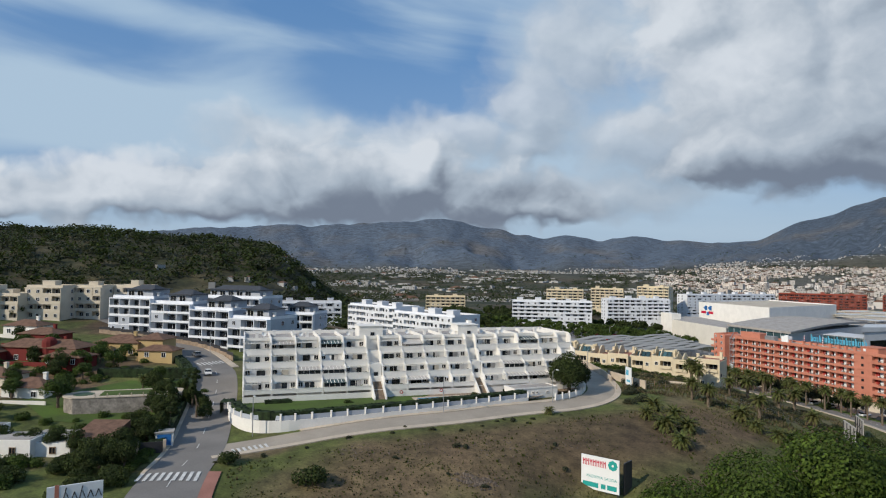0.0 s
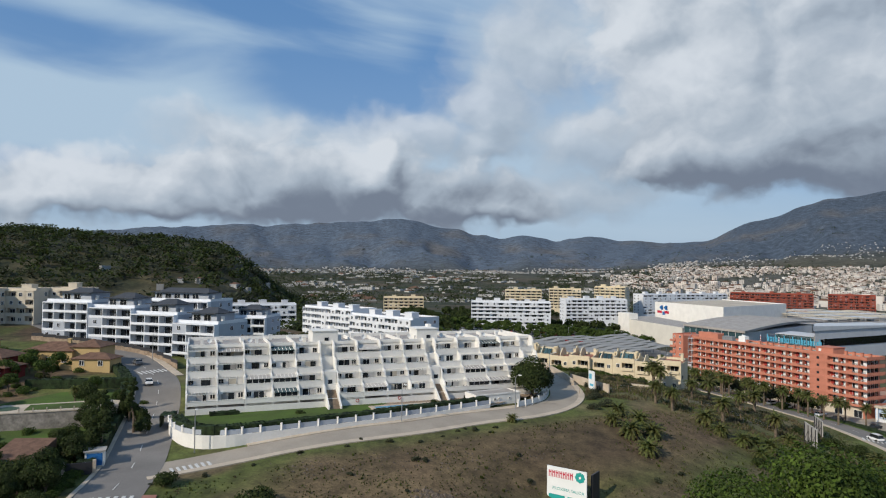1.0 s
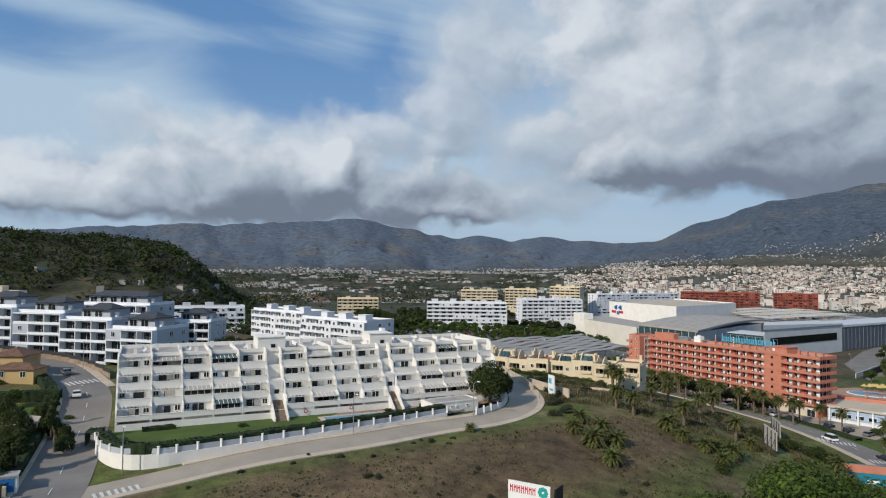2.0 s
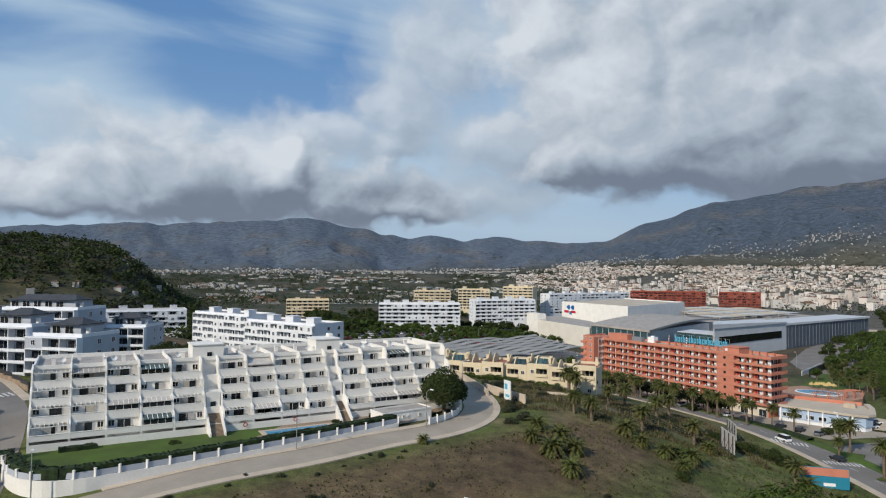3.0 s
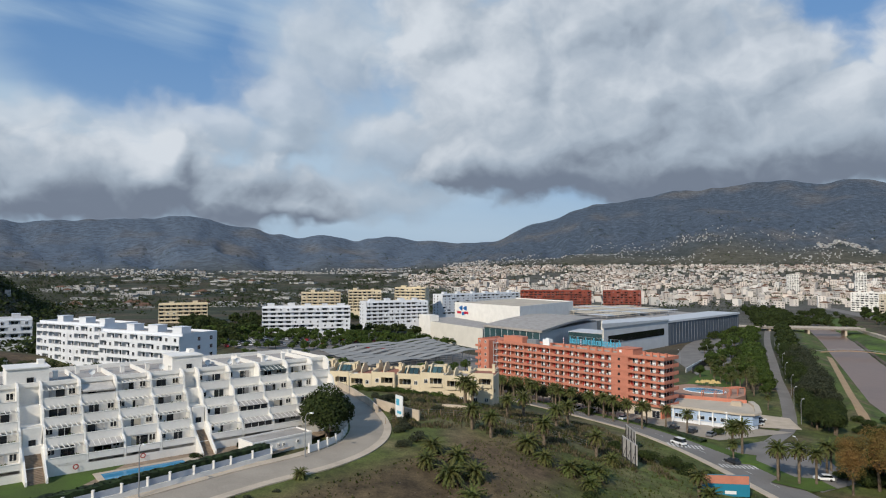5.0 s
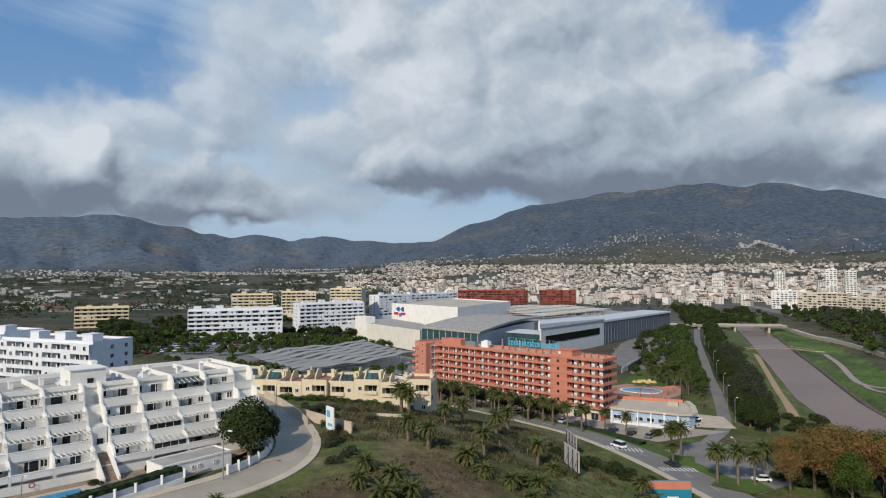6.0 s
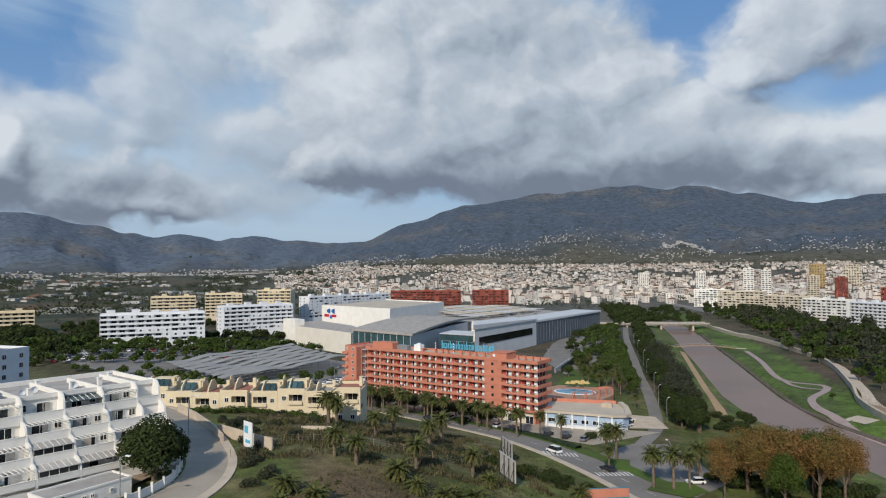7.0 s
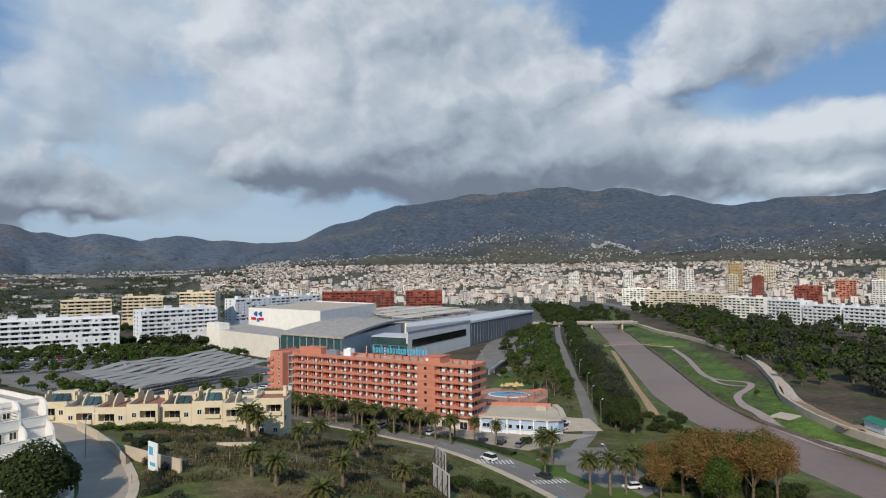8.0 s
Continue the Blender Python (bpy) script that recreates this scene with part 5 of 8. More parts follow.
# shopping centre
def mall():
    t = thing("shopping_centre", Matrix.Translation((-20, 6, 0)), "large white and silver shopping centre with flat sandy roofs", "building")
    box_poly = [(77, 536), (116.5, 463.6), (180, 546), (145, 619)]
    part("upper_hall", Shape().prism(box_poly, 0, 24.6), WHITE, t)
    part("roof", Shape().prism([(79, 536.4), (117, 466.5), (178, 546), (144.5, 616)], 24.6, 24.9), ROOF_SAND, t)
    rim = Shape()
    for (ax, ay), (bx, by) in zip(box_poly, box_poly[1:] + box_poly[:1]):
        d = Vector((bx - ax, by - ay)).normalized()
        q = Vector((-d.y, d.x)) * 0.5
        rim.prism([(ax, ay), (bx, by), (bx + q.x, by + q.y), (ax + q.x, ay + q.y)], 24.6, 25.6)
    part("roof_parapet", rim, WHITE, t)
    part("lower_wing", Shape().prism([(47, 501), (83, 420), (95, 440), (93, 476), (76, 530), (60, 528)], 0, 13.5), CREAM_WHITE, t, "creamy white blank wing")
    part("lower_roof", Shape().prism([(48.4, 501), (83, 423), (93.6, 441), (91.6, 475), (75, 528.4), (60.4, 526.4)], 13.5, 13.7), ROOF_FLAT, t)
    part("corner_tower", Shape().prism([(46, 503), (53.4, 486), (60, 489), (52.6, 506)], 0, 18.0), WHITE, t)
    part("entrance_hall", Shape().prism([(84.6, 421.5), (111.8, 382.6), (174, 465), (146, 502)], 0, 14.6), SILVER, t)
    lid, n = Shape(), 12
    for i in range(n + 1):
        k = i / n
        z = 15.4 + 3.0 * math.sin(k * math.pi * 0.72 + 0.12)
        p, q = (83.6 + 62 * k, 420.6 + 82 * k), (112.2 + 65 * k, 379.6 + 87 * k)
        lid.v += [(*p, z + 0.5), (*q, z), (*p, z - 0.8), (*q, z - 1.3)]
    for i in range(n):
        c = i * 4
        lid.f += [(c, c + 1, c + 5, c + 4), (c + 2, c + 6, c + 7, c + 3), (c, c + 4, c + 6, c + 2), (c + 1, c + 3, c + 7, c + 5)]
    lid.f += [(0, 2, 3, 1), (n * 4, n * 4 + 1, n * 4 + 3, n * 4 + 2)]
    lid.m = [0] * len(lid.f)
    part("curved_roof", lid, ROOF_FLAT, t, "curved grey roof over the entrance")
    glazing = Shape().prism([(84.2, 421.2), (111.4, 382.3), (111.6, 382.4), (84.4, 421.4)], 5.0, 14.4).mesh("shop_front", GLASS_TEAL)
    part("shop_front", glazing, None, t, "dark teal glazed front")
    mull = Shape().box(-0.12, -0.1, 5.0, 0.12, 0.1, 14.6).mesh("mullion", SILVER)
    rows_of("mullion", mull, [(84.2 + 27.2 * k / 9, 421.0 - 38.9 * k / 9, 0) for k in range(10)], t)
    part("silver_hall", Shape().prism([(148, 375), (213, 432), (205, 452), (157, 400)], 0, 17.4), SILVER, t, "silver clad hall")
    part("silver_roof", Shape().add([(146.5, 373, 20.2), (213.5, 431.4, 18.2), (205, 453, 18.2), (156, 400, 20.2), (146.5, 373, 17.4), (213.5, 431.4, 17.4), (205, 453, 17.4), (156, 400, 17.4)],
                                    [(0, 1, 2, 3), (4, 5, 1, 0), (5, 6, 2, 1), (6, 7, 3, 2), (7, 4, 0, 3)]), SILVER, t)
    part("glazed_link", Shape().prism([(133, 396), (148, 378), (156, 400), (146, 412)], 0, 13.6), GLASS_TEAL, t, "low glazed link between the halls")
    part("link_roof", Shape().prism([(132.6, 395.6), (148, 377.2), (156.4, 400.4), (146, 412.8)], 13.6, 14.0), SILVER, t)
    part("window_band", Shape().prism([(152, 378.2), (208, 427.3), (207.9, 427.5), (151.9, 378.4)], 8, 12.5), GLASS, t)
    part("slate_hall", Shape().prism([(213, 432), (312, 518), (298, 538), (201, 452)], 0, 15.6), BLUE_GREY, t, "slate blue clad hall")
    part("slate_roof", Shape().prism([(212.4, 431), (313, 517.6), (297.8, 539), (200.4, 452.4)], 15.6, 17.0), SILVER, t)
    fins = Shape().box(-0.06, -0.14, 1, 0.06, 0, 15.4).mesh("cladding_fin", MID_GREY)
    for i in range(26):
        ob = part("cladding_fin", fins, None, t)
        k = (i + 0.5) / 26
        ob.location = (213 + 99 * k, 432 + 86 * k, 0)
        ob.rotation_euler.z = math.atan2(86, 99)
    part("back_block", Shape().prism([(152, 508), (178, 468), (200, 454), (296, 540), (258, 680), (184, 600)], 0, 14.5), WHITE, t)
    part("roof_deck", Shape().prism([(154, 509), (179, 471), (199.6, 458), (293, 541), (257, 676), (186, 600)], 14.5, 14.8), ROOF_FLAT, t)
    dice = random.Random(8)
    for i in range(26):                                      # parking sails and plant on the roof deck
        k, j = i % 7, i // 7
        x, y = 186 + k * 13 - j * 4, 476 + j * 30 + k * 11
        s = Shape().box(0, 0, 0, 11, 20, 0.25)
        for px in (1, 10):
            for py in (2, 18):
                s.tube((px, py, -2.6), (px, py, 0), 0.12, 0.12)
        ob = part("roof_canopy", s, SAND if i % 3 else SILVER, t)
        ob.location, ob.rotation_euler.z = (x, y, 17.6), 0.55
    for i in range(14):
        s = Shape().box(0, 0, 0, dice.uniform(2, 5), dice.uniform(2, 4), dice.uniform(1.2, 2.4))
        ob = part("roof_plant", s, METAL, t)
        ob.location, ob.rotation_euler.z = (dice.uniform(185, 250), dice.uniform(510, 600), 14.8), 0.55
    # emblem and bars on the upper hall
    base = Matrix.Translation((80.0, 530.5, 0)) @ Matrix.Rotation(math.atan2(-72.4, 39.5), 4, "Z") @ Matrix.Scale(1.7, 4, (1, 0, 0))
    for k in range(2):
        em = Shape()
        x = 0.5 + k * 3.4
        em.add([(x + 2.6, -0.2, 19.4), (x + 1.0, -0.2, 21.2), (x + 2.6, -0.2, 23.0), (x + 1.2, -0.2, 23.0), (x - 0.4, -0.2, 21.2), (x + 1.2, -0.2, 19.4)], [(0, 1, 2), (2, 3, 4), (0, 2, 4), (0, 4, 5)])
        part("emblem", em, BLUE_SIGN, t, "blue chevron emblem").matrix_basis = base
    for k, w in ((0, 3.6), (5.6, 3.6)):
        bars = Shape().add([(k - 1.5, -0.2, 16.6), (k - 1.5 + w, -0.2, 16.6), (k - 1.5 + w, -0.2, 18.6), (k - 1.5, -0.2, 18.6)], [(0, 1, 2, 3)])
        part("emblem_bar", bars, RED_SIGN, t, "red bar of the sign").matrix_basis = base
    part("emblem_bar", Shape().add([(2.6, -0.2, 15.4), (4.6, -0.2, 15.4), (4.6, -0.2, 18.0), (2.6, -0.2, 18.0)], [(0, 1, 2, 3)]), BLUE_SIGN, t, "blue bar of the sign").matrix_basis = base


CREAM_WHITE = material("creamy_white_wall", (0.70, 0.66, 0.58), 0.85, 0.05, 0.2, 3.0, 0.05)
mall()
piece("pavement", patch([(150, 306), (172, 318), (196, 352), (232, 420), (262, 470), (240, 486), (206, 440), (166, 372)], 0.12, 6), ASPHALT, "grey asphalt forecourt between hotel gardens and mall", "pavement")
piece("lawn", patch([(128, 280), (146, 268), (168, 300), (182, 326), (164, 330), (144, 304)], 0.14, 5), LAWN, "green lawn of the hotel gardens", "lawn")
screen = thing("court_fence", Matrix.Translation((150, 322, 0)) @ Matrix.Rotation(radians(52), 4, "Z"), "long white wall beside the sports court", "wall")
part("panel", Shape().box(0, 0, 0, 38, 0.25, 2.4), POSTER, screen)
part("netting", Shape().box(0, -3.0, 0, 38, -2.95, 3.4), DARK_METAL, screen, "dark court netting")


# wavy canopies over the car park
def canopies():
    a, b = Vector((-8.0, 314.0)), Vector((53.0, 371.4))       # front edge
    deep = (Vector((-35.7, 359.0)) - a)
    u = (b - a)
    piece("pavement", patch([(-60, 350), (-12, 296), (30, 308), (70, 372), (30, 440), (15, 460), (-90, 425), (-110, 400)], 0.12, 6), ASPHALT, "asphalt car park with rows of cars", "car park")
    rows, n = 9, 26
    for i in range(rows):
        o = a + deep * (i / rows)
        t = thing("parking_canopy", Matrix.Translation((o.x, o.y, ground(o.x, o.y))), "long pale grey wavy canopy strip over parked cars", "canopy", "car park canopies")
        s = Shape()
        for k in range(n + 1):
            q = u * (k / n)
            wave = math.sin(k / n * 9 + i * 0.55)
            z = 3.9 + 0.55 * wave + 0.35 * math.sin(k / n * 23 + i)
            w = deep / rows * (0.60 + 0.14 * math.sin(k / n * 7 - i * 0.8))
            for m_ in (0, 1):
                p = q + w * m_
                s.v += [(p.x, p.y, z + 0.5 * m_), (p.x, p.y, z - 0.2 + 0.5 * m_)]
        for k in range(n):
            c = k * 4
            s.f += [(c, c + 4, c + 6, c + 2), (c + 1, c + 3, c + 7, c + 5), (c, c + 1, c + 5, c + 4), (c + 2, c + 6, c + 7, c + 3)]
        s.f += [(0, 2, 3, 1), (n * 4, n * 4 + 1, n * 4 + 3, n * 4 + 2)]
        s.m = [0] * len(s.f)
        part("roof", s, CANOPY, t)
        for k in range(6):
            q = u * ((k + 0.5) / 6) + deep / rows * 0.4
            part("post", Shape().tube((q.x, q.y, -1), (q.x, q.y, 3.5), 0.16, 0.14, 8), METAL, t)


CANOPY = material("canopy_sheet", (0.30, 0.295, 0.28), 0.8, 0.08, 0.1, 1.0, 0.1)
canopies()

# ---- the far town and its trees ----


def house_shape(s, x, y, z, w, d, h, rz, tile, dice):
    c, n = math.cos(rz), math.sin(rz)

    def at(u, v, t):
        return (x + u * c - v * n, y + u * n + v * c, z + t)

    a, b = w / 2, d / 2
    v = [at(-a, -b, -3), at(a, -b, -3), at(a, b, -3), at(-a, b, -3), at(-a, -b, h), at(a, -b, h), at(a, b, h), at(-a, b, h)]
    s.add(v, [(0, 1, 5, 4), (1, 2, 6, 5), (2, 3, 7, 6), (3, 0, 4, 7)], 0)
    if tile:
        s.add([at(-a - 0.3, -b - 0.3, h), at(a + 0.3, -b - 0.3, h), at(a + 0.3, b + 0.3, h), at(-a - 0.3, b + 0.3, h), at(-a * 0.5, 0, h + b * 0.45), at(a * 0.5, 0, h + b * 0.45)],
              [(0, 1, 5, 4), (1, 2, 5), (2, 3, 4, 5), (3, 0, 4)], 1)
    else:
        s.add([at(-a, -b, h - 0.4), at(a, -b, h - 0.4), at(a, b, h - 0.4), at(-a, b, h - 0.4)], [(0, 1, 2, 3)], 2)
    # rows of windows that catch as dark bands
    if h > 5:
        for k in range(int(h / 3)):
            zz = 0.9 + k * 3
            m = max(2, int(w / 4))
            for i in range(m):
                u = -a + w * (i + 0.5) / m
                s.add([at(u - 0.8, -b - 0.06, zz), at(u + 0.8, -b - 0.06, zz), at(u + 0.8, -b - 0.06, zz + 1.5), at(u - 0.8, -b - 0.06, zz + 1.5)], [(0, 1, 2, 3)], 3)
            m = max(1, int(d / 5))
            for i in range(m):
                u = -b + d * (i + 0.5) / m
                s.add([at(-a - 0.06, u + 0.7, zz), at(-a - 0.06, u - 0.7, zz), at(-a - 0.06, u - 0.7, zz + 1.5), at(-a - 0.06, u + 0.7, zz + 1.5)], [(0, 1, 2, 3)], 3)


TOWN_WALL = material("town_walls", (0.62, 0.60, 0.565), 0.9, 0.04, 0.012, 1.0, 0.0, 0.0, (0.60, 0.51, 0.44), 0.34)
VILLA_WALL = material("villa_walls", (0.44, 0.435, 0.42), 0.9, 0.06, 0.02, 1.0, 0.0, 0.0, None, 0.3)
FAR_GLASS = material("far_windows", (0.05, 0.055, 0.065), 0.5, 0.2, 0.1, 1.0, 0.0)


def polar(r, az):
    return r * math.sin(radians(az)), r * math.cos(radians(az))


def settlement(name, count, label, az, rr, size, high, tile, dense=0.0, walls=None, seed=1, shape=None):
    dice = random.Random(seed)
    s = Shape()
    made = 0
    tries = 0
    while made < count and tries < count * 12:
        tries += 1
        a, r = dice.uniform(*az), math.sqrt(dice.uniform(rr[0] ** 2, rr[1] ** 2))
        x, y = polar(r, a)
        if noise.noise((x / 260, y / 260, seed)) < dense + dice.uniform(-0.25, 0.25):
            continue
        d, run = along_line(RIVER, x, y)
        if -60 < d < 115 and r < 1100:
            continue
        if shape and not shape(a, r):
            continue
        w = dice.uniform(*size)
        rz = 0.5 * round(noise.noise((x / 400, y / 400, 3)) * 6) + dice.choice((0, 1.57))
        house_shape(s, x, y, ground(x, y), w, w * dice.uniform(0.6, 1.0), dice.uniform(*high) * (1.0 if dice.random() < 0.9 else 1.7), rz, dice.random() < tile, dice)
        made += 1
    ob = new(name, s.mesh(name, walls or TOWN_WALL, ROOF_TILE, ROOF_FLAT, FAR_GLASS))
    return tagged(ob, label, "town", "", "stuff")


settlement("town_houses", 1250, "dense pale town houses and flats with flat roofs", (1.5, 62), (1020, 1700), (7, 15), (5, 11), 0.35, -0.35, seed=1, shape=lambda a, r: a > 4 + (1500 - r) * 0.012)
settlement("town_houses", 3700, "close packed old town houses with pale walls and tile roofs", (2, 62), (1550, 2450), (5, 10.5), (3.5, 7), 0.5, -0.2, seed=2)
settlement("hillside_villas", 1500, "white villas scattered over the mountain foot", (6, 64), (2300, 3250), (2.6, 5.5), (1.8, 3.0), 0.3, 0.05, VILLA_WALL, seed=3)
settlement("hillside_villas", 150, "bright white village on the mountain slope", (35, 39), (2980, 3090), (5, 11), (3, 5), 0.1, -0.6, VILLA_WALL, seed=4)
settlement("valley_sheds", 420, "low white sheds and houses across the dark plain", (-34, 8), (860, 2500), (6, 30), (2.5, 4.5), 0.1, 0.0, VILLA_WALL, seed=5)
settlement("hill_village", 620, "white village on the foothills beyond the plain", (-14, 9), (2450, 2950), (5, 9.5), (2.5, 4.5), 0.25, 0.1, VILLA_WALL, seed=6)
settlement("hill_village", 430, "white village over the wooded hill", (-34, -15), (2300, 2900), (5, 10), (3, 5), 0.2, -0.05, VILLA_WALL, seed=7)
settlement("hill_villas", 9, "white villas among the trees of the hill", (-42, -27), (520, 760), (5, 8), (3, 4), 0.4, 0.0, VILLA_WALL, seed=8)


def leafy(s, x, y, z, size, tall, leaves, dice, slot=0, flat=0.75):
    """A crown of loose leaf sheets, uneven and with gaps."""
    lobes = [(dice.uniform(-0.55, 0.55) * size, dice.uniform(-0.55, 0.55) * size, dice.uniform(0.35, 0.85) * tall, dice.uniform(0.35, 0.62) * size) for _ in range(6)]
    for i in range(leaves):
        lx, ly, lz, lr = lobes[i % 6]
        th, ph = dice.uniform(0, 6.283), math.acos(dice.uniform(-0.8, 1))
        q = lr * dice.uniform(0.75, 1.05)
        px, py, pz = x + lx + q * math.sin(ph) * math.cos(th), y + ly + q * math.sin(ph) * math.sin(th), z + lz + q * flat * math.cos(ph)
        e = size * dice.uniform(0.10, 0.2)
        a, b = dice.uniform(0, 6.283), dice.uniform(-0.7, 0.7)
        ux, uy, uz = math.cos(a) * e, math.sin(a) * e, b * e
        vx, vy, vz = -math.sin(a) * e * 0.8, math.cos(a) * e * 0.8, dice.uniform(-0.9, 0.9) * e
        s.add([(px - ux, py - uy, pz - uz), (px + vx, py + vy, pz + vz), (px + ux, py + uy, pz + uz), (px - vx, py - vy, pz - vz)], [(0, 1, 2, 3)], slot)


def woods(name, label, count, az, rr, size, tall, leaves, mats, seed, keep=None, dense=-0.1):
    dice = random.Random(seed)
    s = Shape()
    made = tries = 0
    while made < count and tries < count * 10:
        tries += 1
        a, r = dice.uniform(*az), math.sqrt(dice.uniform(rr[0] ** 2, rr[1] ** 2))
        x, y = polar(r, a)
        if noise.noise((x / 130, y / 130, seed)) < dense + dice.uniform(-0.3, 0.3) or (keep and not keep(x, y, r, a)):
            continue
        k = dice.uniform(*size)
        leafy(s, x, y, ground(x, y) - 0.5, k, k * tall, leaves, dice, made % len(mats))
        made += 1
    ob = new(name, s.mesh(name, *mats))
    return tagged(ob, label, "trees", "", "stuff")


def dry_side(x, y, r, a):
    d, run = along_line(RIVER, x, y)
    return d < -45 or d > 95


woods("hill_woods", "dark pine and scrub woods on the hillside", 2700, (-64, -25.5), (320, 980), (3.5, 8.5), 1.15, 42, (LEAF_DARK, LEAF_GREY, LEAF_DARK), 1, None, -0.35)
woods("plain_trees", "dark tree belts and scrub across the plain", 4600, (-38, 7), (640, 2300), (4, 9.5), 1.2, 15, (LEAF_DARK, LEAF_GREY), 2, None, 0.0)
woods("town_trees", "dark trees between the town houses", 4600, (3, 62), (800, 2500), (4, 9.5), 1.2, 13, (LEAF_DARK, LEAF_GREY), 3, dry_side, -0.05)
woods("slope_scrub", "dark scrub and trees over the mountain foot", 1500, (-36, 64), (2300, 3600), (6, 13), 0.8, 12, (LEAF_DARK, LEAF_GREY), 4, None, -0.1)

# ---- trees, palms and shrubs ----


def crown_shape(dice, lobes, leaves, leaf, squash=0.8):
    """Leaf sheets laid loosely over several lobes (x, y, z, radius)."""
    s = Shape()
    area = [r * r for *_, r in lobes]
    for (lx, ly, lz, lr), a in zip(lobes, area):
        for _ in range(int(leaves * a / sum(area))):
            th, c = dice.uniform(0, 6.283), dice.uniform(-0.75, 1)
            n = Vector((math.sqrt(1 - c * c) * math.cos(th), math.sqrt(1 - c * c) * math.sin(th), c))
            p = Vector((lx, ly, lz)) + Vector((n.x, n.y, n.z * squash)) * lr * dice.uniform(0.72, 1.06)
            n = (n + Vector((dice.uniform(-1, 1), dice.uniform(-1, 1), dice.uniform(-0.6, 1))) * 0.75).normalized()
            u = n.orthogonal().normalized()
            v = n.cross(u)
            e = leaf * dice.uniform(0.55, 1.25)
            k = dice.uniform(0, 6.283)
            u, v = u * math.cos(k) + v * math.sin(k), v * math.cos(k) - u * math.sin(k)
            s.add([tuple(p - u * e), tuple(p + v * e * 0.65), tuple(p + u * e * 1.1), tuple(p - v * e * 0.65)], [(0, 1, 2, 3)])
    return s


def tree(name, label, seed, height, spread, mat, leaves=900, leaf=0.45, trunk=0.3, kind="round", bark=None, group="", squash=0.8):
    """A tapered trunk with limbs and a loose crown, standing at the origin until copied."""
    tr, cr = tree_shapes(seed, height, spread, leaves, leaf, trunk, kind, squash)
    t = thing(name, Matrix.Identity(4), label, "tree", group)
    part("trunk", tr, bark or BARK, t)
    part("crown", cr, mat, t)
    return t


def tree_shapes(seed, height, spread, leaves, leaf, trunk=0.3, kind="round", squash=0.8):
    dice = random.Random(seed)
    fork = height * (0.30 if kind != "umbrella" else 0.6)
    tr = Shape()
    lean = (dice.uniform(-0.3, 0.3), dice.uniform(-0.3, 0.3))
    tr.tube((0, 0, -1.5), (lean[0] * 0.5, lean[1] * 0.5, fork * 0.5), trunk * 1.25, trunk, 8)
    tr.tube((lean[0] * 0.5, lean[1] * 0.5, fork * 0.5), (lean[0], lean[1], fork), trunk, trunk * 0.8, 8)
    lobes = []
    n = 9
    for i in range(n):
        c = i / n * 6.283 + dice.uniform(-0.3, 0.3)
        if kind == "cone":
            h = fork * 0.5 + (height - fork * 0.5) * (i / n)
            q = spread * (1 - i / n) * 0.6
        elif kind == "umbrella":
            h, q = height * dice.uniform(0.5, 0.68), spread * dice.uniform(0.35, 0.6)
        else:
            h, q = height * dice.uniform(0.45, 0.82), spread * dice.uniform(0.25, 0.62)
        lobes.append((q * math.cos(c), q * math.sin(c), h, spread * (dice.uniform(0.30, 0.5) if kind != "cone" else max(0.16, 0.5 * (1 - i / n)))))
    lobes.append((0, 0, height * 0.8, spread * (0.5 if kind != "cone" else 0.2)))
    for lx, ly, lz, lr in lobes[:6]:
        tr.tube((lean[0], lean[1], fork * 0.95), (lx * 0.8, ly * 0.8, lz * 0.95), trunk * 0.45, trunk * 0.12, 5)
    return tr, crown_shape(dice, lobes, leaves, leaf, squash)


def palm(name, label, seed, height, reach, fronds=34, dry=14, trunk=0.32, group=""):
    dice = random.Random(seed)
    t = thing(name, Matrix.Identity(4), label, "palm", group)
    tr = Shape()
    for i in range(6):
        a, b = i / 6, (i + 1) / 6
        tr.tube((0, 0, height * a - (1.5 if i == 0 else 0)), (0, 0, height * b), trunk * (1.15 - 0.25 * a), trunk * (1.05 - 0.25 * b), 8)
    part("trunk", tr, PALM_BARK, t)

    def blades(s, lift, droop, length, c):
        steps = 6
        x = z = 0.0
        ang = lift
        way = Vector((math.cos(c), math.sin(c), 0))
        side = Vector((-math.sin(c), math.cos(c), 0))
        prev = Vector((0, 0, height))
        for k in range(steps):
            d = way * math.cos(ang) + Vector((0, 0, math.sin(ang)))
            nxt = prev + d * length / steps
            w = length * 0.13 * math.sin((k + 0.8) / (steps + 0.6) * math.pi) + 0.03
            sag = Vector((0, 0, -w * 0.5))
            for g in (1, -1):
                s.add([tuple(prev), tuple(nxt), tuple(nxt + side * w * g + sag - d * 0.1), tuple(prev + side * w * g * 0.55 + sag * 0.6)], [(0, 1, 2, 3)])
            prev = nxt
            ang -= droop / steps
    green = Shape()
    for i in range(fronds):
        c = i * 2.39996 + dice.uniform(-0.2, 0.2)
        k = i / fronds
        blades(green, 1.35 - 1.5 * k + dice.uniform(-0.1, 0.1), 1.3 + 0.5 * k, reach * dice.uniform(0.85, 1.1), c)
    part("crown", green, FROND, t)
    brown = Shape()
    for i in range(dry):
        blades(brown, -0.3 - dice.uniform(0, 0.5), 1.1, reach * dice.uniform(0.6, 0.9), i * 2.39996)
    part("dry_fronds", brown, FROND_DRY, t, "hanging dry brown fronds")
    return t


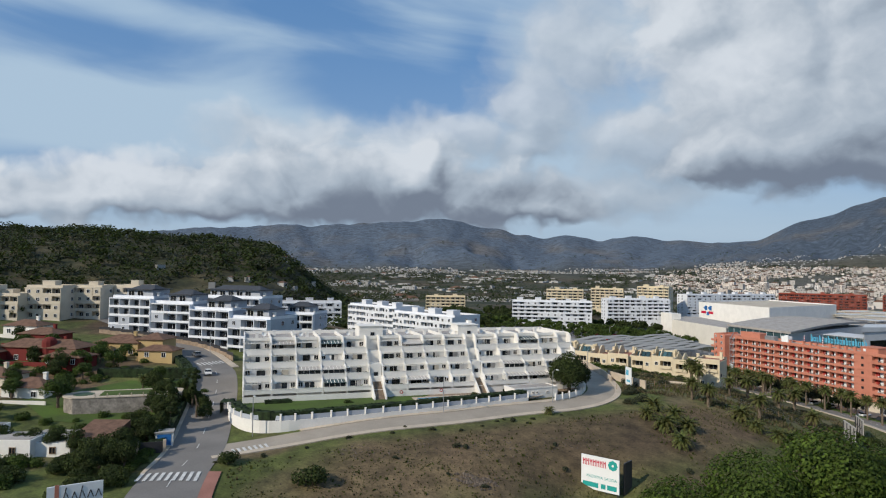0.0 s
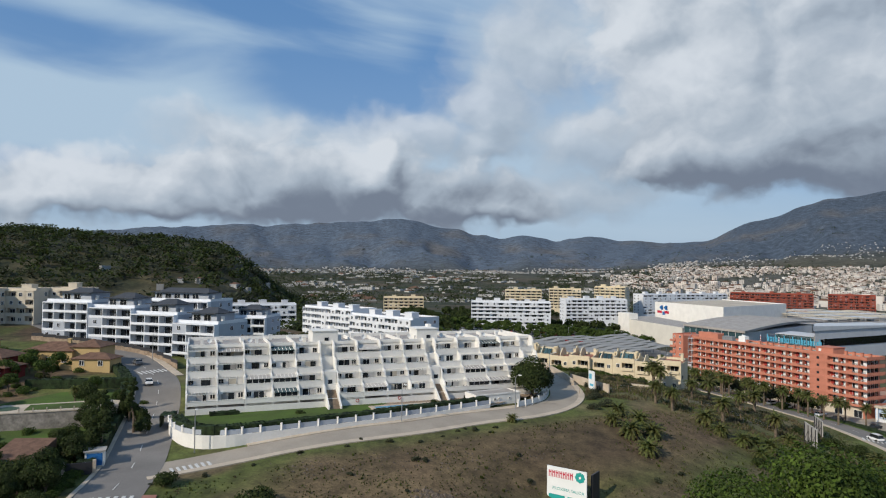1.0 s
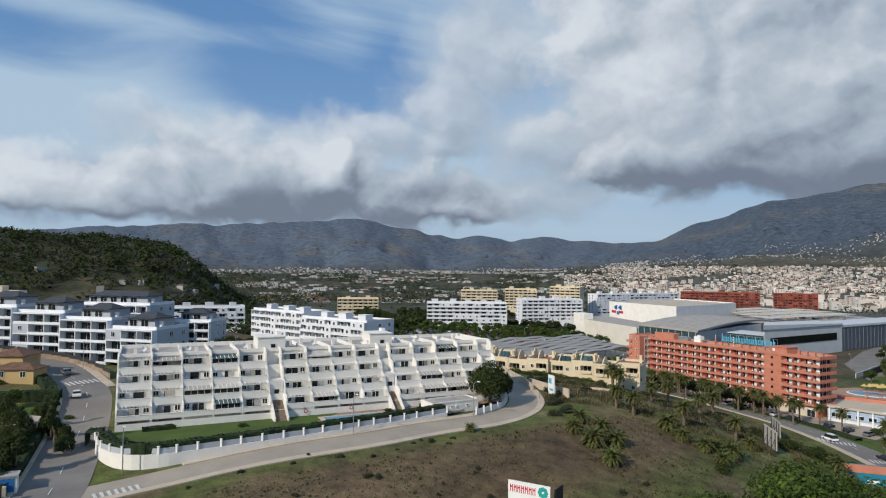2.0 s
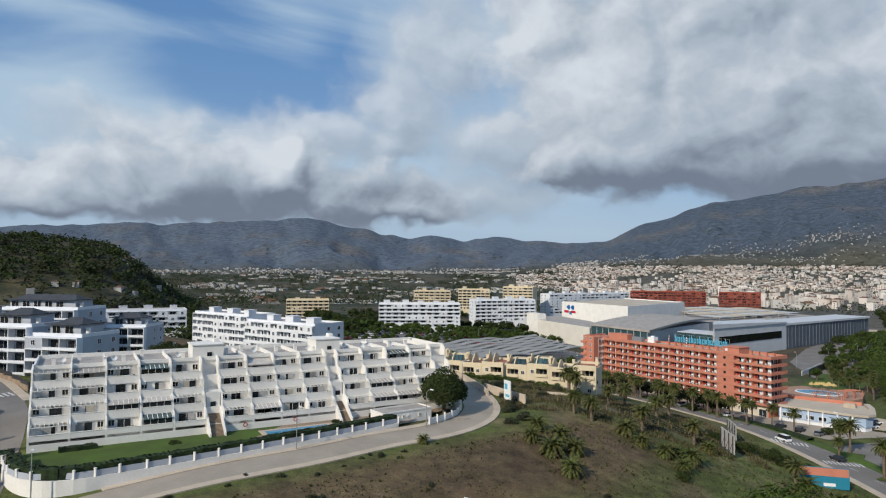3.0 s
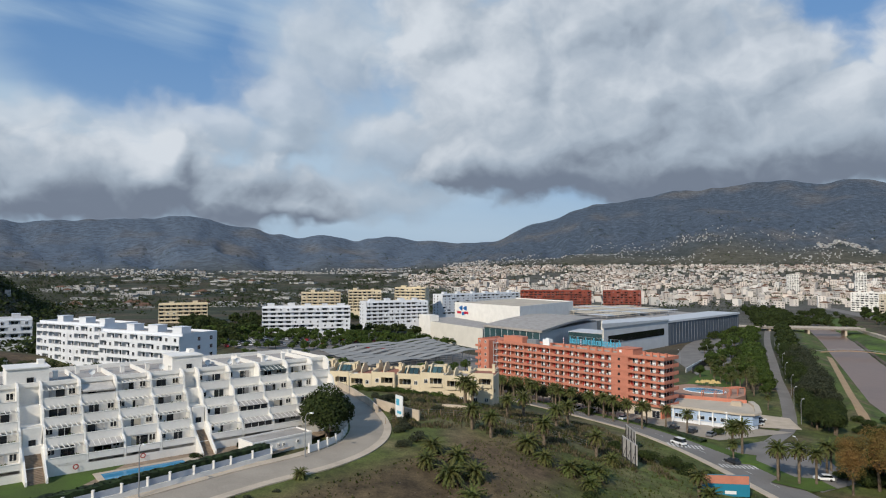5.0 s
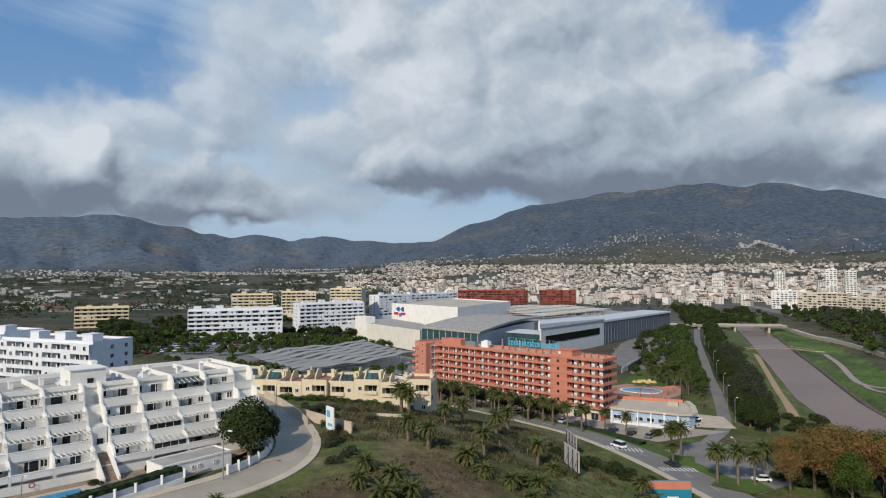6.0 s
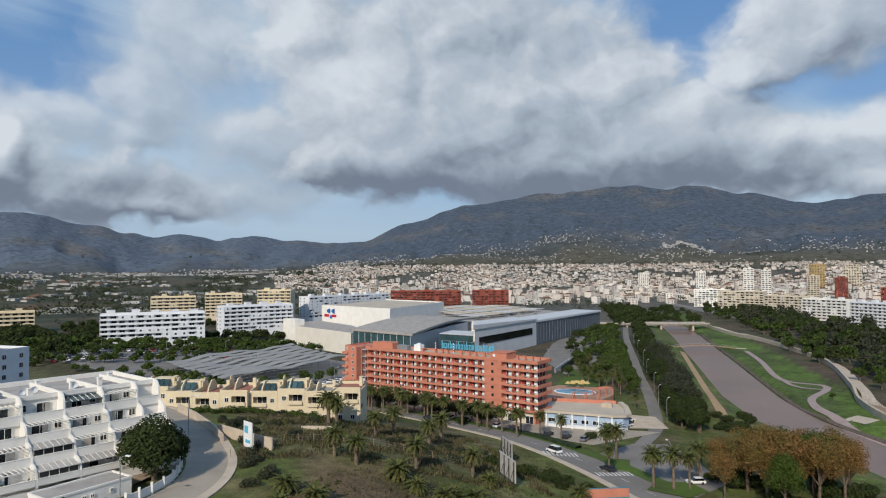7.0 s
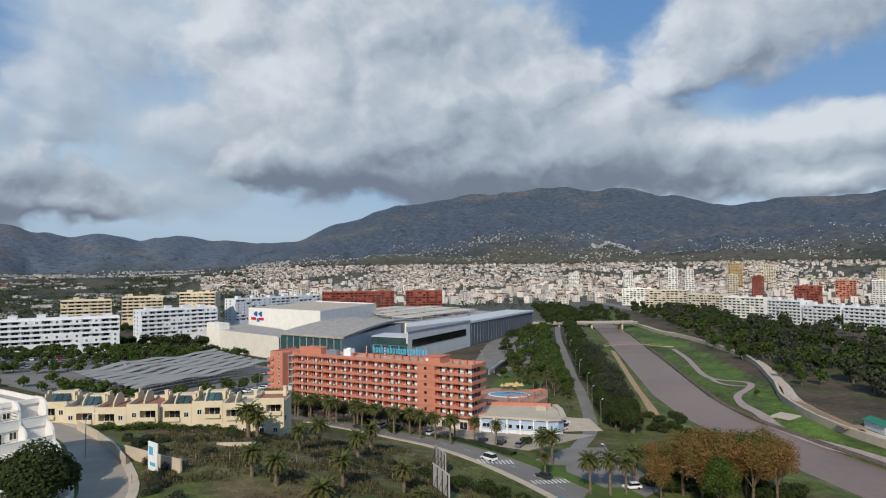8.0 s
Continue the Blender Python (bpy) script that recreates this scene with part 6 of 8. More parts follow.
def shrub(name, label, seed, size, mat, leaves=220, leaf=0.3, group=""):
    dice = random.Random(seed)
    t = thing(name, Matrix.Identity(4), label, "shrub", group)
    lobes = [(dice.uniform(-0.5, 0.5) * size, dice.uniform(-0.5, 0.5) * size, size * dice.uniform(0.25, 0.6), size * dice.uniform(0.35, 0.6)) for _ in range(6)]
    stem = Shape()
    for lx, ly, lz, lr in lobes[:4]:
        stem.tube((0, 0, -0.3), (lx * 0.7, ly * 0.7, lz), 0.07, 0.03, 5)
    part("stem", stem, BARK, t)
    part("foliage", crown_shape(dice, lobes, leaves, leaf), mat, t)
    return t


PLACED = set()


def grove(name, label, proto, spots):
    """Many trees too far off to pick apart, as one mesh."""
    parts = [(np.array(o.v), o.f, i) for i, o in enumerate(proto[0])]
    s = Shape()
    for x, y, k in spots:
        c = random.Random(int(x * 31 + y * 17)).uniform(0, 6.28)
        rot = np.array([[math.cos(c), -math.sin(c), 0], [math.sin(c), math.cos(c), 0], [0, 0, 1]]) * k
        for co, fa, i in parts:
            s.add([tuple(q) for q in (co @ rot.T + (x, y, ground(x, y) - 0.1))], fa, i)
    ob = new(name, s.mesh(name, BARK, proto[1]))
    return tagged(ob, label, "trees", "", "stuff")


def plant(proto, spots):
    """Sets copies of a prototype on the ground: (x, y), (x, y, scale) or (x, y, scale, lift); the prototype takes the first spot."""
    for i, spot in enumerate(spots):
        x, y = spot[0], spot[1]
        k = spot[2] if len(spot) > 2 else 1.0
        dice = random.Random(int(x * 31 + y * 17))
        m = on_ground(x, y, dice.uniform(0, 360), (spot[3] if len(spot) > 3 else -0.1), k)
        if proto.name not in PLACED:
            PLACED.add(proto.name)
            proto.matrix_basis = m
        else:
            made = copy_thing(proto, Matrix.Identity(4))
            made.matrix_basis = m


def belt(line, lo, hi, gap, a, b, seed, size=(0.8, 1.25)):
    """Loose spots along a line, between lo and hi metres to its right, from a to b of its length."""
    dice = random.Random(seed)
    pts = curve_points(line, 2.0)
    out = []
    k = int(a * len(pts))
    while k < b * len(pts) - 1:
        d = (pts[k + 1] - pts[k])
        d = Vector((d.x, d.y)).normalized()
        o = dice.uniform(lo, hi)
        out.append((pts[k].x + d.y * o, pts[k].y - d.x * o, dice.uniform(*size)))
        k += max(1, int(gap / 2.0 * dice.uniform(0.5, 1.5)))
    return out


def spread(seed, count, x0, x1, y0, y1, size=(0.8, 1.2), keep=None):
    dice = random.Random(seed)
    out = []
    while len(out) < count:
        x, y = dice.uniform(x0, x1), dice.uniform(y0, y1)
        if keep is None or keep(x, y):
            out.append((x, y, dice.uniform(*size)))
    return out


OAK = tree("broadleaf_tree", "dark green broadleaf tree with a dense crown", 1, 7.5, 4.2, LEAF_DARK, 2600, 0.24, group="dark green trees")
ASH = tree("broadleaf_tree", "grey green tree with a loose crown", 2, 9.0, 4.4, LEAF_GREY, 2400, 0.24, group="grey green trees")
LIME = tree("broadleaf_tree", "mid green tree with a round crown", 3, 6.0, 3.4, LEAF, 2200, 0.21, group="mid green trees")
SMALL = tree("small_tree", "small round clipped car park tree", 4, 4.2, 2.6, LEAF, 700, 0.3, 0.14, group="car park trees")
RUST = tree("plane_tree", "tall tree with thin rust brown autumn leaves", 5, 13.0, 4.4, LEAF_RUST, 5200, 0.17, 0.30, group="autumn trees", squash=1.35)
FRESH = tree("plane_tree", "tall tree with yellowish green leaves", 6, 13.0, 4.6, LEAF_BRIGHT, 6000, 0.18, 0.30, group="autumn trees", squash=1.3)
GUM = tree("tall_tree", "tall bright green tree with heavy foliage", 7, 30.0, 10.0, LEAF_BRIGHT, 34000, 0.19, 0.6, group="tall bright green trees")
PINE = tree("stone_pine", "dense dark stone pine with a rounded crown", 8, 9.4, 6.6, LEAF_DARK, 9000, 0.30, 0.4, "umbrella", squash=1.05)
SPRUCE = tree("conifer", "tall layered dark conifer", 9, 11.0, 3.4, LEAF_DARK, 3000, 0.22, 0.25, "cone", group="conifers")
DATE = palm("date_palm", "date palm with wide crown and dry hanging fronds", 1, 4.4, 2.9, 44, 22, 0.34, "date palms on the slope")
SQUAT = palm("date_palm", "low date palm with sprawling fronds", 2, 1.5, 3.1, 48, 22, 0.45, "low date palms")
FAN = palm("fan_palm", "tall fan palm by the street", 3, 6.6, 2.9, 40, 14, 0.27, "street palms")
BUSH = shrub("shrub", "dark rounded shrub in the grass", 1, 2.4, LEAF_DARK, 1500, 0.17, group="dark shrubs")
SCRUB = shrub("shrub", "grey green scrubby bush", 2, 1.7, LEAF_GREY, 900, 0.14, group="scrub bushes")
FLOWER = shrub("shrub", "mid green garden shrub", 3, 1.8, LEAF, 900, 0.15, group="garden shrubs")

FAR_OAK = tree_shapes(1, 7.5, 4.2, 330, 0.72), LEAF_DARK
FAR_ASH = tree_shapes(2, 9.0, 4.4, 330, 0.72), LEAF_GREY
FAR_LIME = tree_shapes(3, 6.0, 3.4, 280, 0.6), LEAF
FAR_SMALL = tree_shapes(4, 4.2, 2.6, 240, 0.5, 0.14), LEAF
FAR_SPRUCE = tree_shapes(9, 11.0, 3.4, 320, 0.6, 0.25, "cone"), LEAF_DARK

plant(GUM, [(25, 47, 1.08), (16.5, 43, 0.98), (33, 52, 1.0), (9.5, 40.5, 0.86), (24, 37, 0.95), (17, 34, 0.85)])
plant(PINE, [(-11.2, 142.5, 1.0)])
plant(DATE, [(19.7, 152.5), (23.3, 148.8), (35.9, 152.4, 1.1), (48.8, 155.1, 1.05), (22.5, 188.0, 1.35), (24.3, 186.5, 1.15), (66.4, 141.3, 1.0), (45, 176, 1.1), (38, 184, 1.2), (52, 190, 1.2), (32, 176, 1.0)])
plant(SQUAT, [(30.5, 144.8, 1.2), (9.5, 133.2), (13.9, 128.9, 1.1), (16.4, 123.8), (11.7, 120.7, 1.15), (8.0, 126.5, 0.9), (14.5, 113.5, 1.0), (33, 139.8, 0.9), (37.3, 136.8), (43.2, 137.6, 1.15), (39.5, 130.5, 0.9), (40, 139.5, 0.9),
              (51, 151, 0.9), (67.5, 138.5, 1.05), (-13.5, 118.5, 0.55), (72, 133, 0.9)])
plant(FAN, [(71.2, 229.4, 0.9), (76, 225, 0.9), (80.5, 221.4, 0.9), (85.6, 215.4, 0.9), (89.7, 210, 0.95), (93.6, 203.4, 0.95), (97.7, 184.5, 1.1), (98.6, 181, 1.2), (97, 183, 1.0), (91.1, 172.1, 0.8), (94.6, 158.3, 1.2), (98.5, 156.1, 1.25),
            (102.3, 155.3, 1.1), (96.4, 160.8, 1.0), (109, 161, 1.1), (113, 165, 1.0), (66, 234, 0.9), (61, 241, 0.95), (56, 247, 0.9), (51, 254, 1.0), (46, 261, 0.9), (41, 268, 0.95), (36, 262, 1.0), (44, 248, 1.0), (52, 238, 1.0), (60, 228, 1.0),
            (150, 262, 0.9), (154, 270, 0.9), (158, 277, 0.9), (163, 286, 0.9), (152, 280, 0.9), (146, 272, 0.9), (168, 294, 0.9), (140, 236, 0.7)])
plant(RUST, [(112, 157.5, 0.85), (114, 150, 1.1), (118, 147, 1.2), (117, 141, 1.2), (122, 138, 1.15), (131, 151, 1.0), (135, 147, 1.05), (139, 152, 0.85), (128, 137, 1.1), (112, 142, 1.1), (121.5, 152, 0.95), (134, 141, 1.0), (106, 148, 0.8)])
plant(FRESH, [(123.5, 149.5, 1.1), (126, 143, 1.15), (119, 157, 0.7), (130, 144, 1.0), (117.5, 153, 0.75), (111, 136, 1.0)])
plant(OAK, belt(RIVER_ROAD, 5, 8, 6, 0.14, 0.6, 11, (0.7, 1.0)) + belt(RIVER_ROAD, 8, 15, 8, 0.2, 0.6, 12, (0.9, 1.3)) + belt([(42, 276), (60, 252), (80, 224)], -2, 2, 4.4, 0, 1, 301, (0.55, 0.8)))
plant(ASH, belt(RIVER_ROAD, 10, 15, 5.5, 0.2, 0.5, 13, (0.95, 1.3)) + belt([(40, 270), (58, 246), (76, 222)], 0, 3, 12, 0, 1, 302, (0.6, 0.8)))
plant(LIME, belt(RIVER_ROAD, 6, 12, 14, 0.14, 0.6, 131, (0.8, 1.1)) + belt(RIVER_ROAD, -8, -5, 7, 0.24, 0.6, 132, (0.8, 1.2)) + belt(RIVER_ROAD, -34, -9, 6, 0.3, 0.5, 134, (0.7, 1.1)))
plant(FAN, belt(RIVER_ROAD, -30, -8, 3.6, 0.27, 0.46, 133, (0.6, 0.9)) + belt([(38, 262), (56, 240), (72, 220), (84, 208)], -2, 3, 5, 0, 1, 303, (0.8, 1.1)))
grove("river_trees", "dense dark trees along the river street", FAR_OAK, belt(RIVER_ROAD, 7, 15, 5, 0.6, 0.98, 111) + belt(RIVER, -60, -30, 5, 0.62, 0.98, 21, (0.9, 1.4)) + belt(RIVER, 70, 120, 6, 0.72, 0.98, 22, (0.9, 1.4)) + belt(RIVER, -40, 34, 3.4, 0.69, 0.98, 221, (0.8, 1.3)))
grove("park_trees", "mid green trees around the hotel gardens", FAR_LIME, belt(RIVER_ROAD, -14, -7, 6, 0.36, 0.95, 14) + belt(RIVER_ROAD, -30, -10, 7, 0.42, 0.9, 15))
grove("park_trees", "dark trees between hotel gardens and mall", FAR_OAK, belt(RIVER_ROAD, -38, -12, 8, 0.40, 0.9, 16, (0.6, 0.9)))
plant(LIME, belt(RIVER, 48, 80, 14, 0.22, 0.5, 20, (0.9, 1.5)) + [(228, 232, 0.5)])
grove("east_bank_trees", "broad belt of dark trees beyond the promenade", FAR_OAK, belt(RIVER, 52, 130, 8.0, 0.3, 0.85, 17, (0.7, 1.5)) + belt(RIVER, 80, 190, 7.0, 0.1, 0.75, 18, (0.7, 1.6)))
grove("east_bank_trees", "mid green trees beyond the promenade", FAR_LIME, belt(RIVER, 50, 100, 9, 0.25, 0.85, 193, (1.0, 1.7)) + belt(RIVER, 90, 190, 8, 0.05, 0.75, 194, (1.0, 1.7)))
grove("east_bank_trees", "grey green trees beyond the promenade", FAR_ASH, belt(RIVER, 60, 180, 6.5, 0.2, 0.85, 19, (0.9, 1.6)))
# car park and the belt of trees behind it
grove("car_park_trees", "small round trees in rows around the car park", FAR_SMALL, belt([(-100, 398), (-40, 418), (20, 438), (48, 458)], -6, 6, 4, 0, 1, 23) + belt([(-96, 384), (-40, 396), (10, 412), (44, 430)], -3, 3, 7, 0, 1, 24)
      + belt([(-70, 352), (-20, 330), (0, 312)], -4, 6, 7, 0, 1, 26) + belt([(-110, 372), (-60, 372), (-24, 380)], -3, 5, 7, 0, 1, 261) + belt([(84, 378), (130, 400)], -3, 3, 8, 0, 1, 262) + belt([(-40, 352), (-18, 318), (-12, 308)], -4, 4, 8, 0, 1, 263, (0.9, 1.2)))
plant(SMALL, belt([(8, 306), (36, 330), (62, 358)], -2, 3, 11, 0, 1, 25, (1.0, 1.5)))
grove("street_trees", "green trees along the street behind the car park", FAR_LIME, belt([(-120, 410), (-40, 430), (30, 452)], -8, 8, 3.2, 0, 1, 27, (0.7, 1.3)))
grove("pine_grove", "dark grove beside the white flats", FAR_OAK, spread(28, 90, -150, -82, 380, 540, (0.8, 1.2)) + belt([(-60, 470), (20, 500), (70, 530)], -6, 6, 6, 0, 1, 29) + spread(281, 60, -120, 60, 540, 620, (0.7, 1.0)))
grove("pine_grove", "dark conifers beside the white flats", FAR_SPRUCE, spread(31, 16, -150, -90, 360, 470, (0.6, 0.9)))
# gardens on the left hillside
plant(SPRUCE, [(-84.4, 79.2, 1.05), (-88, 84, 0.95), (-86, 90, 1.0), (-91, 95, 0.8), (-96, 100, 0.7)])
plant(LIME, [(-116.8, 83.3, 1.1), (-110.9, 108.1, 0.7), (-100, 103, 0.6), (-124, 92, 0.8), (-131, 84, 0.8), (-138, 90, 0.7), (-128, 76, 0.7)])
plant(OAK, belt(HILL_ROAD[3:7], -14, -8.5, 3.2, 0, 1, 32, (0.55, 0.8)) + spread(320, 16, -190, -130, 84, 128, (0.5, 0.8)) + belt([(-78, 58), (-90, 62), (-100, 60), (-110, 56)], -4, 3, 4, 0, 1, 33, (0.5, 0.8)) + [(-200, 176, 0.9), (-207, 166, 0.9), (-215, 156, 0.8), (-188, 186, 0.8), (-222, 148, 0.9), (-180, 180, 0.7), (-176, 172, 0.6), (-168, 168, 0.6)])
plant(FAN, [(-107.6, 98.5, 0.6), (-121, 70, 0.6), (-125, 63, 0.7), (-104, 92, 0.4)])
plant(BUSH, [(-62.5, 66.6, 1.0), (-45, 64, 1.35), (-75, 55, 1.0), (-79, 61, 1.1), (-72.5, 52, 1.0), (-87, 57, 1.0), (-84, 70, 1.0), (-88, 72, 0.9), (65, 165, 1.2), (69, 161, 1.3), (72, 158, 1.2), (75, 155, 1.0), (61, 167, 1.0), (59, 170, 0.9), (78, 150, 0.9), (38.5, 126, 0.8),
              (103, 203, 1.0), (70, 226, 1.1), (62, 237, 1.1), (48, 255, 1.1), (-33, 128.6, 0.6), (-59, 109.5, 0.6)])
plant(LIME, spread(403, 16, -190, -128, 100, 122, (0.5, 0.9)) + spread(404, 10, -126, -84, 60, 72, (0.4, 0.8)))
plant(OAK, spread(310, 22, 138, 162, 196, 236, (0.8, 1.15), lambda x, y: 5.5 < along_line(RIVER_ROAD, x, y)[0] < 15))
plant(ASH, spread(311, 10, 146, 172, 214, 256, (1.0, 1.4), lambda x, y: 7 < along_line(RIVER_ROAD, x, y)[0] < 15))
plant(BUSH, spread(312, 26, 106, 142, 134, 160, (0.9, 1.5)) + spread(313, 14, 146, 168, 186, 216, (0.8, 1.3), lambda x, y: along_line(RIVER, x, y)[0] < -18))
plant(OAK, spread(314, 26, -112, -58, 186, 226, (0.6, 0.95)) + spread(315, 12, -150, -112, 214, 240, (0.6, 0.9)))
plant(BUSH, spread(405, 26, -126, -74, 42, 58, (0.8, 1.3)) + spread(406, 14, -186, -130, 92, 116, (0.7, 1.1)))
plant(SCRUB, belt(FRONT_ROAD[6:11], 6.5, 12, 3, 0, 1, 34, (0.6, 1.3)) + spread(35, 40, 4, 60, 164, 200, (0.5, 1.1)) + spread(36, 20, -40, 20, 70, 110, (0.3, 0.6)) + belt(FRONT_ROAD[:6], 6.0, 8.5, 8, 0, 1, 37, (0.25, 0.5)))
plant(FLOWER, belt([(-9, 203), (10, 202), (30, 192)], 2, 6, 3, 0, 0.85, 38, (0.7, 1.2)) + belt(HILL_ROAD[3:7], -8.5, -7.3, 2, 0, 1, 39, (0.7, 1.0)) + spread(40, 26, -150, -95, 70, 110, (0.5, 1.0)) + spread(401, 46, -185, -122, 96, 128, (0.6, 1.3)) + spread(402, 24, -130, -84, 44, 56, (0.8, 1.6)))


def tufts():
    """Rough grass, weeds and loose stones over the slope."""
    dice = random.Random(77)
    grass, stones = Shape(), Shape()
    made = 0
    while made < 15000:
        x, y = dice.uniform(-62, 92), dice.uniform(40, 205)
        front = (x + 64) * 0.69 - (y - 76) * 0.72
        if front < 8.5 or noise.noise((x / 9, y / 9, 2)) + noise.noise((x / 30, y / 30, 6)) < dice.uniform(-0.5, 0.45):
            continue
        if abs(along_line(HOTEL_ROAD, x, y)[0]) < 9 or abs(along_line(FRONT_ROAD, x, y)[0]) < 6 or abs(along_line(HILL_ROAD, x, y)[0]) < 8:
            continue
        made += 1
        z, big = ground(x, y), dice.uniform(0.12, 0.32) * (2.0 if dice.random() < 0.05 else 1)
        for k in range(4):
            c = dice.uniform(0, 6.283)
            ux, uy = math.cos(c) * big * 0.45, math.sin(c) * big * 0.45
            lx, ly = dice.uniform(-0.6, 0.6) * big, dice.uniform(-0.6, 0.6) * big
            grass.add([(x - ux, y - uy, z - 0.05), (x + ux, y + uy, z - 0.05), (x + lx, y + ly, z + big)], [(0, 1, 2)], made % 3)
    made = 0
    while made < 7000:                                       # tall dry stalks on the open plot
        x, y = dice.uniform(2, 66), dice.uniform(150, 200)
        if noise.noise((x / 7, y / 7, 12)) < dice.uniform(-0.35, 0.3) or abs(along_line(HOTEL_ROAD, x, y)[0]) < 9:
            continue
        made += 1
        z, big = ground(x, y), dice.uniform(0.3, 0.85)
        for k in range(4):
            c, lx, ly = dice.uniform(0, 6.283), dice.uniform(-0.5, 0.5) * big, dice.uniform(-0.5, 0.5) * big
            ux, uy = math.cos(c) * big * 0.22, math.sin(c) * big * 0.22
            grass.add([(x + lx - ux, y + ly - uy, z - 0.05), (x + lx + ux, y + ly + uy, z - 0.05), (x + lx * 1.6, y + ly * 1.6, z + big)], [(0, 1, 2)], 2 if made % 4 else 0)
    tagged(new("grass", grass.mesh("grass", WEED, WEED, DRY_GRASS)), "rough tufts of grass and weeds on the slope", "grass", "", "stuff")
    for i in range(620):
        if i < 170:
            x, y, e = dice.gauss(-21.0, 2.0), dice.gauss(78.4, 1.2), dice.uniform(0.15, 0.5)
        elif i < 420:
            k = dice.random()
            x, y, e = -46 + 42 * k + dice.gauss(0, 2.5), 77 + 28 * k + dice.gauss(0, 2.2), dice.uniform(0.08, 0.3)
        else:
            x, y, e = dice.uniform(-50, 40), dice.uniform(62, 130), dice.uniform(0.06, 0.2)
            if (x + 64) * 0.69 - (y - 76) * 0.72 < 9:
                continue
        z = ground(x, y)
        v = [(x + e * dice.uniform(0.7, 1.2), y, z), (x, y + e * dice.uniform(0.7, 1.2), z), (x - e * dice.uniform(0.7, 1.2), y, z), (x, y - e * dice.uniform(0.7, 1.2), z), (x, y, z + e * dice.uniform(0.6, 1.0)), (x, y, z - e)]
        stones.add(v, [(0, 1, 4), (1, 2, 4), (2, 3, 4), (3, 0, 4), (1, 0, 5), (2, 1, 5), (3, 2, 5), (0, 3, 5)])
    tagged(new("stones", stones.mesh("stones", STONES)), "loose pale stones and rubble on the earth bank", "stones", "", "stuff")


WEED = material("weed_leaves", (0.105, 0.125, 0.03), 0.9, 0.25, 0.3, 2.0, 0.0, 0.0, (0.075, 0.09, 0.022), 0.5)
DRY_GRASS = material("dry_grass_leaves", (0.20, 0.165, 0.095), 0.95, 0.25, 0.3, 2.0, 0.0, 0.0, None, 0.5)
STONES = material("loose_stone", (0.15, 0.12, 0.095), 0.95, 0.25, 0.6, 4.0, 0.2, 0.0, None, 0.4)
tufts()

# ---- river, park and bridges ----
piece("water", ribbon(RIVER[:10], -11.8, 11.6, 0, 6.0, 3, 0, -3.3), RIVER_WATER, "muddy brown river between grassy banks", "river")
piece("path", ribbon([(156, 207), (171, 229), (213, 294), (275, 390)], -1.6, 1.6, 0.10), DRY_PATH, "sandy path along the river bank", "path")
piece("path", ribbon([(178, 108), (184, 135), (187.5, 152), (190, 166), (192, 180), (195, 192), (204.6, 210.3), (212, 225), (223, 237), (243, 249), (251, 259), (246.4, 277.5), (283.5, 330.7), (310, 372)], -1.5, 1.5, 0.12), PINK_PATH, "pinkish paved path winding through the park", "path")
piece("path", ribbon([(247, 277), (240, 266), (238, 257), (243, 250)], -1.1, 1.1, 0.15), PINK_PATH, "pinkish oval side path", "path")
piece("playground", patch([(203, 196), (213, 199), (212, 207), (202, 204)], 0.14), PAVING, "small playground surface in the park", "playground")
EMBANKMENT = [(188, 105), (198, 158), (209, 189), (228, 219), (253, 246), (303, 306), (343, 382), (382, 480), (436, 590)]
piece("embankment_wall", ribbon(EMBANKMENT, -0.5, 0.5, 2.6, 4.0, 2, 4.5), PAVING, "sandy concrete river wall", "wall")
piece("promenade", ribbon(EMBANKMENT, 2.0, 6.0, 0.3, 4.0, 3, 1.0), PAVING, "pale promenade above the river park", "pavement")
piece("bank_stones", ribbon(RIVER[1:9], 11.4, 12.7, 0.35, 2.0, 3, 0.6), STONES, "rough stones along the waterline", "bank")
piece("road", ribbon([(430, 330), (455, 470), (520, 640), (610, 860)], -9, 9, 0.3, 8), ASPHALT, "dual carriageway in front of the town", "road")


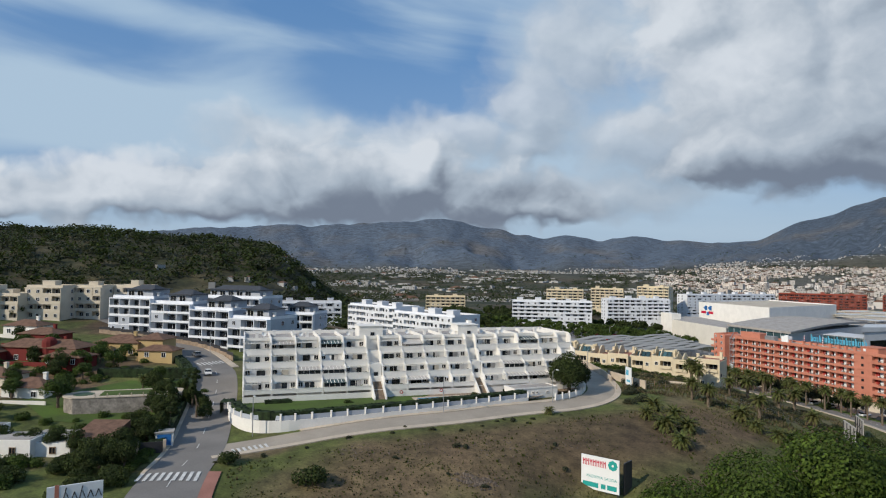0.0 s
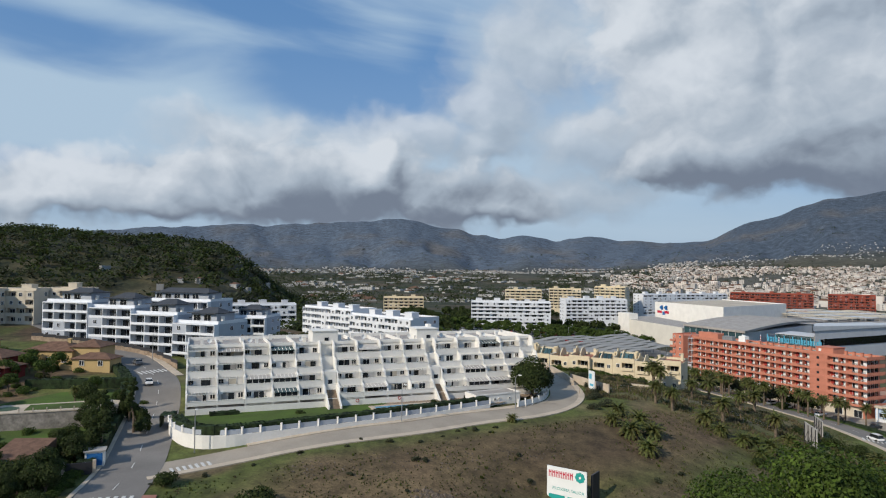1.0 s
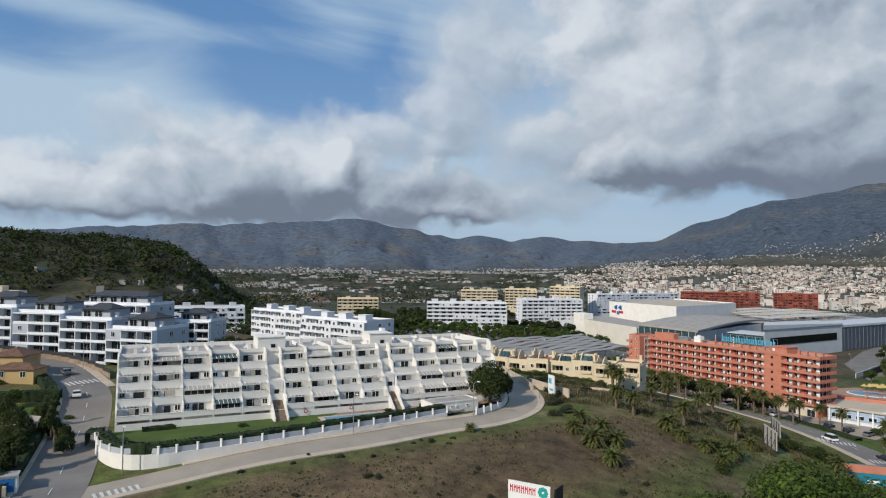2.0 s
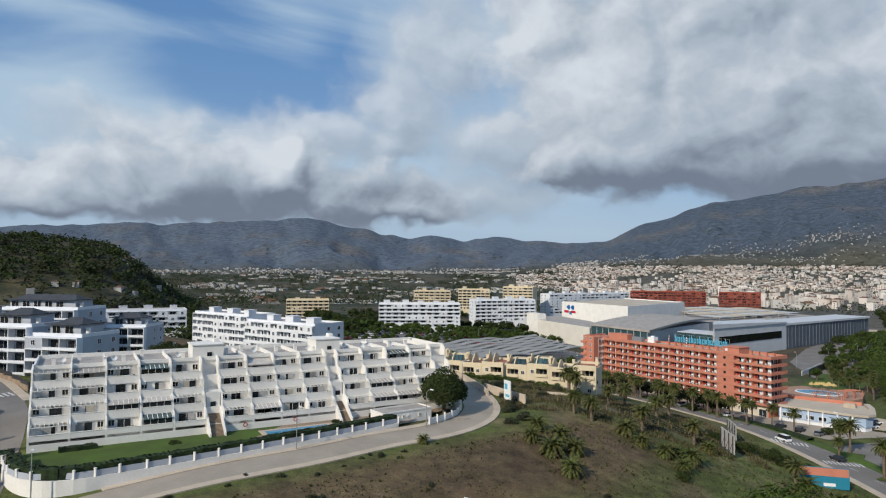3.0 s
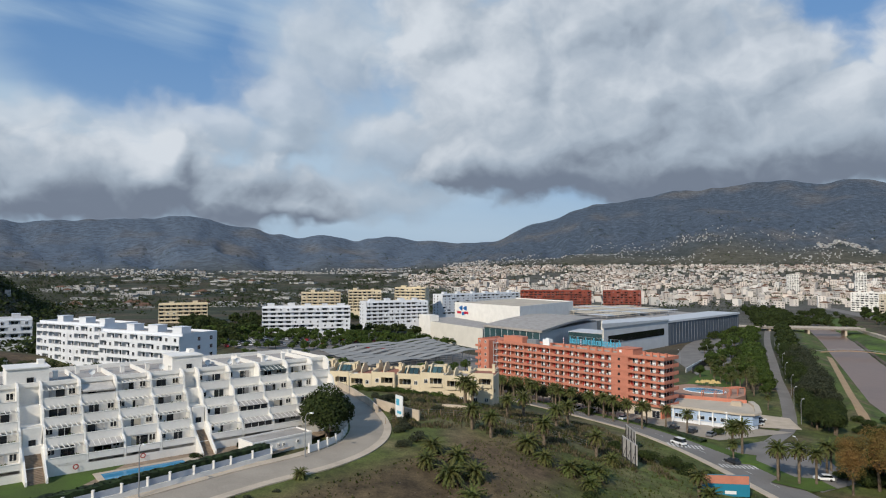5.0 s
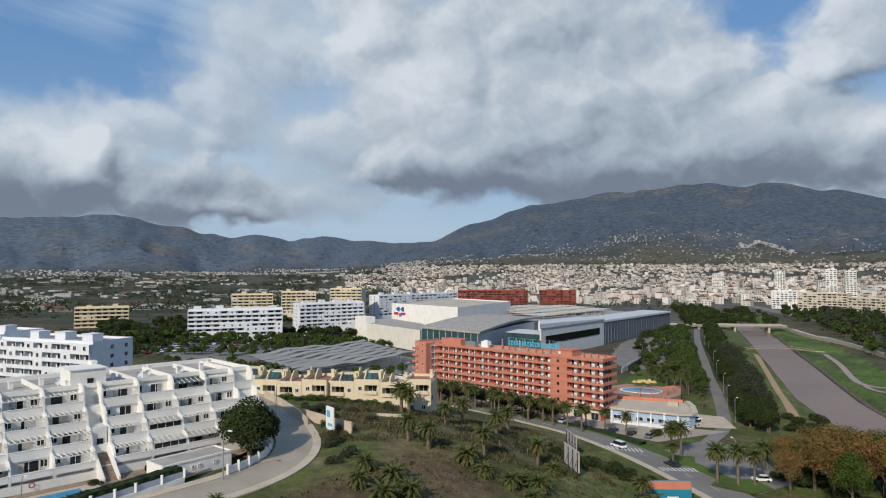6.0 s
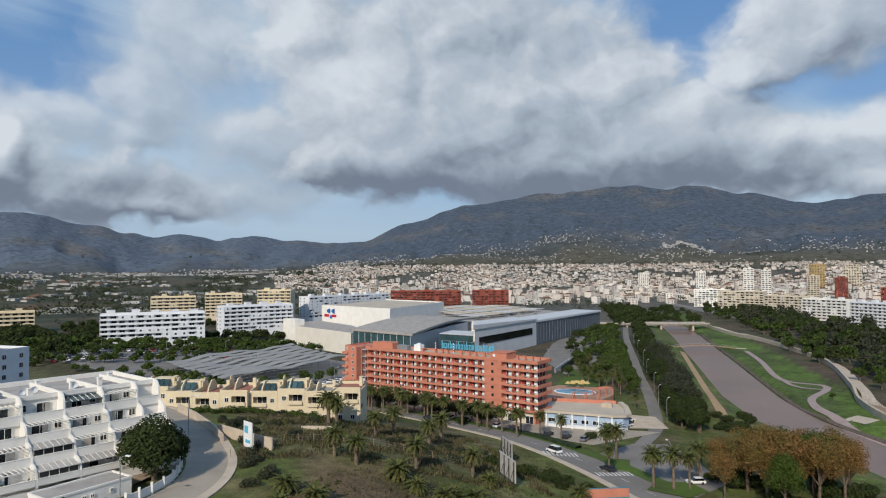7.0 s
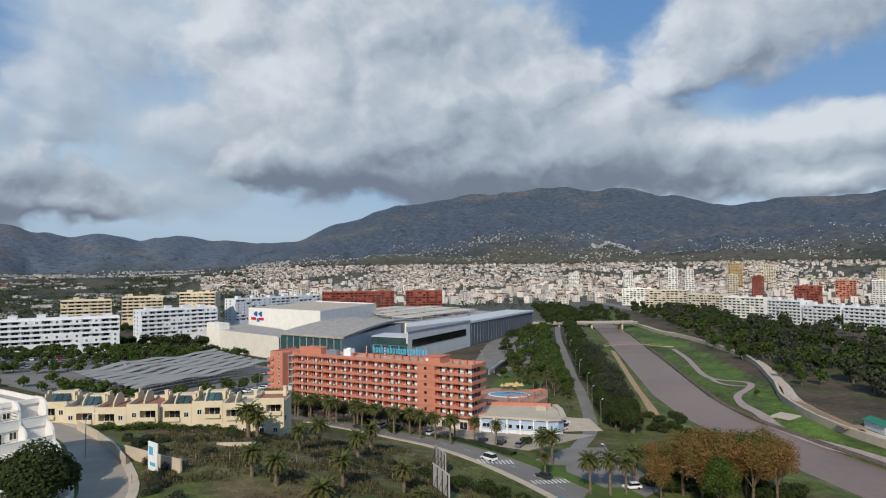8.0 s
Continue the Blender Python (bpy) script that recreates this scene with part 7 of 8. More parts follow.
def bridges():
    t = thing("road_bridge", Matrix.Translation((358, 533, 0)) @ Matrix.Rotation(radians(-20), 4, "Z"), "flat concrete road bridge over the river", "bridge")
    part("deck", Shape().box(-84, -6, 2.0, 42, 6, 3.2), RUBBLE, t)
    part("parapet", Shape().box(-84, -6.3, 3.2, 42, -6.0, 4.1), ROOF_FLAT, t)
    part("parapet", Shape().box(-84, 6.0, 3.2, 42, 6.3, 4.1), ROOF_FLAT, t)
    rows_of("pier", Shape().box(-0.8, -5, -6, 0.8, 5, 2.2).mesh("pier", PAVING), [(-30, 0, 0), (0, 0, 0), (28, 0, 0)], t)
    t = thing("footbridge", Matrix.Translation((296, 396, -1.5)) @ Matrix.Rotation(radians(-30), 4, "Z"), "slim arched footbridge over the river", "bridge")
    s = Shape()
    for i in range(12):
        a, b = -22 + 44 * i / 12, -22 + 44 * (i + 1) / 12
        za, zb = 2.2 - 2.2 * (a / 22) ** 2, 2.2 - 2.2 * (b / 22) ** 2
        s.add([(a, -1.3, za), (b, -1.3, zb), (b, 1.3, zb), (a, 1.3, za), (a, -1.3, za - 0.4), (b, -1.3, zb - 0.4), (b, 1.3, zb - 0.4), (a, 1.3, za - 0.4)],
              [(0, 1, 2, 3), (4, 7, 6, 5), (0, 4, 5, 1), (3, 2, 6, 7)])
    part("deck", s, WOOD, t)
    for y in (-1.3, 1.3):
        r = Shape()
        for i in range(12):
            a, b = -22 + 44 * i / 12, -22 + 44 * (i + 1) / 12
            r.tube((a, y, 3.2 - 2.2 * (a / 22) ** 2), (b, y, 3.2 - 2.2 * (b / 22) ** 2), 0.05, 0.05, 4)
            r.tube((a, y, 2.1 - 2.2 * (a / 22) ** 2), (a, y, 3.2 - 2.2 * (a / 22) ** 2), 0.04, 0.04, 4)
        part("railing", r, METAL, t)
    for x in (-24, 24):
        part("landing", Shape().box(x - 3, -2.2, -3, x + 3, 2.2, 0.3), PAVING, t)
    t = thing("lookout_platform", Matrix.Translation((207, 180, 0)) @ Matrix.Rotation(radians(62), 4, "Z"), "timber lookout ramp on posts beside the park", "platform")
    part("deck", Shape().box(-3, -2, 0.9, 34, 1.6, 1.2).box(-8, -4, 0.9, -3, 3, 1.2), WOOD, t)
    rows_of("post", Shape().tube((0, 0, -3), (0, 0, 0.9), 0.18, 0.18, 6).mesh("post", WOOD), [(x, y, 0) for x in range(-6, 34, 5) for y in (-1.6, 1.2)], t)
    for y in (-2.0, 1.55):
        part("railing", Shape().box(-3, y, 2.0, 34, y + 0.06, 2.1).box(-3, y, 1.6, 34, y + 0.06, 1.66), WOOD, t)


bridges()


# ---- the garden of the terraces, its wall and the corner ----
GARDEN_WALL = [(-82, 98.5), (-80.2, 93.0), (-75.5, 88.2), (-69.5, 85.4), (-63.5, 86.6), (-55.5, 93.2), (-44, 103.6), (-33, 114.4), (-25.5, 122.2), (-19.8, 128.4)]


def garden():
    A, u, n = Vector((-80.5, 100.5)), Vector((0.832, 0.555)), Vector((0.555, -0.832))
    line = curve_points(GARDEN_WALL, 2.0)
    wall = Shape()
    for p, q in zip(line, line[1:]):
        d = (q - p).normalized()
        w = Vector((d.y, -d.x)) * 0.28
        wall.prism([(p.x, p.y), (q.x, q.y), (q.x - w.x, q.y - w.y), (p.x - w.x, p.y - w.y)], 12.5, 17.75)
    piece("garden_wall", wall, WHITE, "white rendered retaining wall of the garden", "wall")
    soil = Shape()
    back = [(A + u * (87 * k / (len(line) - 1)) - n * 0.5) for k in range(len(line))]
    for i in range(len(line) - 1):
        b0, b1 = back[i], back[i + 1]
        soil.add([(line[i].x - 0.1, line[i].y + 0.1, 17.45), (line[i + 1].x - 0.1, line[i + 1].y + 0.1, 17.45), (b1.x, b1.y, 17.45), (b0.x, b0.y, 17.45)], [(0, 1, 2, 3)], 0 if i < len(line) * 0.5 else 1)
    piece("garden_ground", soil, (LAWN, STONE_PAVING), "clipped lawn and stone pool terrace before the flats", "garden")
    # fence: posts with panels, hedge behind
    t = thing("garden_fence", Matrix.Identity(4), "white posts with grey panels on the garden wall", "fence")
    posts = curve_points(GARDEN_WALL[1:], 3.2)
    pm = Shape().box(-0.16, -0.16, 17.7, 0.16, 0.16, 19.0).box(-0.2, -0.2, 19.0, 0.2, 0.2, 19.1).mesh("post", WHITE)
    for p in posts:
        part("post", pm, None, t).location = (p.x - 0.1, p.y + 0.15, 0)
    for p, q in zip(posts, posts[1:]):
        d = (q - p).normalized()
        w = Vector((d.y, -d.x)) * 0.06
        s = Shape().prism([(p.x - 0.1 + d.x * 0.2, p.y + 0.15 + d.y * 0.2), (q.x - 0.1 - d.x * 0.2, q.y + 0.15 - d.y * 0.2), (q.x - 0.1 - d.x * 0.2 - w.x, q.y + 0.15 - d.y * 0.2 - w.y), (p.x - 0.1 + d.x * 0.2 - w.x, p.y + 0.15 + d.y * 0.2 - w.y)], 17.8, 18.7)
        part("panel", s, GREY_WALL, t)
    dice = random.Random(3)

    def hedge(name, pts, lo, hi, z, h, label):
        base = ribbon(pts, lo, hi, 0 if z else h, 0.8, 4, 0, z + h if z else None)
        s = Shape()
        s.v = [(x + dice.uniform(-0.12, 0.12), y + dice.uniform(-0.12, 0.12), zz + dice.uniform(-0.14, 0.14)) for x, y, zz in base.v]
        s.f, s.m = list(base.f), list(base.m)
        w, rows = 5, len(base.v) // 5
        o = len(s.v)
        s.v += [(base.v[i * w + e][0], base.v[i * w + e][1], base.v[i * w + e][2] - h - 0.5) for i in range(rows) for e in (0, 4)]
        for i in range(rows - 1):
            s.f += [(i * w, (i + 1) * w, o + (i + 1) * 2, o + i * 2), (i * w + 4, o + i * 2 + 1, o + (i + 1) * 2 + 1, (i + 1) * w + 4)]
            s.m += [0, 0]
        for i in range(rows - 1):
            a, b = Vector(base.v[i * w]), Vector(base.v[i * w + 4])
            for _ in range(10):
                p = a.lerp(b, dice.random())
                e = dice.uniform(0.1, 0.22)
                p.z -= h * dice.uniform(0.0, 0.7) if dice.random() < 0.5 else 0.0
                s.add([(p.x - e, p.y, p.z - 0.05), (p.x, p.y - e, p.z + e * 0.5), (p.x + e, p.y, p.z + e), (p.x, p.y + e, p.z)], [(0, 1, 2, 3)])
        ob = new(name, s.mesh(name, HEDGE))
        return tagged(ob, label, "hedge")

    hedge("hedge", GARDEN_WALL[1:], -2.5, -0.5, 17.45, 1.9, "long clipped dark hedge behind the garden wall")
    hedge("hedge", [tuple(A + u * 4 + n * 1.6), tuple(A + u * 10 + n * 1.4)], -0.6, 0.6, 17.45, 0.8, "short clipped hedge by the flats")
    hedge("hedge", [tuple(A + u * 63 + n * 2.2), tuple(A + u * 69 + n * 1.6), tuple(A + u * 74 + n * 3.4)], -0.8, 0.8, 17.45, 0.9, "curved clipped hedge by the steps")
    hedge("hedge", [(-82.6, 97), (-81, 93.4)], -1.3, 1.3, 17.0, 2.0, "tall clipped hedge at the garden corner")
    hedge("hedge", [tuple(p) for p in HOTEL_ROAD[2:6]], -9.0, -6.4, 0.3, 0.9, "low clipped hedge beside the avenue")
    hedge("hedge", [(-128, 106), (-116, 111), (-106, 116)], -1, 1, 20.0, 2.0, "tall clipped hedge below the villa")
    hedge("hedge", HILL_ROAD[4:9], -8.4, -5.9, None, 1.7, "clipped hedge along the street")
    # pool
    c = A + u * 46.5 + n * 5.6
    m = Matrix.Translation((c.x, c.y, 17.47)) @ Matrix.Rotation(math.atan2(u.y, u.x), 4, "Z")
    t = thing("swimming_pool", m, "narrow blue swimming pool with pale rim", "pool")
    part("rim", Shape().box(-8, -2.9, -0.2, 8.5, -2.0, 0.10).box(-8, 2.0, -0.2, 8.5, 2.9, 0.10).box(-8, -2.0, -0.2, -7, 2.0, 0.10).box(6, -2.0, -0.2, 8.5, 2.0, 0.10), PAVING, t)
    part("water", Shape().box(-7, -2.0, -0.3, 6, 2.0, 0.05), POOL_WATER, t)
    # pool store
    m = Matrix.Translation((-23.2, 128.6, 16.6)) @ Matrix.Rotation(radians(41), 4, "Z")
    t = thing("pool_store", m, "low white store with flat grey roof and small windows", "building")
    part("body", Shape().box(0, 0, -2, 12.6, 5.2, 2.7).box(-0.1, -0.1, 2.7, 12.7, 0.2, 3.0).box(-0.1, 5.0, 2.7, 12.7, 5.3, 3.0).box(-0.1, 0.2, 2.7, 0.2, 5.0, 3.0).box(12.4, 0.2, 2.7, 12.7, 5.0, 3.0), WHITE, t)
    part("roof", Shape().box(0.2, 0.2, 2.7, 12.4, 5.0, 2.78), ROOF_FLAT, t)
    rows_of("window", window_mesh(0.6, 0.6, WHITE, GLASS), [(x, -0.06, 1.4) for x in (3.2, 5.2, 6.4, 9.4)], t)
    # low fence round the pine
    t = thing("corner_fence", Matrix.Identity(4), "low white wall with railings round the pine", "fence")
    pts = curve_points([(-13.6, 131.4), (-10.6, 135.6), (-8.2, 141.5), (-7.6, 149), (-9, 156)], 2.4)
    for p, q in zip(pts, pts[1:]):
        part("panel", Shape().prism([(p.x, p.y), (q.x, q.y), (q.x - 0.12, q.y + 0.05), (p.x - 0.12, p.y + 0.05)], 15.5, 18.2), WHITE, t)
        part("post", Shape().box(p.x - 0.18, p.y - 0.18, 15.5, p.x + 0.18, p.y + 0.18, 18.7), WHITE, t)


garden()


def walls_by_bend():
    t = thing("roadside_wall", Matrix.Identity(4), "bare concrete wall beside the bend", "wall")
    pts = [(-13.5, 200), (-8.5, 188), (-3.8, 174), (-1.5, 164)]
    for p, q in zip(pts, pts[1:]):
        part("panel", Shape().prism([p, q, (q[0] + 0.35, q[1] + 0.1), (p[0] + 0.35, p[1] + 0.1)], 14, 18.6), PAVING, t)
    t = thing("garden_wall", Matrix.Identity(4), "weathered concrete wall around the building plot", "wall")
    for p, q in (((-2.5, 171), (5.5, 158.5)), ((5.5, 158.5), (8.0, 155.5))):
        part("panel", Shape().prism([p, q, (q[0] + 0.25, q[1] + 0.2), (p[0] + 0.25, p[1] + 0.2)], 14, 19.2), PAVING, t)
    t = thing("plot_footing", on_ground(15, 176, -20, 0.0), "pale concrete footing in the grass", "footing")
    part("edge", Shape().box(0, 0, -1, 8, 0.5, 0.4), PAVING, t)
    part("edge", Shape().box(7.5, -7, -1, 8, 0, 0.4), PAVING, t)
    t = thing("poster_board", Matrix.Translation((3.6, 155.6, 17.0)) @ Matrix.Rotation(radians(-62), 4, "Z"), "white poster board with grey blue print", "sign")
    part("panel", Shape().box(-1.6, -0.1, 0.8, 1.6, 0.1, 5.6), POSTER, t)
    part("print", Shape().box(-1.2, -0.13, 3.4, 0.2, -0.101, 4.8).box(-0.8, -0.13, 1.6, 1.1, -0.101, 2.2), CYAN_SIGN, t)
    for x in (-1.3, 1.2):
        part("post", Shape().box(x, 0.1, -2, x + 0.15, 0.25, 5.4), METAL, t)
    # wire fence along the top of the slope
    t = thing("wire_fence", Matrix.Identity(4), "thin wire fence on timber posts", "fence")
    pts = curve_points([(0.5, 152.5), (8, 160.5), (20, 163), (36, 164), (52, 162)], 3.0)
    for p, q in zip(pts, pts[1:]):
        z, z2 = ground(p.x, p.y), ground(q.x, q.y)
        part("post", Shape().tube((p.x, p.y, z - 0.5), (p.x, p.y, z + 1.6), 0.06, 0.06, 5), WOOD, t)
        s = Shape()
        for h in (0.4, 0.9, 1.4):
            s.tube((p.x, p.y, z + h), (q.x, q.y, z2 + h), 0.015, 0.015, 3)
        part("wire", s, METAL, t)


walls_by_bend()


def hoarding(name, x, y, z, rz, w, h, legs, label, face):
    t = thing(name, Matrix.Translation((x, y, z)) @ Matrix.Rotation(radians(rz), 4, "Z"), label, "billboard")
    part("panel", Shape().box(-w / 2, -0.12, legs, w / 2, 0.12, legs + h), face, t)
    for i in range(4):
        px = -w / 2 + 0.4 + (w - 0.8) * i / 3
        part("leg", Shape().box(px - 0.09, 0.13, -3, px + 0.09, 0.31, legs + h - 0.2), DARK_METAL, t)
        part("brace", Shape().tube((px, 0.3, legs + h * 0.6), (px, 2.2, -2), 0.06, 0.06, 5), DARK_METAL, t)
    return t


def writing(parent, text, size, x, z, mat, y=-0.13):
    cu = bpy.data.curves.new("lettering", "FONT")
    cu.body, cu.size, cu.extrude = text, size, 0.01
    cu.materials.append(mat)
    ob = new("lettering", cu)
    ob.parent = parent
    ob.matrix_basis = Matrix.Translation((x, y, z)) @ Matrix.Rotation(radians(90), 4, "X")
    return ob


def signs():
    z = ground(-1, 90)
    top, hh = 15.3, 6.0
    k = top - hh - z
    t = hoarding("billboard", -0.9, 90.4, z, -22, 7.3, hh, k, "white roadside billboard with crimson and teal print", POSTER)
    for i in range(7):                                       # brand word as bars
        x = -3.3 + i * 0.66
        part("print_bar", Shape().box(x, -0.14, k + 4.2, x + 0.14, -0.125, k + 5.4).box(x + 0.36, -0.14, k + 4.2, x + 0.5, -0.125, k + 5.4).box(x + 0.14, -0.14, k + 4.9, x + 0.36, -0.125, k + 5.15), RED_SIGN, t)
    rose = Shape()
    for i in range(8):
        c = i / 8 * 6.283
        rose.tube((2.45 + 0.55 * math.cos(c), -0.15 - i * 0.002, k + 4.9 + 0.55 * math.sin(c)), (2.45 + 0.55 * math.cos(c), -0.125, k + 4.9 + 0.55 * math.sin(c)), 0.36, 0.36, 8)
    part("emblem", rose, TEAL_SIGN, t, "teal flower emblem")
    writing(t, "PRÓXIMA SALIDA", 0.74, -2.6, k + 2.1, TEAL_SIGN)
    for x0, x1 in ((-3.3, -0.3), (0.2, 1.1), (1.4, 3.2)):
        part("print_band", Shape().box(x0, -0.14, k + 0.45, x1, -0.125, k + 1.3), TEAL_SIGN, t)
    t = hoarding("billboard", 3.9, 91.6, z - 0.4, 66, 3.0, 5.6, 15.0 - 5.6 - z, "dark back of a second billboard panel", DARK_METAL)
    # sign by the lower street
    t = hoarding("billboard", -66.8, 39.5, 14.2, 48, 6.6, 3.2, 2.0, "white estate sign with dark script strokes", POSTER)
    s = Shape()
    for i in range(5):
        x = -1.4 + i * 0.95
        s.tube((x, -0.13, 3.2), (x + 0.35, -0.13, 4.9 if i in (0, 2) else 4.2), 0.07, 0.07, 5).tube((x + 0.35, -0.13, 4.2), (x + 0.7, -0.13, 3.2), 0.06, 0.06, 5)
    part("script_stroke", s, DARK_METAL, t)
    part("print_band", Shape().box(-1.2, -0.14, 2.5, 2.6, -0.125, 2.7), CURTAIN, t)
    part("side_panel", Shape().box(-2.4, -0.15, 2.2, -1.9, -0.12, 5.4), ORANGE, t)
    # hoardings by the avenue
    t = hoarding("billboard", 57.6, 157.5, ground(57, 157), 90, 9.0, 4.6, 0.6, "pale slatted back of a hoarding", CURTAIN)
    slat = Shape().box(-0.05, -0.22, 0.7, 0.05, -0.12, 5.1).mesh("slat", METAL)
    rows_of("slat", slat, [(-4.3 + i * 0.72, 0, 0) for i in range(13)], t)
    t = hoarding("billboard", 66.0, 178.5, ground(66, 178), 86, 8.0, 4.2, 0.6, "grey back of a hoarding", CURTAIN)
    t = hoarding("billboard", 74.5, 145.5, ground(74, 146) - 0.8, -12, 10.0, 4.6, 0.5, "colourful hoarding, sea blue below and orange above", SEA_PRINT)
    part("picture", Shape().box(-4.9, -0.15, 3.2, 4.9, -0.125, 5.0), ORANGE, t, "orange and pink picture band")
    part("print_band", Shape().box(-0.2, -0.15, 1.0, 2.2, -0.125, 1.7).box(-3.6, -0.15, 1.2, -2.6, -0.125, 2.2), POSTER, t)


signs()


# ---- villas on the left hillside ----
def villa(x, y, rz, w, d, h, wall, label, wings=(), dome=False, z=None):
    t = thing("villa", placed(x, y, rz, z), label, "house", "hillside villas")
    dice = random.Random(int(x * 7 + y))

    def house(x0, y0, ww, dd, hh, roof_mat=ROOF_TILE):
        part("wall", Shape().box(x0, y0, -3, x0 + ww, y0 + dd, hh), wall, t)
        s = Shape()
        e, top = 0.5, min(ww, dd) * 0.22
        a, b = (x0 - e, y0 - e), (x0 + ww + e, y0 + dd + e)
        k = min(ww, dd) / 2
        p, q = ((x0 + k, y0 + dd / 2), (x0 + ww - k, y0 + dd / 2)) if ww >= dd else ((x0 + ww / 2, y0 + k), (x0 + ww / 2, y0 + dd - k))
        v = [(a[0], a[1], hh), (b[0], a[1], hh), (b[0], b[1], hh), (a[0], b[1], hh), (*p, hh + top), (*q, hh + top)]
        s.add(v, [(0, 1, 5, 4), (1, 2, 5), (2, 3, 4, 5), (3, 0, 4)] if ww >= dd else [(0, 1, 4), (1, 2, 5, 4), (2, 3, 5), (3, 0, 4, 5)])
        s.box(x0 - e, y0 - e, hh - 0.15, x0 + ww + e, y0 + dd + e, hh - 0.01)
        part("roof", s, roof_mat, t)
        n = max(1, int(ww / 3.5))
        rows_of("window", window_mesh(1.3, 1.4, POSTER, GLASS), [(x0 + ww * (i + 0.5) / n, y0 - 0.06, 0.9 + f * 2.9) for i in range(n) for f in range(max(1, int(hh / 3)))], t)

    house(0, 0, w, d, h)
    for wing in wings:
        house(*wing)
    part("chimney", Shape().box(w * 0.7, d * 0.5, h, w * 0.7 + 0.8, d * 0.5 + 0.8, h + 2.6).box(w * 0.7 - 0.1, d * 0.5 - 0.1, h + 2.6, w * 0.7 + 0.9, d * 0.5 + 0.9, h + 2.8), wall, t)
    part("terrace_wall", Shape().box(-2, -4.2, -3, w + 3, -4.0, 1.0).box(-2, -4.0, -3, w + 3, -0.05, 0.05), wall, t)
    if dome:
        s = Shape()
        for k in range(4):
            r0, r1 = 1.9 * math.cos(k / 4 * 1.57), 1.9 * math.cos((k + 1) / 4 * 1.57) + 0.001
            s.tube((w * 0.62, 1.5, h + 1.4 + 1.5 * math.sin(k / 4 * 1.57)), (w * 0.62, 1.5, h + 1.4 + 1.5 * math.sin((k + 1) / 4 * 1.57)), r0, r1, 12)
        s.tube((w * 0.62, 1.5, 0), (w * 0.62, 1.5, h + 1.4), 1.9, 1.9, 12)
        part("dome", s, wall, t, "round red turret with dome")
    return t


villa(-165, 108, 8, 24, 9, 4.4, RED_WALL, "deep red villa with tiled roofs and a domed turret", ((-6, -4, 9, 8, 3.2), (18, -5, 11, 7, 2.8)), True, 21.5)
villa(-147, 124, 12, 13, 9, 4.2, YELLOW, "ochre villa with arched windows and tiled roof", ((12, 1, 8, 8, 5.2), (16, -5, 10, 6, 2.8)), False, 22.0)
villa(-176, 124, 5, 12, 8, 3.6, RED_WALL, "low reddish house with a tiled roof", (), False, 24.0)
villa(-192, 132, 8, 12, 8, 3.4, WHITE, "white bungalow with tiled roof", (), False, 25.5)
villa(-134, 84, 15, 10, 8, 3.2, WHITE, "small white house with a reddish roof", (), False, 17.4)
villa(-150, 86, 10, 12, 8, 3.2, SAND, "sand coloured house with a tiled roof", (), False, 18.8)


for x, y, rz, w, h in ((-116, 203, 20, 10, 4.2), (-104, 202, 20, 9, 4.6), (-92, 193, 30, 10, 4.0), (-82, 188, 32, 9, 4.4)):
    villa(x, y, rz, w, 8, h, SAND, "small house with a terracotta tiled roof", (), False, 17.5)


def park_house():
    t = thing("park_house", on_ground(212, 170, 68), "white park house with a green roof", "building")
    part("wall", Shape().box(-5, -2.5, -1, 5, 2.5, 2.6), POSTER, t)
    part("roof", Shape().profile([(-3.1, 2.6), (3.1, 2.6), (0, 3.7)], -5.6, 5.6), GREEN_ROOF, t)
    rows_of("window", window_mesh(1.2, 1.0, DARK_METAL, GLASS), [(-3, -2.56, 1.1), (0, -2.56, 1.1), (3, -2.56, 1.1)], t)


park_house()
piece("court", patch([(172, 262), (180, 262), (186, 274), (178, 276)], 0.14), SKY_PANEL, "pale blue paved court by the river path", "court")


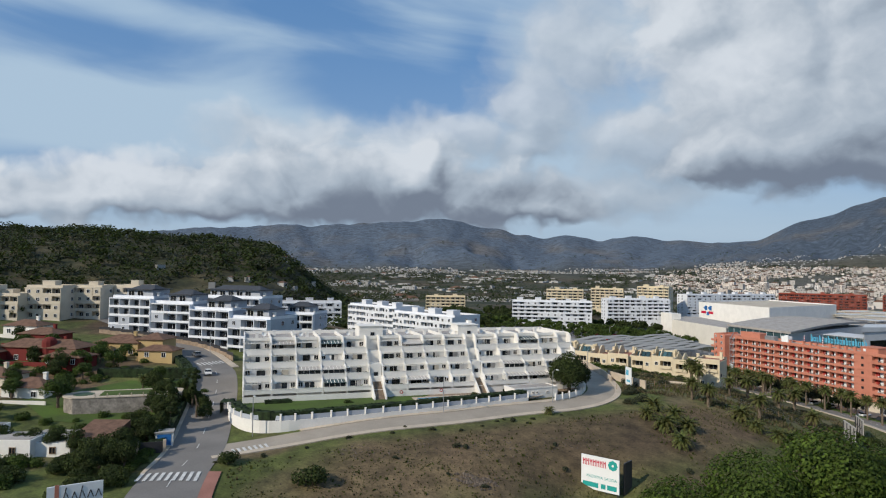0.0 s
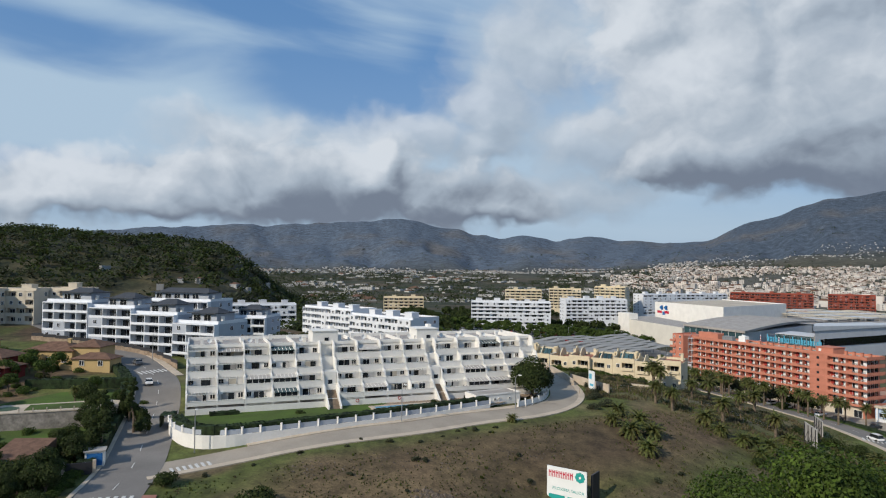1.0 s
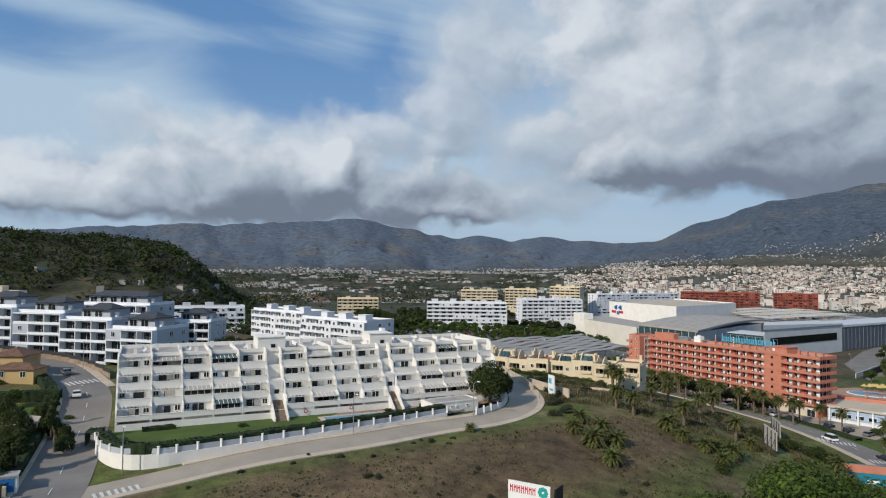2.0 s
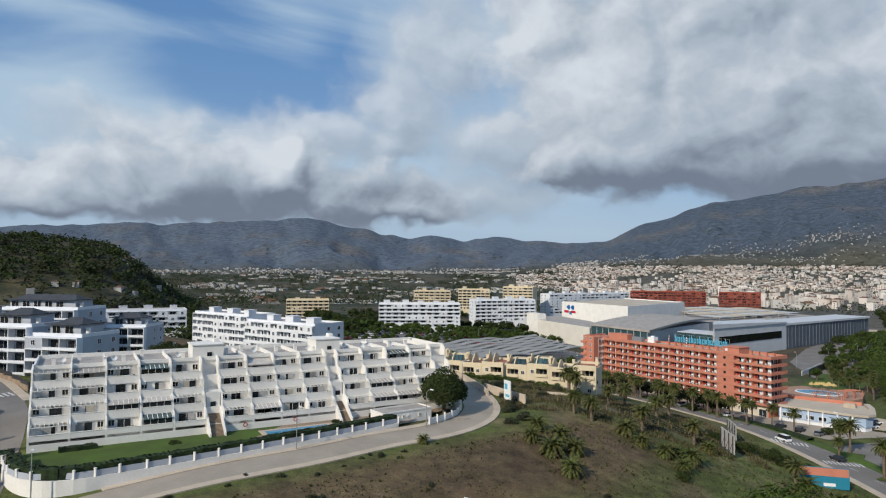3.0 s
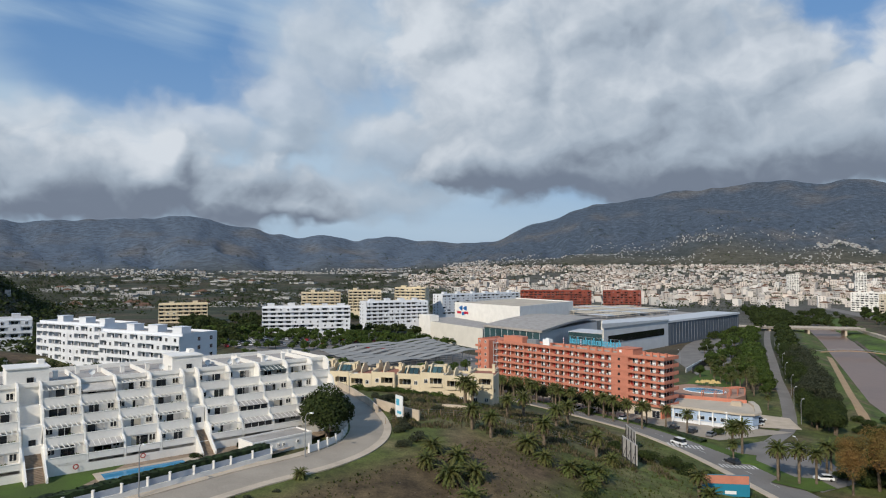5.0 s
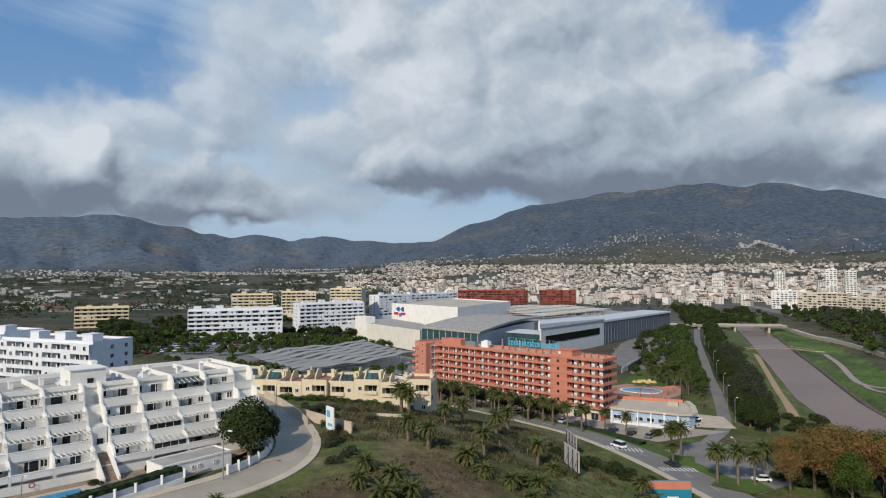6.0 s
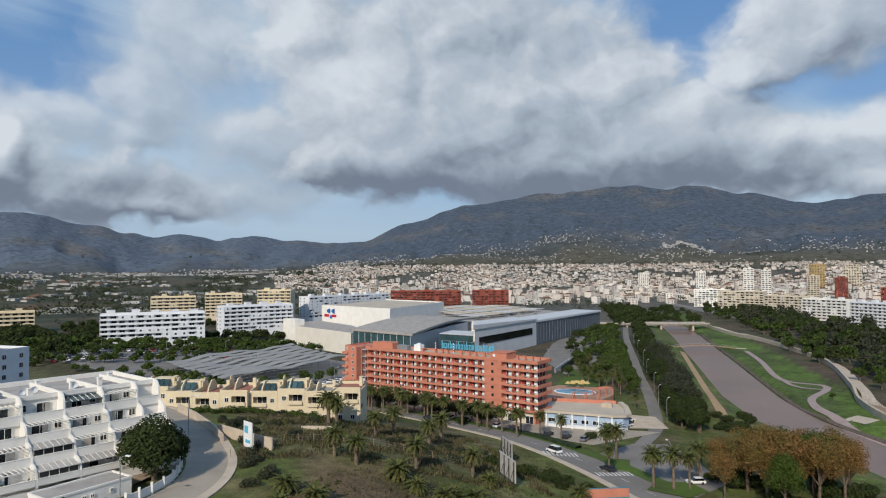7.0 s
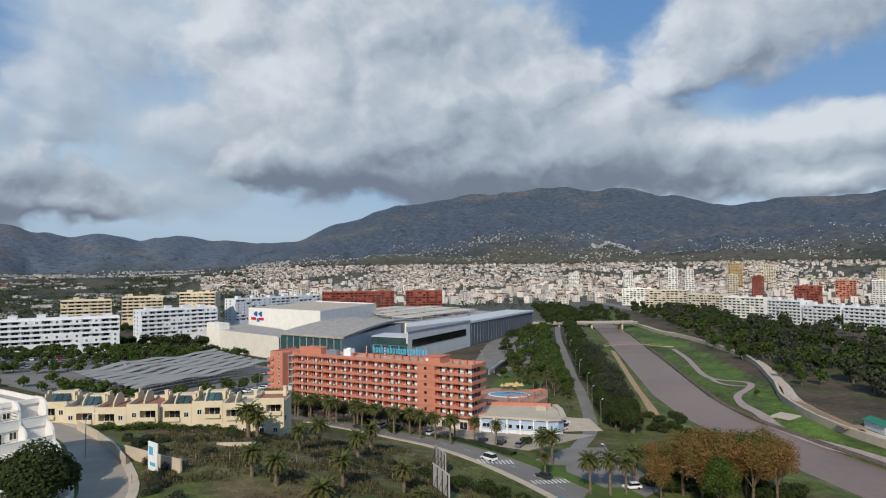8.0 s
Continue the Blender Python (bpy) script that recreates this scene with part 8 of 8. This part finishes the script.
def white_farmhouse():
    t = thing("villa", placed(-104, 55, 18, 14.6), "white rambling house with flat and tiled lean-to roofs", "house", "hillside villas")
    part("wall", Shape().box(0, 0, -3, 9, 6, 3.6), WHITE, t)
    part("wall", Shape().box(9, 1.5, -3, 15, 7.5, 2.8), WHITE, t)
    part("wall", Shape().box(15, 3, -3, 21, 10, 3.4), WHITE, t)
    part("wall", Shape().box(-7, 2, -3, 0, 9, 4.6), WHITE, t)
    part("roof", Shape().box(0.3, 0.3, 3.6, 8.7, 5.7, 3.7).box(9.2, 1.8, 2.8, 14.8, 7.3, 2.9), ROOF_FLAT, t, "flat grey roof")
    part("tiled_roof", Shape().add([(14.6, 2.5, 3.5), (21.5, 2.5, 3.5), (21.5, 10.4, 4.9), (14.6, 10.4, 4.9), (14.6, 2.5, 3.35), (21.5, 2.5, 3.35), (21.5, 10.4, 3.35), (14.6, 10.4, 3.35)],
                                   [(0, 1, 2, 3), (4, 5, 1, 0), (5, 6, 2, 1), (7, 4, 0, 3), (6, 7, 3, 2)]), ROOF_TILE, t)
    part("roof", Shape().box(-6.7, 2.3, 4.6, -0.3, 8.7, 4.7), ROOF_FLAT, t)
    part("chimney", Shape().box(-4, 6, 4.7, -2.8, 7.2, 6.4), WHITE, t)
    part("roof", Shape().box(3, 8, 1.6, 14, 15, 1.8), ROOF_FLAT, t)
    rows_of("window", window_mesh(1.1, 1.2, WOOD, GLASS), [(2, -0.06, 1.2), (6, -0.06, 1.2), (12, 1.44, 0.9), (18, 2.94, 1.4), (-4, 1.94, 1.6)], t)


white_farmhouse()


def round_pool():
    m = Matrix.Translation((-104, 90, 17.4)) @ Matrix.Rotation(radians(33), 4, "Z")
    t = thing("raised_pool", m, "raised round-ended pool terrace on a rubble stone wall", "pool")
    poly = [(-8.5, 4)] + [(-8.5 + 4.5 * math.cos(c), 0 + 4.5 * math.sin(c)) for c in (2.0, 2.6, 3.14, 3.7, 4.3)] + [(9, -4.2), (11, -2), (11, 3), (9, 4.6)]
    part("wall", Shape().prism(poly, -3.5, 2.6), RUBBLE, t, "rough stone retaining wall")
    part("terrace", Shape().prism([(x * 1.02, y * 1.03) for x, y in poly], 2.6, 2.8), PAVING, t)
    part("water", Shape().prism([(-9 + 2.2 * math.cos(c * 0.6283), 2.2 * math.sin(c * 0.6283)) for c in range(10)], 2.8, 2.85), POOL_LIME, t)
    part("lawn", Shape().prism([(-5.5, -2.6), (8, -2.6), (9.4, -1), (9.4, 2), (8, 3), (-5.5, 3)], 2.8, 2.86), LAWN, t)
    piece("lawn", patch([(-128, 84), (-112, 76), (-98, 78), (-88, 84), (-94, 100), (-104, 112), (-118, 106)], 0.1), LAWN, "green garden lawn of the villas", "lawn")
    rows = Shape().box(-0.1, -0.1, 2.8, 0.1, 0.1, 3.5).mesh("post", PAVING)
    rows_of("post", rows, [(-6 + i * 2.4, -4.1, 0) for i in range(7)], t)


round_pool()


def kiosk():
    t = thing("kiosk", placed(-80.2, 73.0, 35), "small kiosk with a blue panel", "kiosk")
    part("body", Shape().box(-1.5, -1.2, -0.5, 1.5, 1.2, 2.6), WHITE, t)
    part("panel", Shape().box(-1.2, -1.26, 0.3, 1.2, -1.21, 2.3), BLUE_SIGN, t)
    part("roof", Shape().box(-1.7, -1.4, 2.6, 1.7, 1.4, 2.8), ROOF_FLAT, t)
    t = thing("gate_wall", placed(-79, 68, 35), "dark gate between low walls", "gate")
    part("gate", Shape().box(-2, -0.1, -0.5, 2, 0.1, 2.0), DARK_METAL, t)
    part("pier", Shape().box(-2.5, -0.3, -0.5, -2, 0.3, 2.3), PAVING, t)
    part("pier", Shape().box(2, -0.3, -0.5, 2.5, 0.3, 2.3), PAVING, t)
    # retaining wall below the grey flats
    t = thing("retaining_wall", Matrix.Identity(4), "sandy retaining wall with railings below the grey flats", "wall")
    pts = curve_points([(-108.5, 136), (-118, 143), (-130, 148.5), (-146, 151.0), (-172, 151)], 4.0)
    for p, q in zip(pts, pts[1:]):
        z = ground(p.x, p.y)
        part("panel", Shape().prism([(p.x, p.y), (q.x, q.y), (q.x, q.y + 0.4), (p.x, p.y + 0.4)], z - 2, z + 1.5), STONE_PAVING, t)
        part("railing", Shape().prism([(p.x, p.y + 0.1), (q.x, q.y + 0.1), (q.x, q.y + 0.2), (p.x, p.y + 0.2)], z + 1.5, z + 2.5), DARK_METAL, t)


kiosk()


# ---- hotel annex, pool and lamps ----
def annex():
    m = Matrix.Translation((97, 222, 0)) @ Matrix.Rotation(math.atan2(-14, 17), 4, "Z")
    t = thing("hotel_annex", m, "low annex with pale blue shop front and roof terrace", "building")
    poly = [(0, 0), (22, 0), (24.8, 1.2), (26, 4.2), (23.6, 15), (21, 22), (-3, 19)]
    part("body", Shape().prism(poly, -1, 4.6), WHITE_COOL, t)
    part("roof", Shape().prism([(x * 0.97 + 0.3, y * 0.96 + 0.4) for x, y in poly], 4.6, 4.75), ROOF_SAND, t)
    part("roof_edge", Shape().prism([(0, -1.0), (22.4, -1.0), (25.8, 0.6), (27.2, 4.2), (24.8, 15.2), (22, 22.2), (20.4, 21.4), (23.2, 14.6), (25.2, 4.4), (24, 1.8), (21.8, 0.8), (0, 0.8)], 4.75, 5.5), ROOF_SAND, t, "deep sandy roof edge")
    part("front_band", Shape().prism([(0, -0.3), (22, -0.3), (25.0, 1.0), (26.3, 4.2), (26, 4.2), (24.8, 1.2), (22, 0), (0, 0)], 1.4, 4.5), SKY_PANEL, t, "pale blue front panels")
    rows_of("shop_window", window_mesh(2.4, 1.3, POSTER, GLASS), [(2.4 + 3.6 * i, -0.36, 1.8) for i in range(6)], t)
    rows_of("column", Shape().box(-0.22, -0.22, 0, 0.22, 0.22, 4.8).mesh("column", POSTER), [(0.8 + 4.2 * i, -0.8, 0) for i in range(6)], t)
    part("terrace_rail", Shape().prism([(-2.6, 18.0), (20, 20.8), (20, 21.1), (-2.6, 18.4)], 4.75, 5.9), ORANGE, t, "terracotta terrace wall")
    part("roof_box", Shape().box(16, 14, 4.75, 19.5, 16, 5.9).box(16.2, 14.2, 5.9, 19.3, 15.8, 6.15), PAVING, t)
    t = thing("hotel_pool", Matrix.Translation((127, 258, 0)) @ Matrix.Rotation(radians(-35), 4, "Z"), "rounded blue hotel pool on a terrace", "pool")
    oval = [(7.5 * math.cos(c * 0.349), 5.0 * math.sin(c * 0.349)) for c in range(18)]
    part("terrace", Shape().prism([(-13, -17), (11, -15), (15, -2), (14, 12), (-8, 14), (-16, 2)], -1, 3.2), TERRACE_TILE, t, "reddish tiled pool terrace")
    part("rim", Shape().prism([(x * 1.1, y * 1.14) for x, y in oval], 3.2, 3.35), POSTER, t)
    part("water", Shape().prism(oval, 3.35, 3.4), POOL_WATER, t)
    um = thing("parasol", Matrix.Translation((134, 268, 3.2)), "closed orange pool parasol", "parasol", "pool parasols")
    part("pole", Shape().tube((0, 0, 0), (0, 0, 2.6), 0.04, 0.04, 6), METAL, um)
    part("canopy", Shape().tube((0, 0, 1.7), (0, 0, 2.7), 1.2, 0.05, 8), YELLOW_CLOTH, um)
    dice = random.Random(6)
    for i in range(12):
        copy_thing(um, Matrix.Translation((dice.uniform(129, 138), dice.uniform(263, 270), 3.2)))
    for x, y, rz, w in ((118.5, 243.5, -39, 9), (131, 246, 20, 8)):
        p = thing("pergola", Matrix.Translation((x, y, 3.2)) @ Matrix.Rotation(radians(rz), 4, "Z"), "terracotta pergola beside the hotel pool", "pergola", "pool pergolas")
        for px in (0, w / 2, w):
            for py in (0, 3):
                part("post", Shape().box(px - 0.15, py - 0.15, 0, px + 0.15, py + 0.15, 2.7), ORANGE, p)
        for k in range(int(w / 0.8)):
            part("beam", Shape().box(k * 0.8 + 0.2, -0.4, 2.7, k * 0.8 + 0.34, 3.4, 2.86), ORANGE, p)


TERRACE_TILE = material("reddish_terrace_tile", (0.40, 0.24, 0.17), 0.9, 0.12, 0.3, 5.0, 0.15)
annex()


def street_lamp():
    t = thing("street_lamp", Matrix.Identity(4), "tall grey street lamp with a bent arm", "lamp", "street lamps")
    part("pole", Shape().tube((0, 0, -0.5), (0, 0, 7.4), 0.11, 0.07, 8), METAL, t)
    part("arm", Shape().tube((0, 0, 7.4), (0.5, 0, 8.0), 0.06, 0.05, 6).tube((0.5, 0, 8.0), (1.4, 0, 8.2), 0.05, 0.05, 6), METAL, t)
    part("head", Shape().box(1.2, -0.16, 8.1, 2.0, 0.16, 8.28), POSTER, t)
    return t


LAMP = street_lamp()
for i, (x, y, rz) in enumerate([(-67.8, 83.2, -50), (-14.0, 129.2, -40), (-36, 109.6, -50), (-8.5, 172, 0), (105.2, 166.4, 90), (138, 214, 30), (150, 236, 30), (166, 262, 30), (186, 297, 30), (206, 330, 30), (-120, 141, -30), (-160, 164, -30),
                                (141, 149, 90), (104, 196, 150), (230, 372, 30), (255, 415, 30), (160, 350, 90), (185, 368, 90), (215, 395, 90), (-70, 395, 0), (-40, 404, 0), (-10, 415, 0), (20, 428, 0), (40, 320, 0), (70, 350, 0)]):
    m = on_ground(x, y, rz)
    if i == 0:
        LAMP.matrix_basis = m
    else:
        copy_thing(LAMP, m)


# ---- cars ----
def car(name, paint, label, van=False):
    t = thing(name, Matrix.Identity(4), label, "car", "cars")
    L, W = (4.6, 1.9) if van else (4.3, 1.78)
    roof = 1.9 if van else 1.45
    b = Shape()
    side = [(-L / 2, 0.35), (L / 2, 0.35), (L / 2, 0.72), (L / 2 - 0.15, 0.82), (L / 2 - (0.7 if van else 1.1), 0.95), (-L / 2 + 0.1, 0.95), (-L / 2, 0.8)]
    n = len(side)
    b.add([(x, -W / 2, z) for x, z in side] + [(x, W / 2, z) for x, z in side], [(i, (i + 1) % n, n + (i + 1) % n, n + i) for i in range(n)] + [tuple(range(n))[::-1], tuple(range(n, 2 * n))])
    part("body", b, paint, t)
    c = Shape()
    f, r = L / 2 - (0.8 if van else 1.2), -L / 2 + (0.1 if van else 0.35)
    lo = [(r, -W / 2 + 0.04, 0.95), (f, -W / 2 + 0.04, 0.95), (f, W / 2 - 0.04, 0.95), (r, W / 2 - 0.04, 0.95)]
    hi = [(r + 0.25, -W / 2 + 0.2, roof), (f - 0.65, -W / 2 + 0.2, roof), (f - 0.65, W / 2 - 0.2, roof), (r + 0.25, W / 2 - 0.2, roof)]
    c.add(lo + hi, [(0, 1, 5, 4), (1, 2, 6, 5), (2, 3, 7, 6), (3, 0, 4, 7)])
    part("cabin_glass", c, GLASS, t)
    part("roof", Shape().add([(x, y, z) for x, y, z in hi] + [(x, y, z + 0.05) for x, y, z in hi], [(0, 1, 5, 4), (1, 2, 6, 5), (2, 3, 7, 6), (3, 0, 4, 7), (4, 5, 6, 7)]), paint, t)
    wm = Shape().tube((0, -0.1, 0), (0, 0.1, 0), 0.32, 0.32, 10).mesh("wheel", TYRE)
    rows_of("wheel", wm, [(x, y, 0.32) for x in (-L / 2 + 0.8, L / 2 - 0.8) for y in (-W / 2 + 0.08, W / 2 - 0.08)], t)
    return t


CARS = [car("car", CAR_WHITE, "white hatchback car on the asphalt"), car("car", CAR_DARK, "dark painted car on the asphalt"), car("car", CAR_GREY, "silver grey car on the asphalt"), car("car", CAR_RED, "red painted car on the asphalt"), car("van", CAR_WHITE, "white van on the asphalt", True)]
USED = set()


def park(k, x, y, rz):
    m = on_ground(x, y, rz, 0.14)
    if k in USED:
        copy_thing(CARS[k], m)
    else:
        USED.add(k)
        CARS[k].matrix_basis = m


park(0, -104.5, 119, 128), park(2, -121, 136, 140), park(4, 84.6, 190, 108), park(1, 91, 172.5, 105), park(0, 106, 158, 165), park(1, 60, 231, 125)
dice = random.Random(44)
for i in range(10):                                          # hotel forecourt
    p = Vector((62, 236)).lerp(Vector((98, 199)), i / 9)
    if i not in (3, 6):
        park(dice.choice((0, 1, 2, 1, 2)), p.x + 2.2, p.y + 2.2, 40)
for x, y, rz in ((122, 213, 10), (124, 216, 10), (126.5, 219, 10), (150, 226, 60), (147, 221, 60), (153, 232, 60), (157, 238, 60), (161, 245, 60)):
    park(dice.choice((0, 1, 4, 2)), x, y, rz)
base, ux, uy = Vector((-86, 372)), Vector((0.94, 0.33)), Vector((-0.33, 0.94))
for row in range(5):                                         # open car park
    for k in range(34):
        if dice.random() < 0.62:
            p = base + ux * (k * 3.1) + uy * (row * 9 + (k % 2) * 0.3)
            if p.x < 24 and not (p.x > -36 and p.y < 362 + (p.x + 36) * 0.95):
                park(dice.choice((0, 1, 2, 2, 0, 1, 3)), p.x, p.y, 110)
for k in range(16):
    p = Vector((14, 300)).lerp(Vector((66, 356)), k / 15)
    park(dice.choice((0, 1, 2, 0)), p.x, p.y, 130)

# crossings and lane marks
def stripes(x, y, rz, n, w, l, lift=0.2):
    s = Shape()
    for i in range(n):
        a = Matrix.Rotation(radians(rz), 2)
        q = [Vector((x, y)) + a @ Vector((dx + i * w * 2, dy)) for dx, dy in ((0, 0), (w, 0), (w, l), (0, l))]
        s.add([(p.x, p.y, ground(p.x, p.y) + lift) for p in q], [(0, 1, 2, 3)])
    piece("crossing", s, ROAD_PAINT, "white painted zebra crossing", "road marking")


stripes(-70.2, 54.0, 26, 9, 0.55, 4.0)
stripes(-64.0, 71.5, 45, 7, 0.5, 3.5)
stripes(80.5, 187, -12, 9, 0.55, 4.0)
stripes(86.0, 168, -4, 9, 0.55, 3.0)
stripes(-112, 126, 60, 7, 0.55, 3.5)
for line, off in ((HILL_ROAD[1:9], 0.0), (HOTEL_ROAD[1:8], 0.0)):
    pts = curve_points(line, 3.0)
    s = Shape()
    for i in range(0, len(pts) - 1, 3):
        p, q = pts[i], pts[i + 1]
        d = (q - p).normalized() * 0.07
        s.add([(a.x + g * d.y, a.y - g * d.x, ground(a.x, a.y) + 0.17) for a, g in ((p, 1), (q, 1), (q, -1), (p, -1))], [(0, 1, 2, 3)])
    piece("lane_marks", s, ROAD_PAINT, "broken white lane marks", "road marking")
piece("island", ribbon([(94.5, 172), (96.5, 177), (99, 181)], -3.2, 3.2, 0.35, 1.5, 3, 0.5), LAWN, "kerbed green traffic island", "island")
piece("island", patch([(92, 157), (98, 150), (105, 152), (105, 159), (98, 162)], 0.3), LAWN, "round green traffic island with palms", "island")
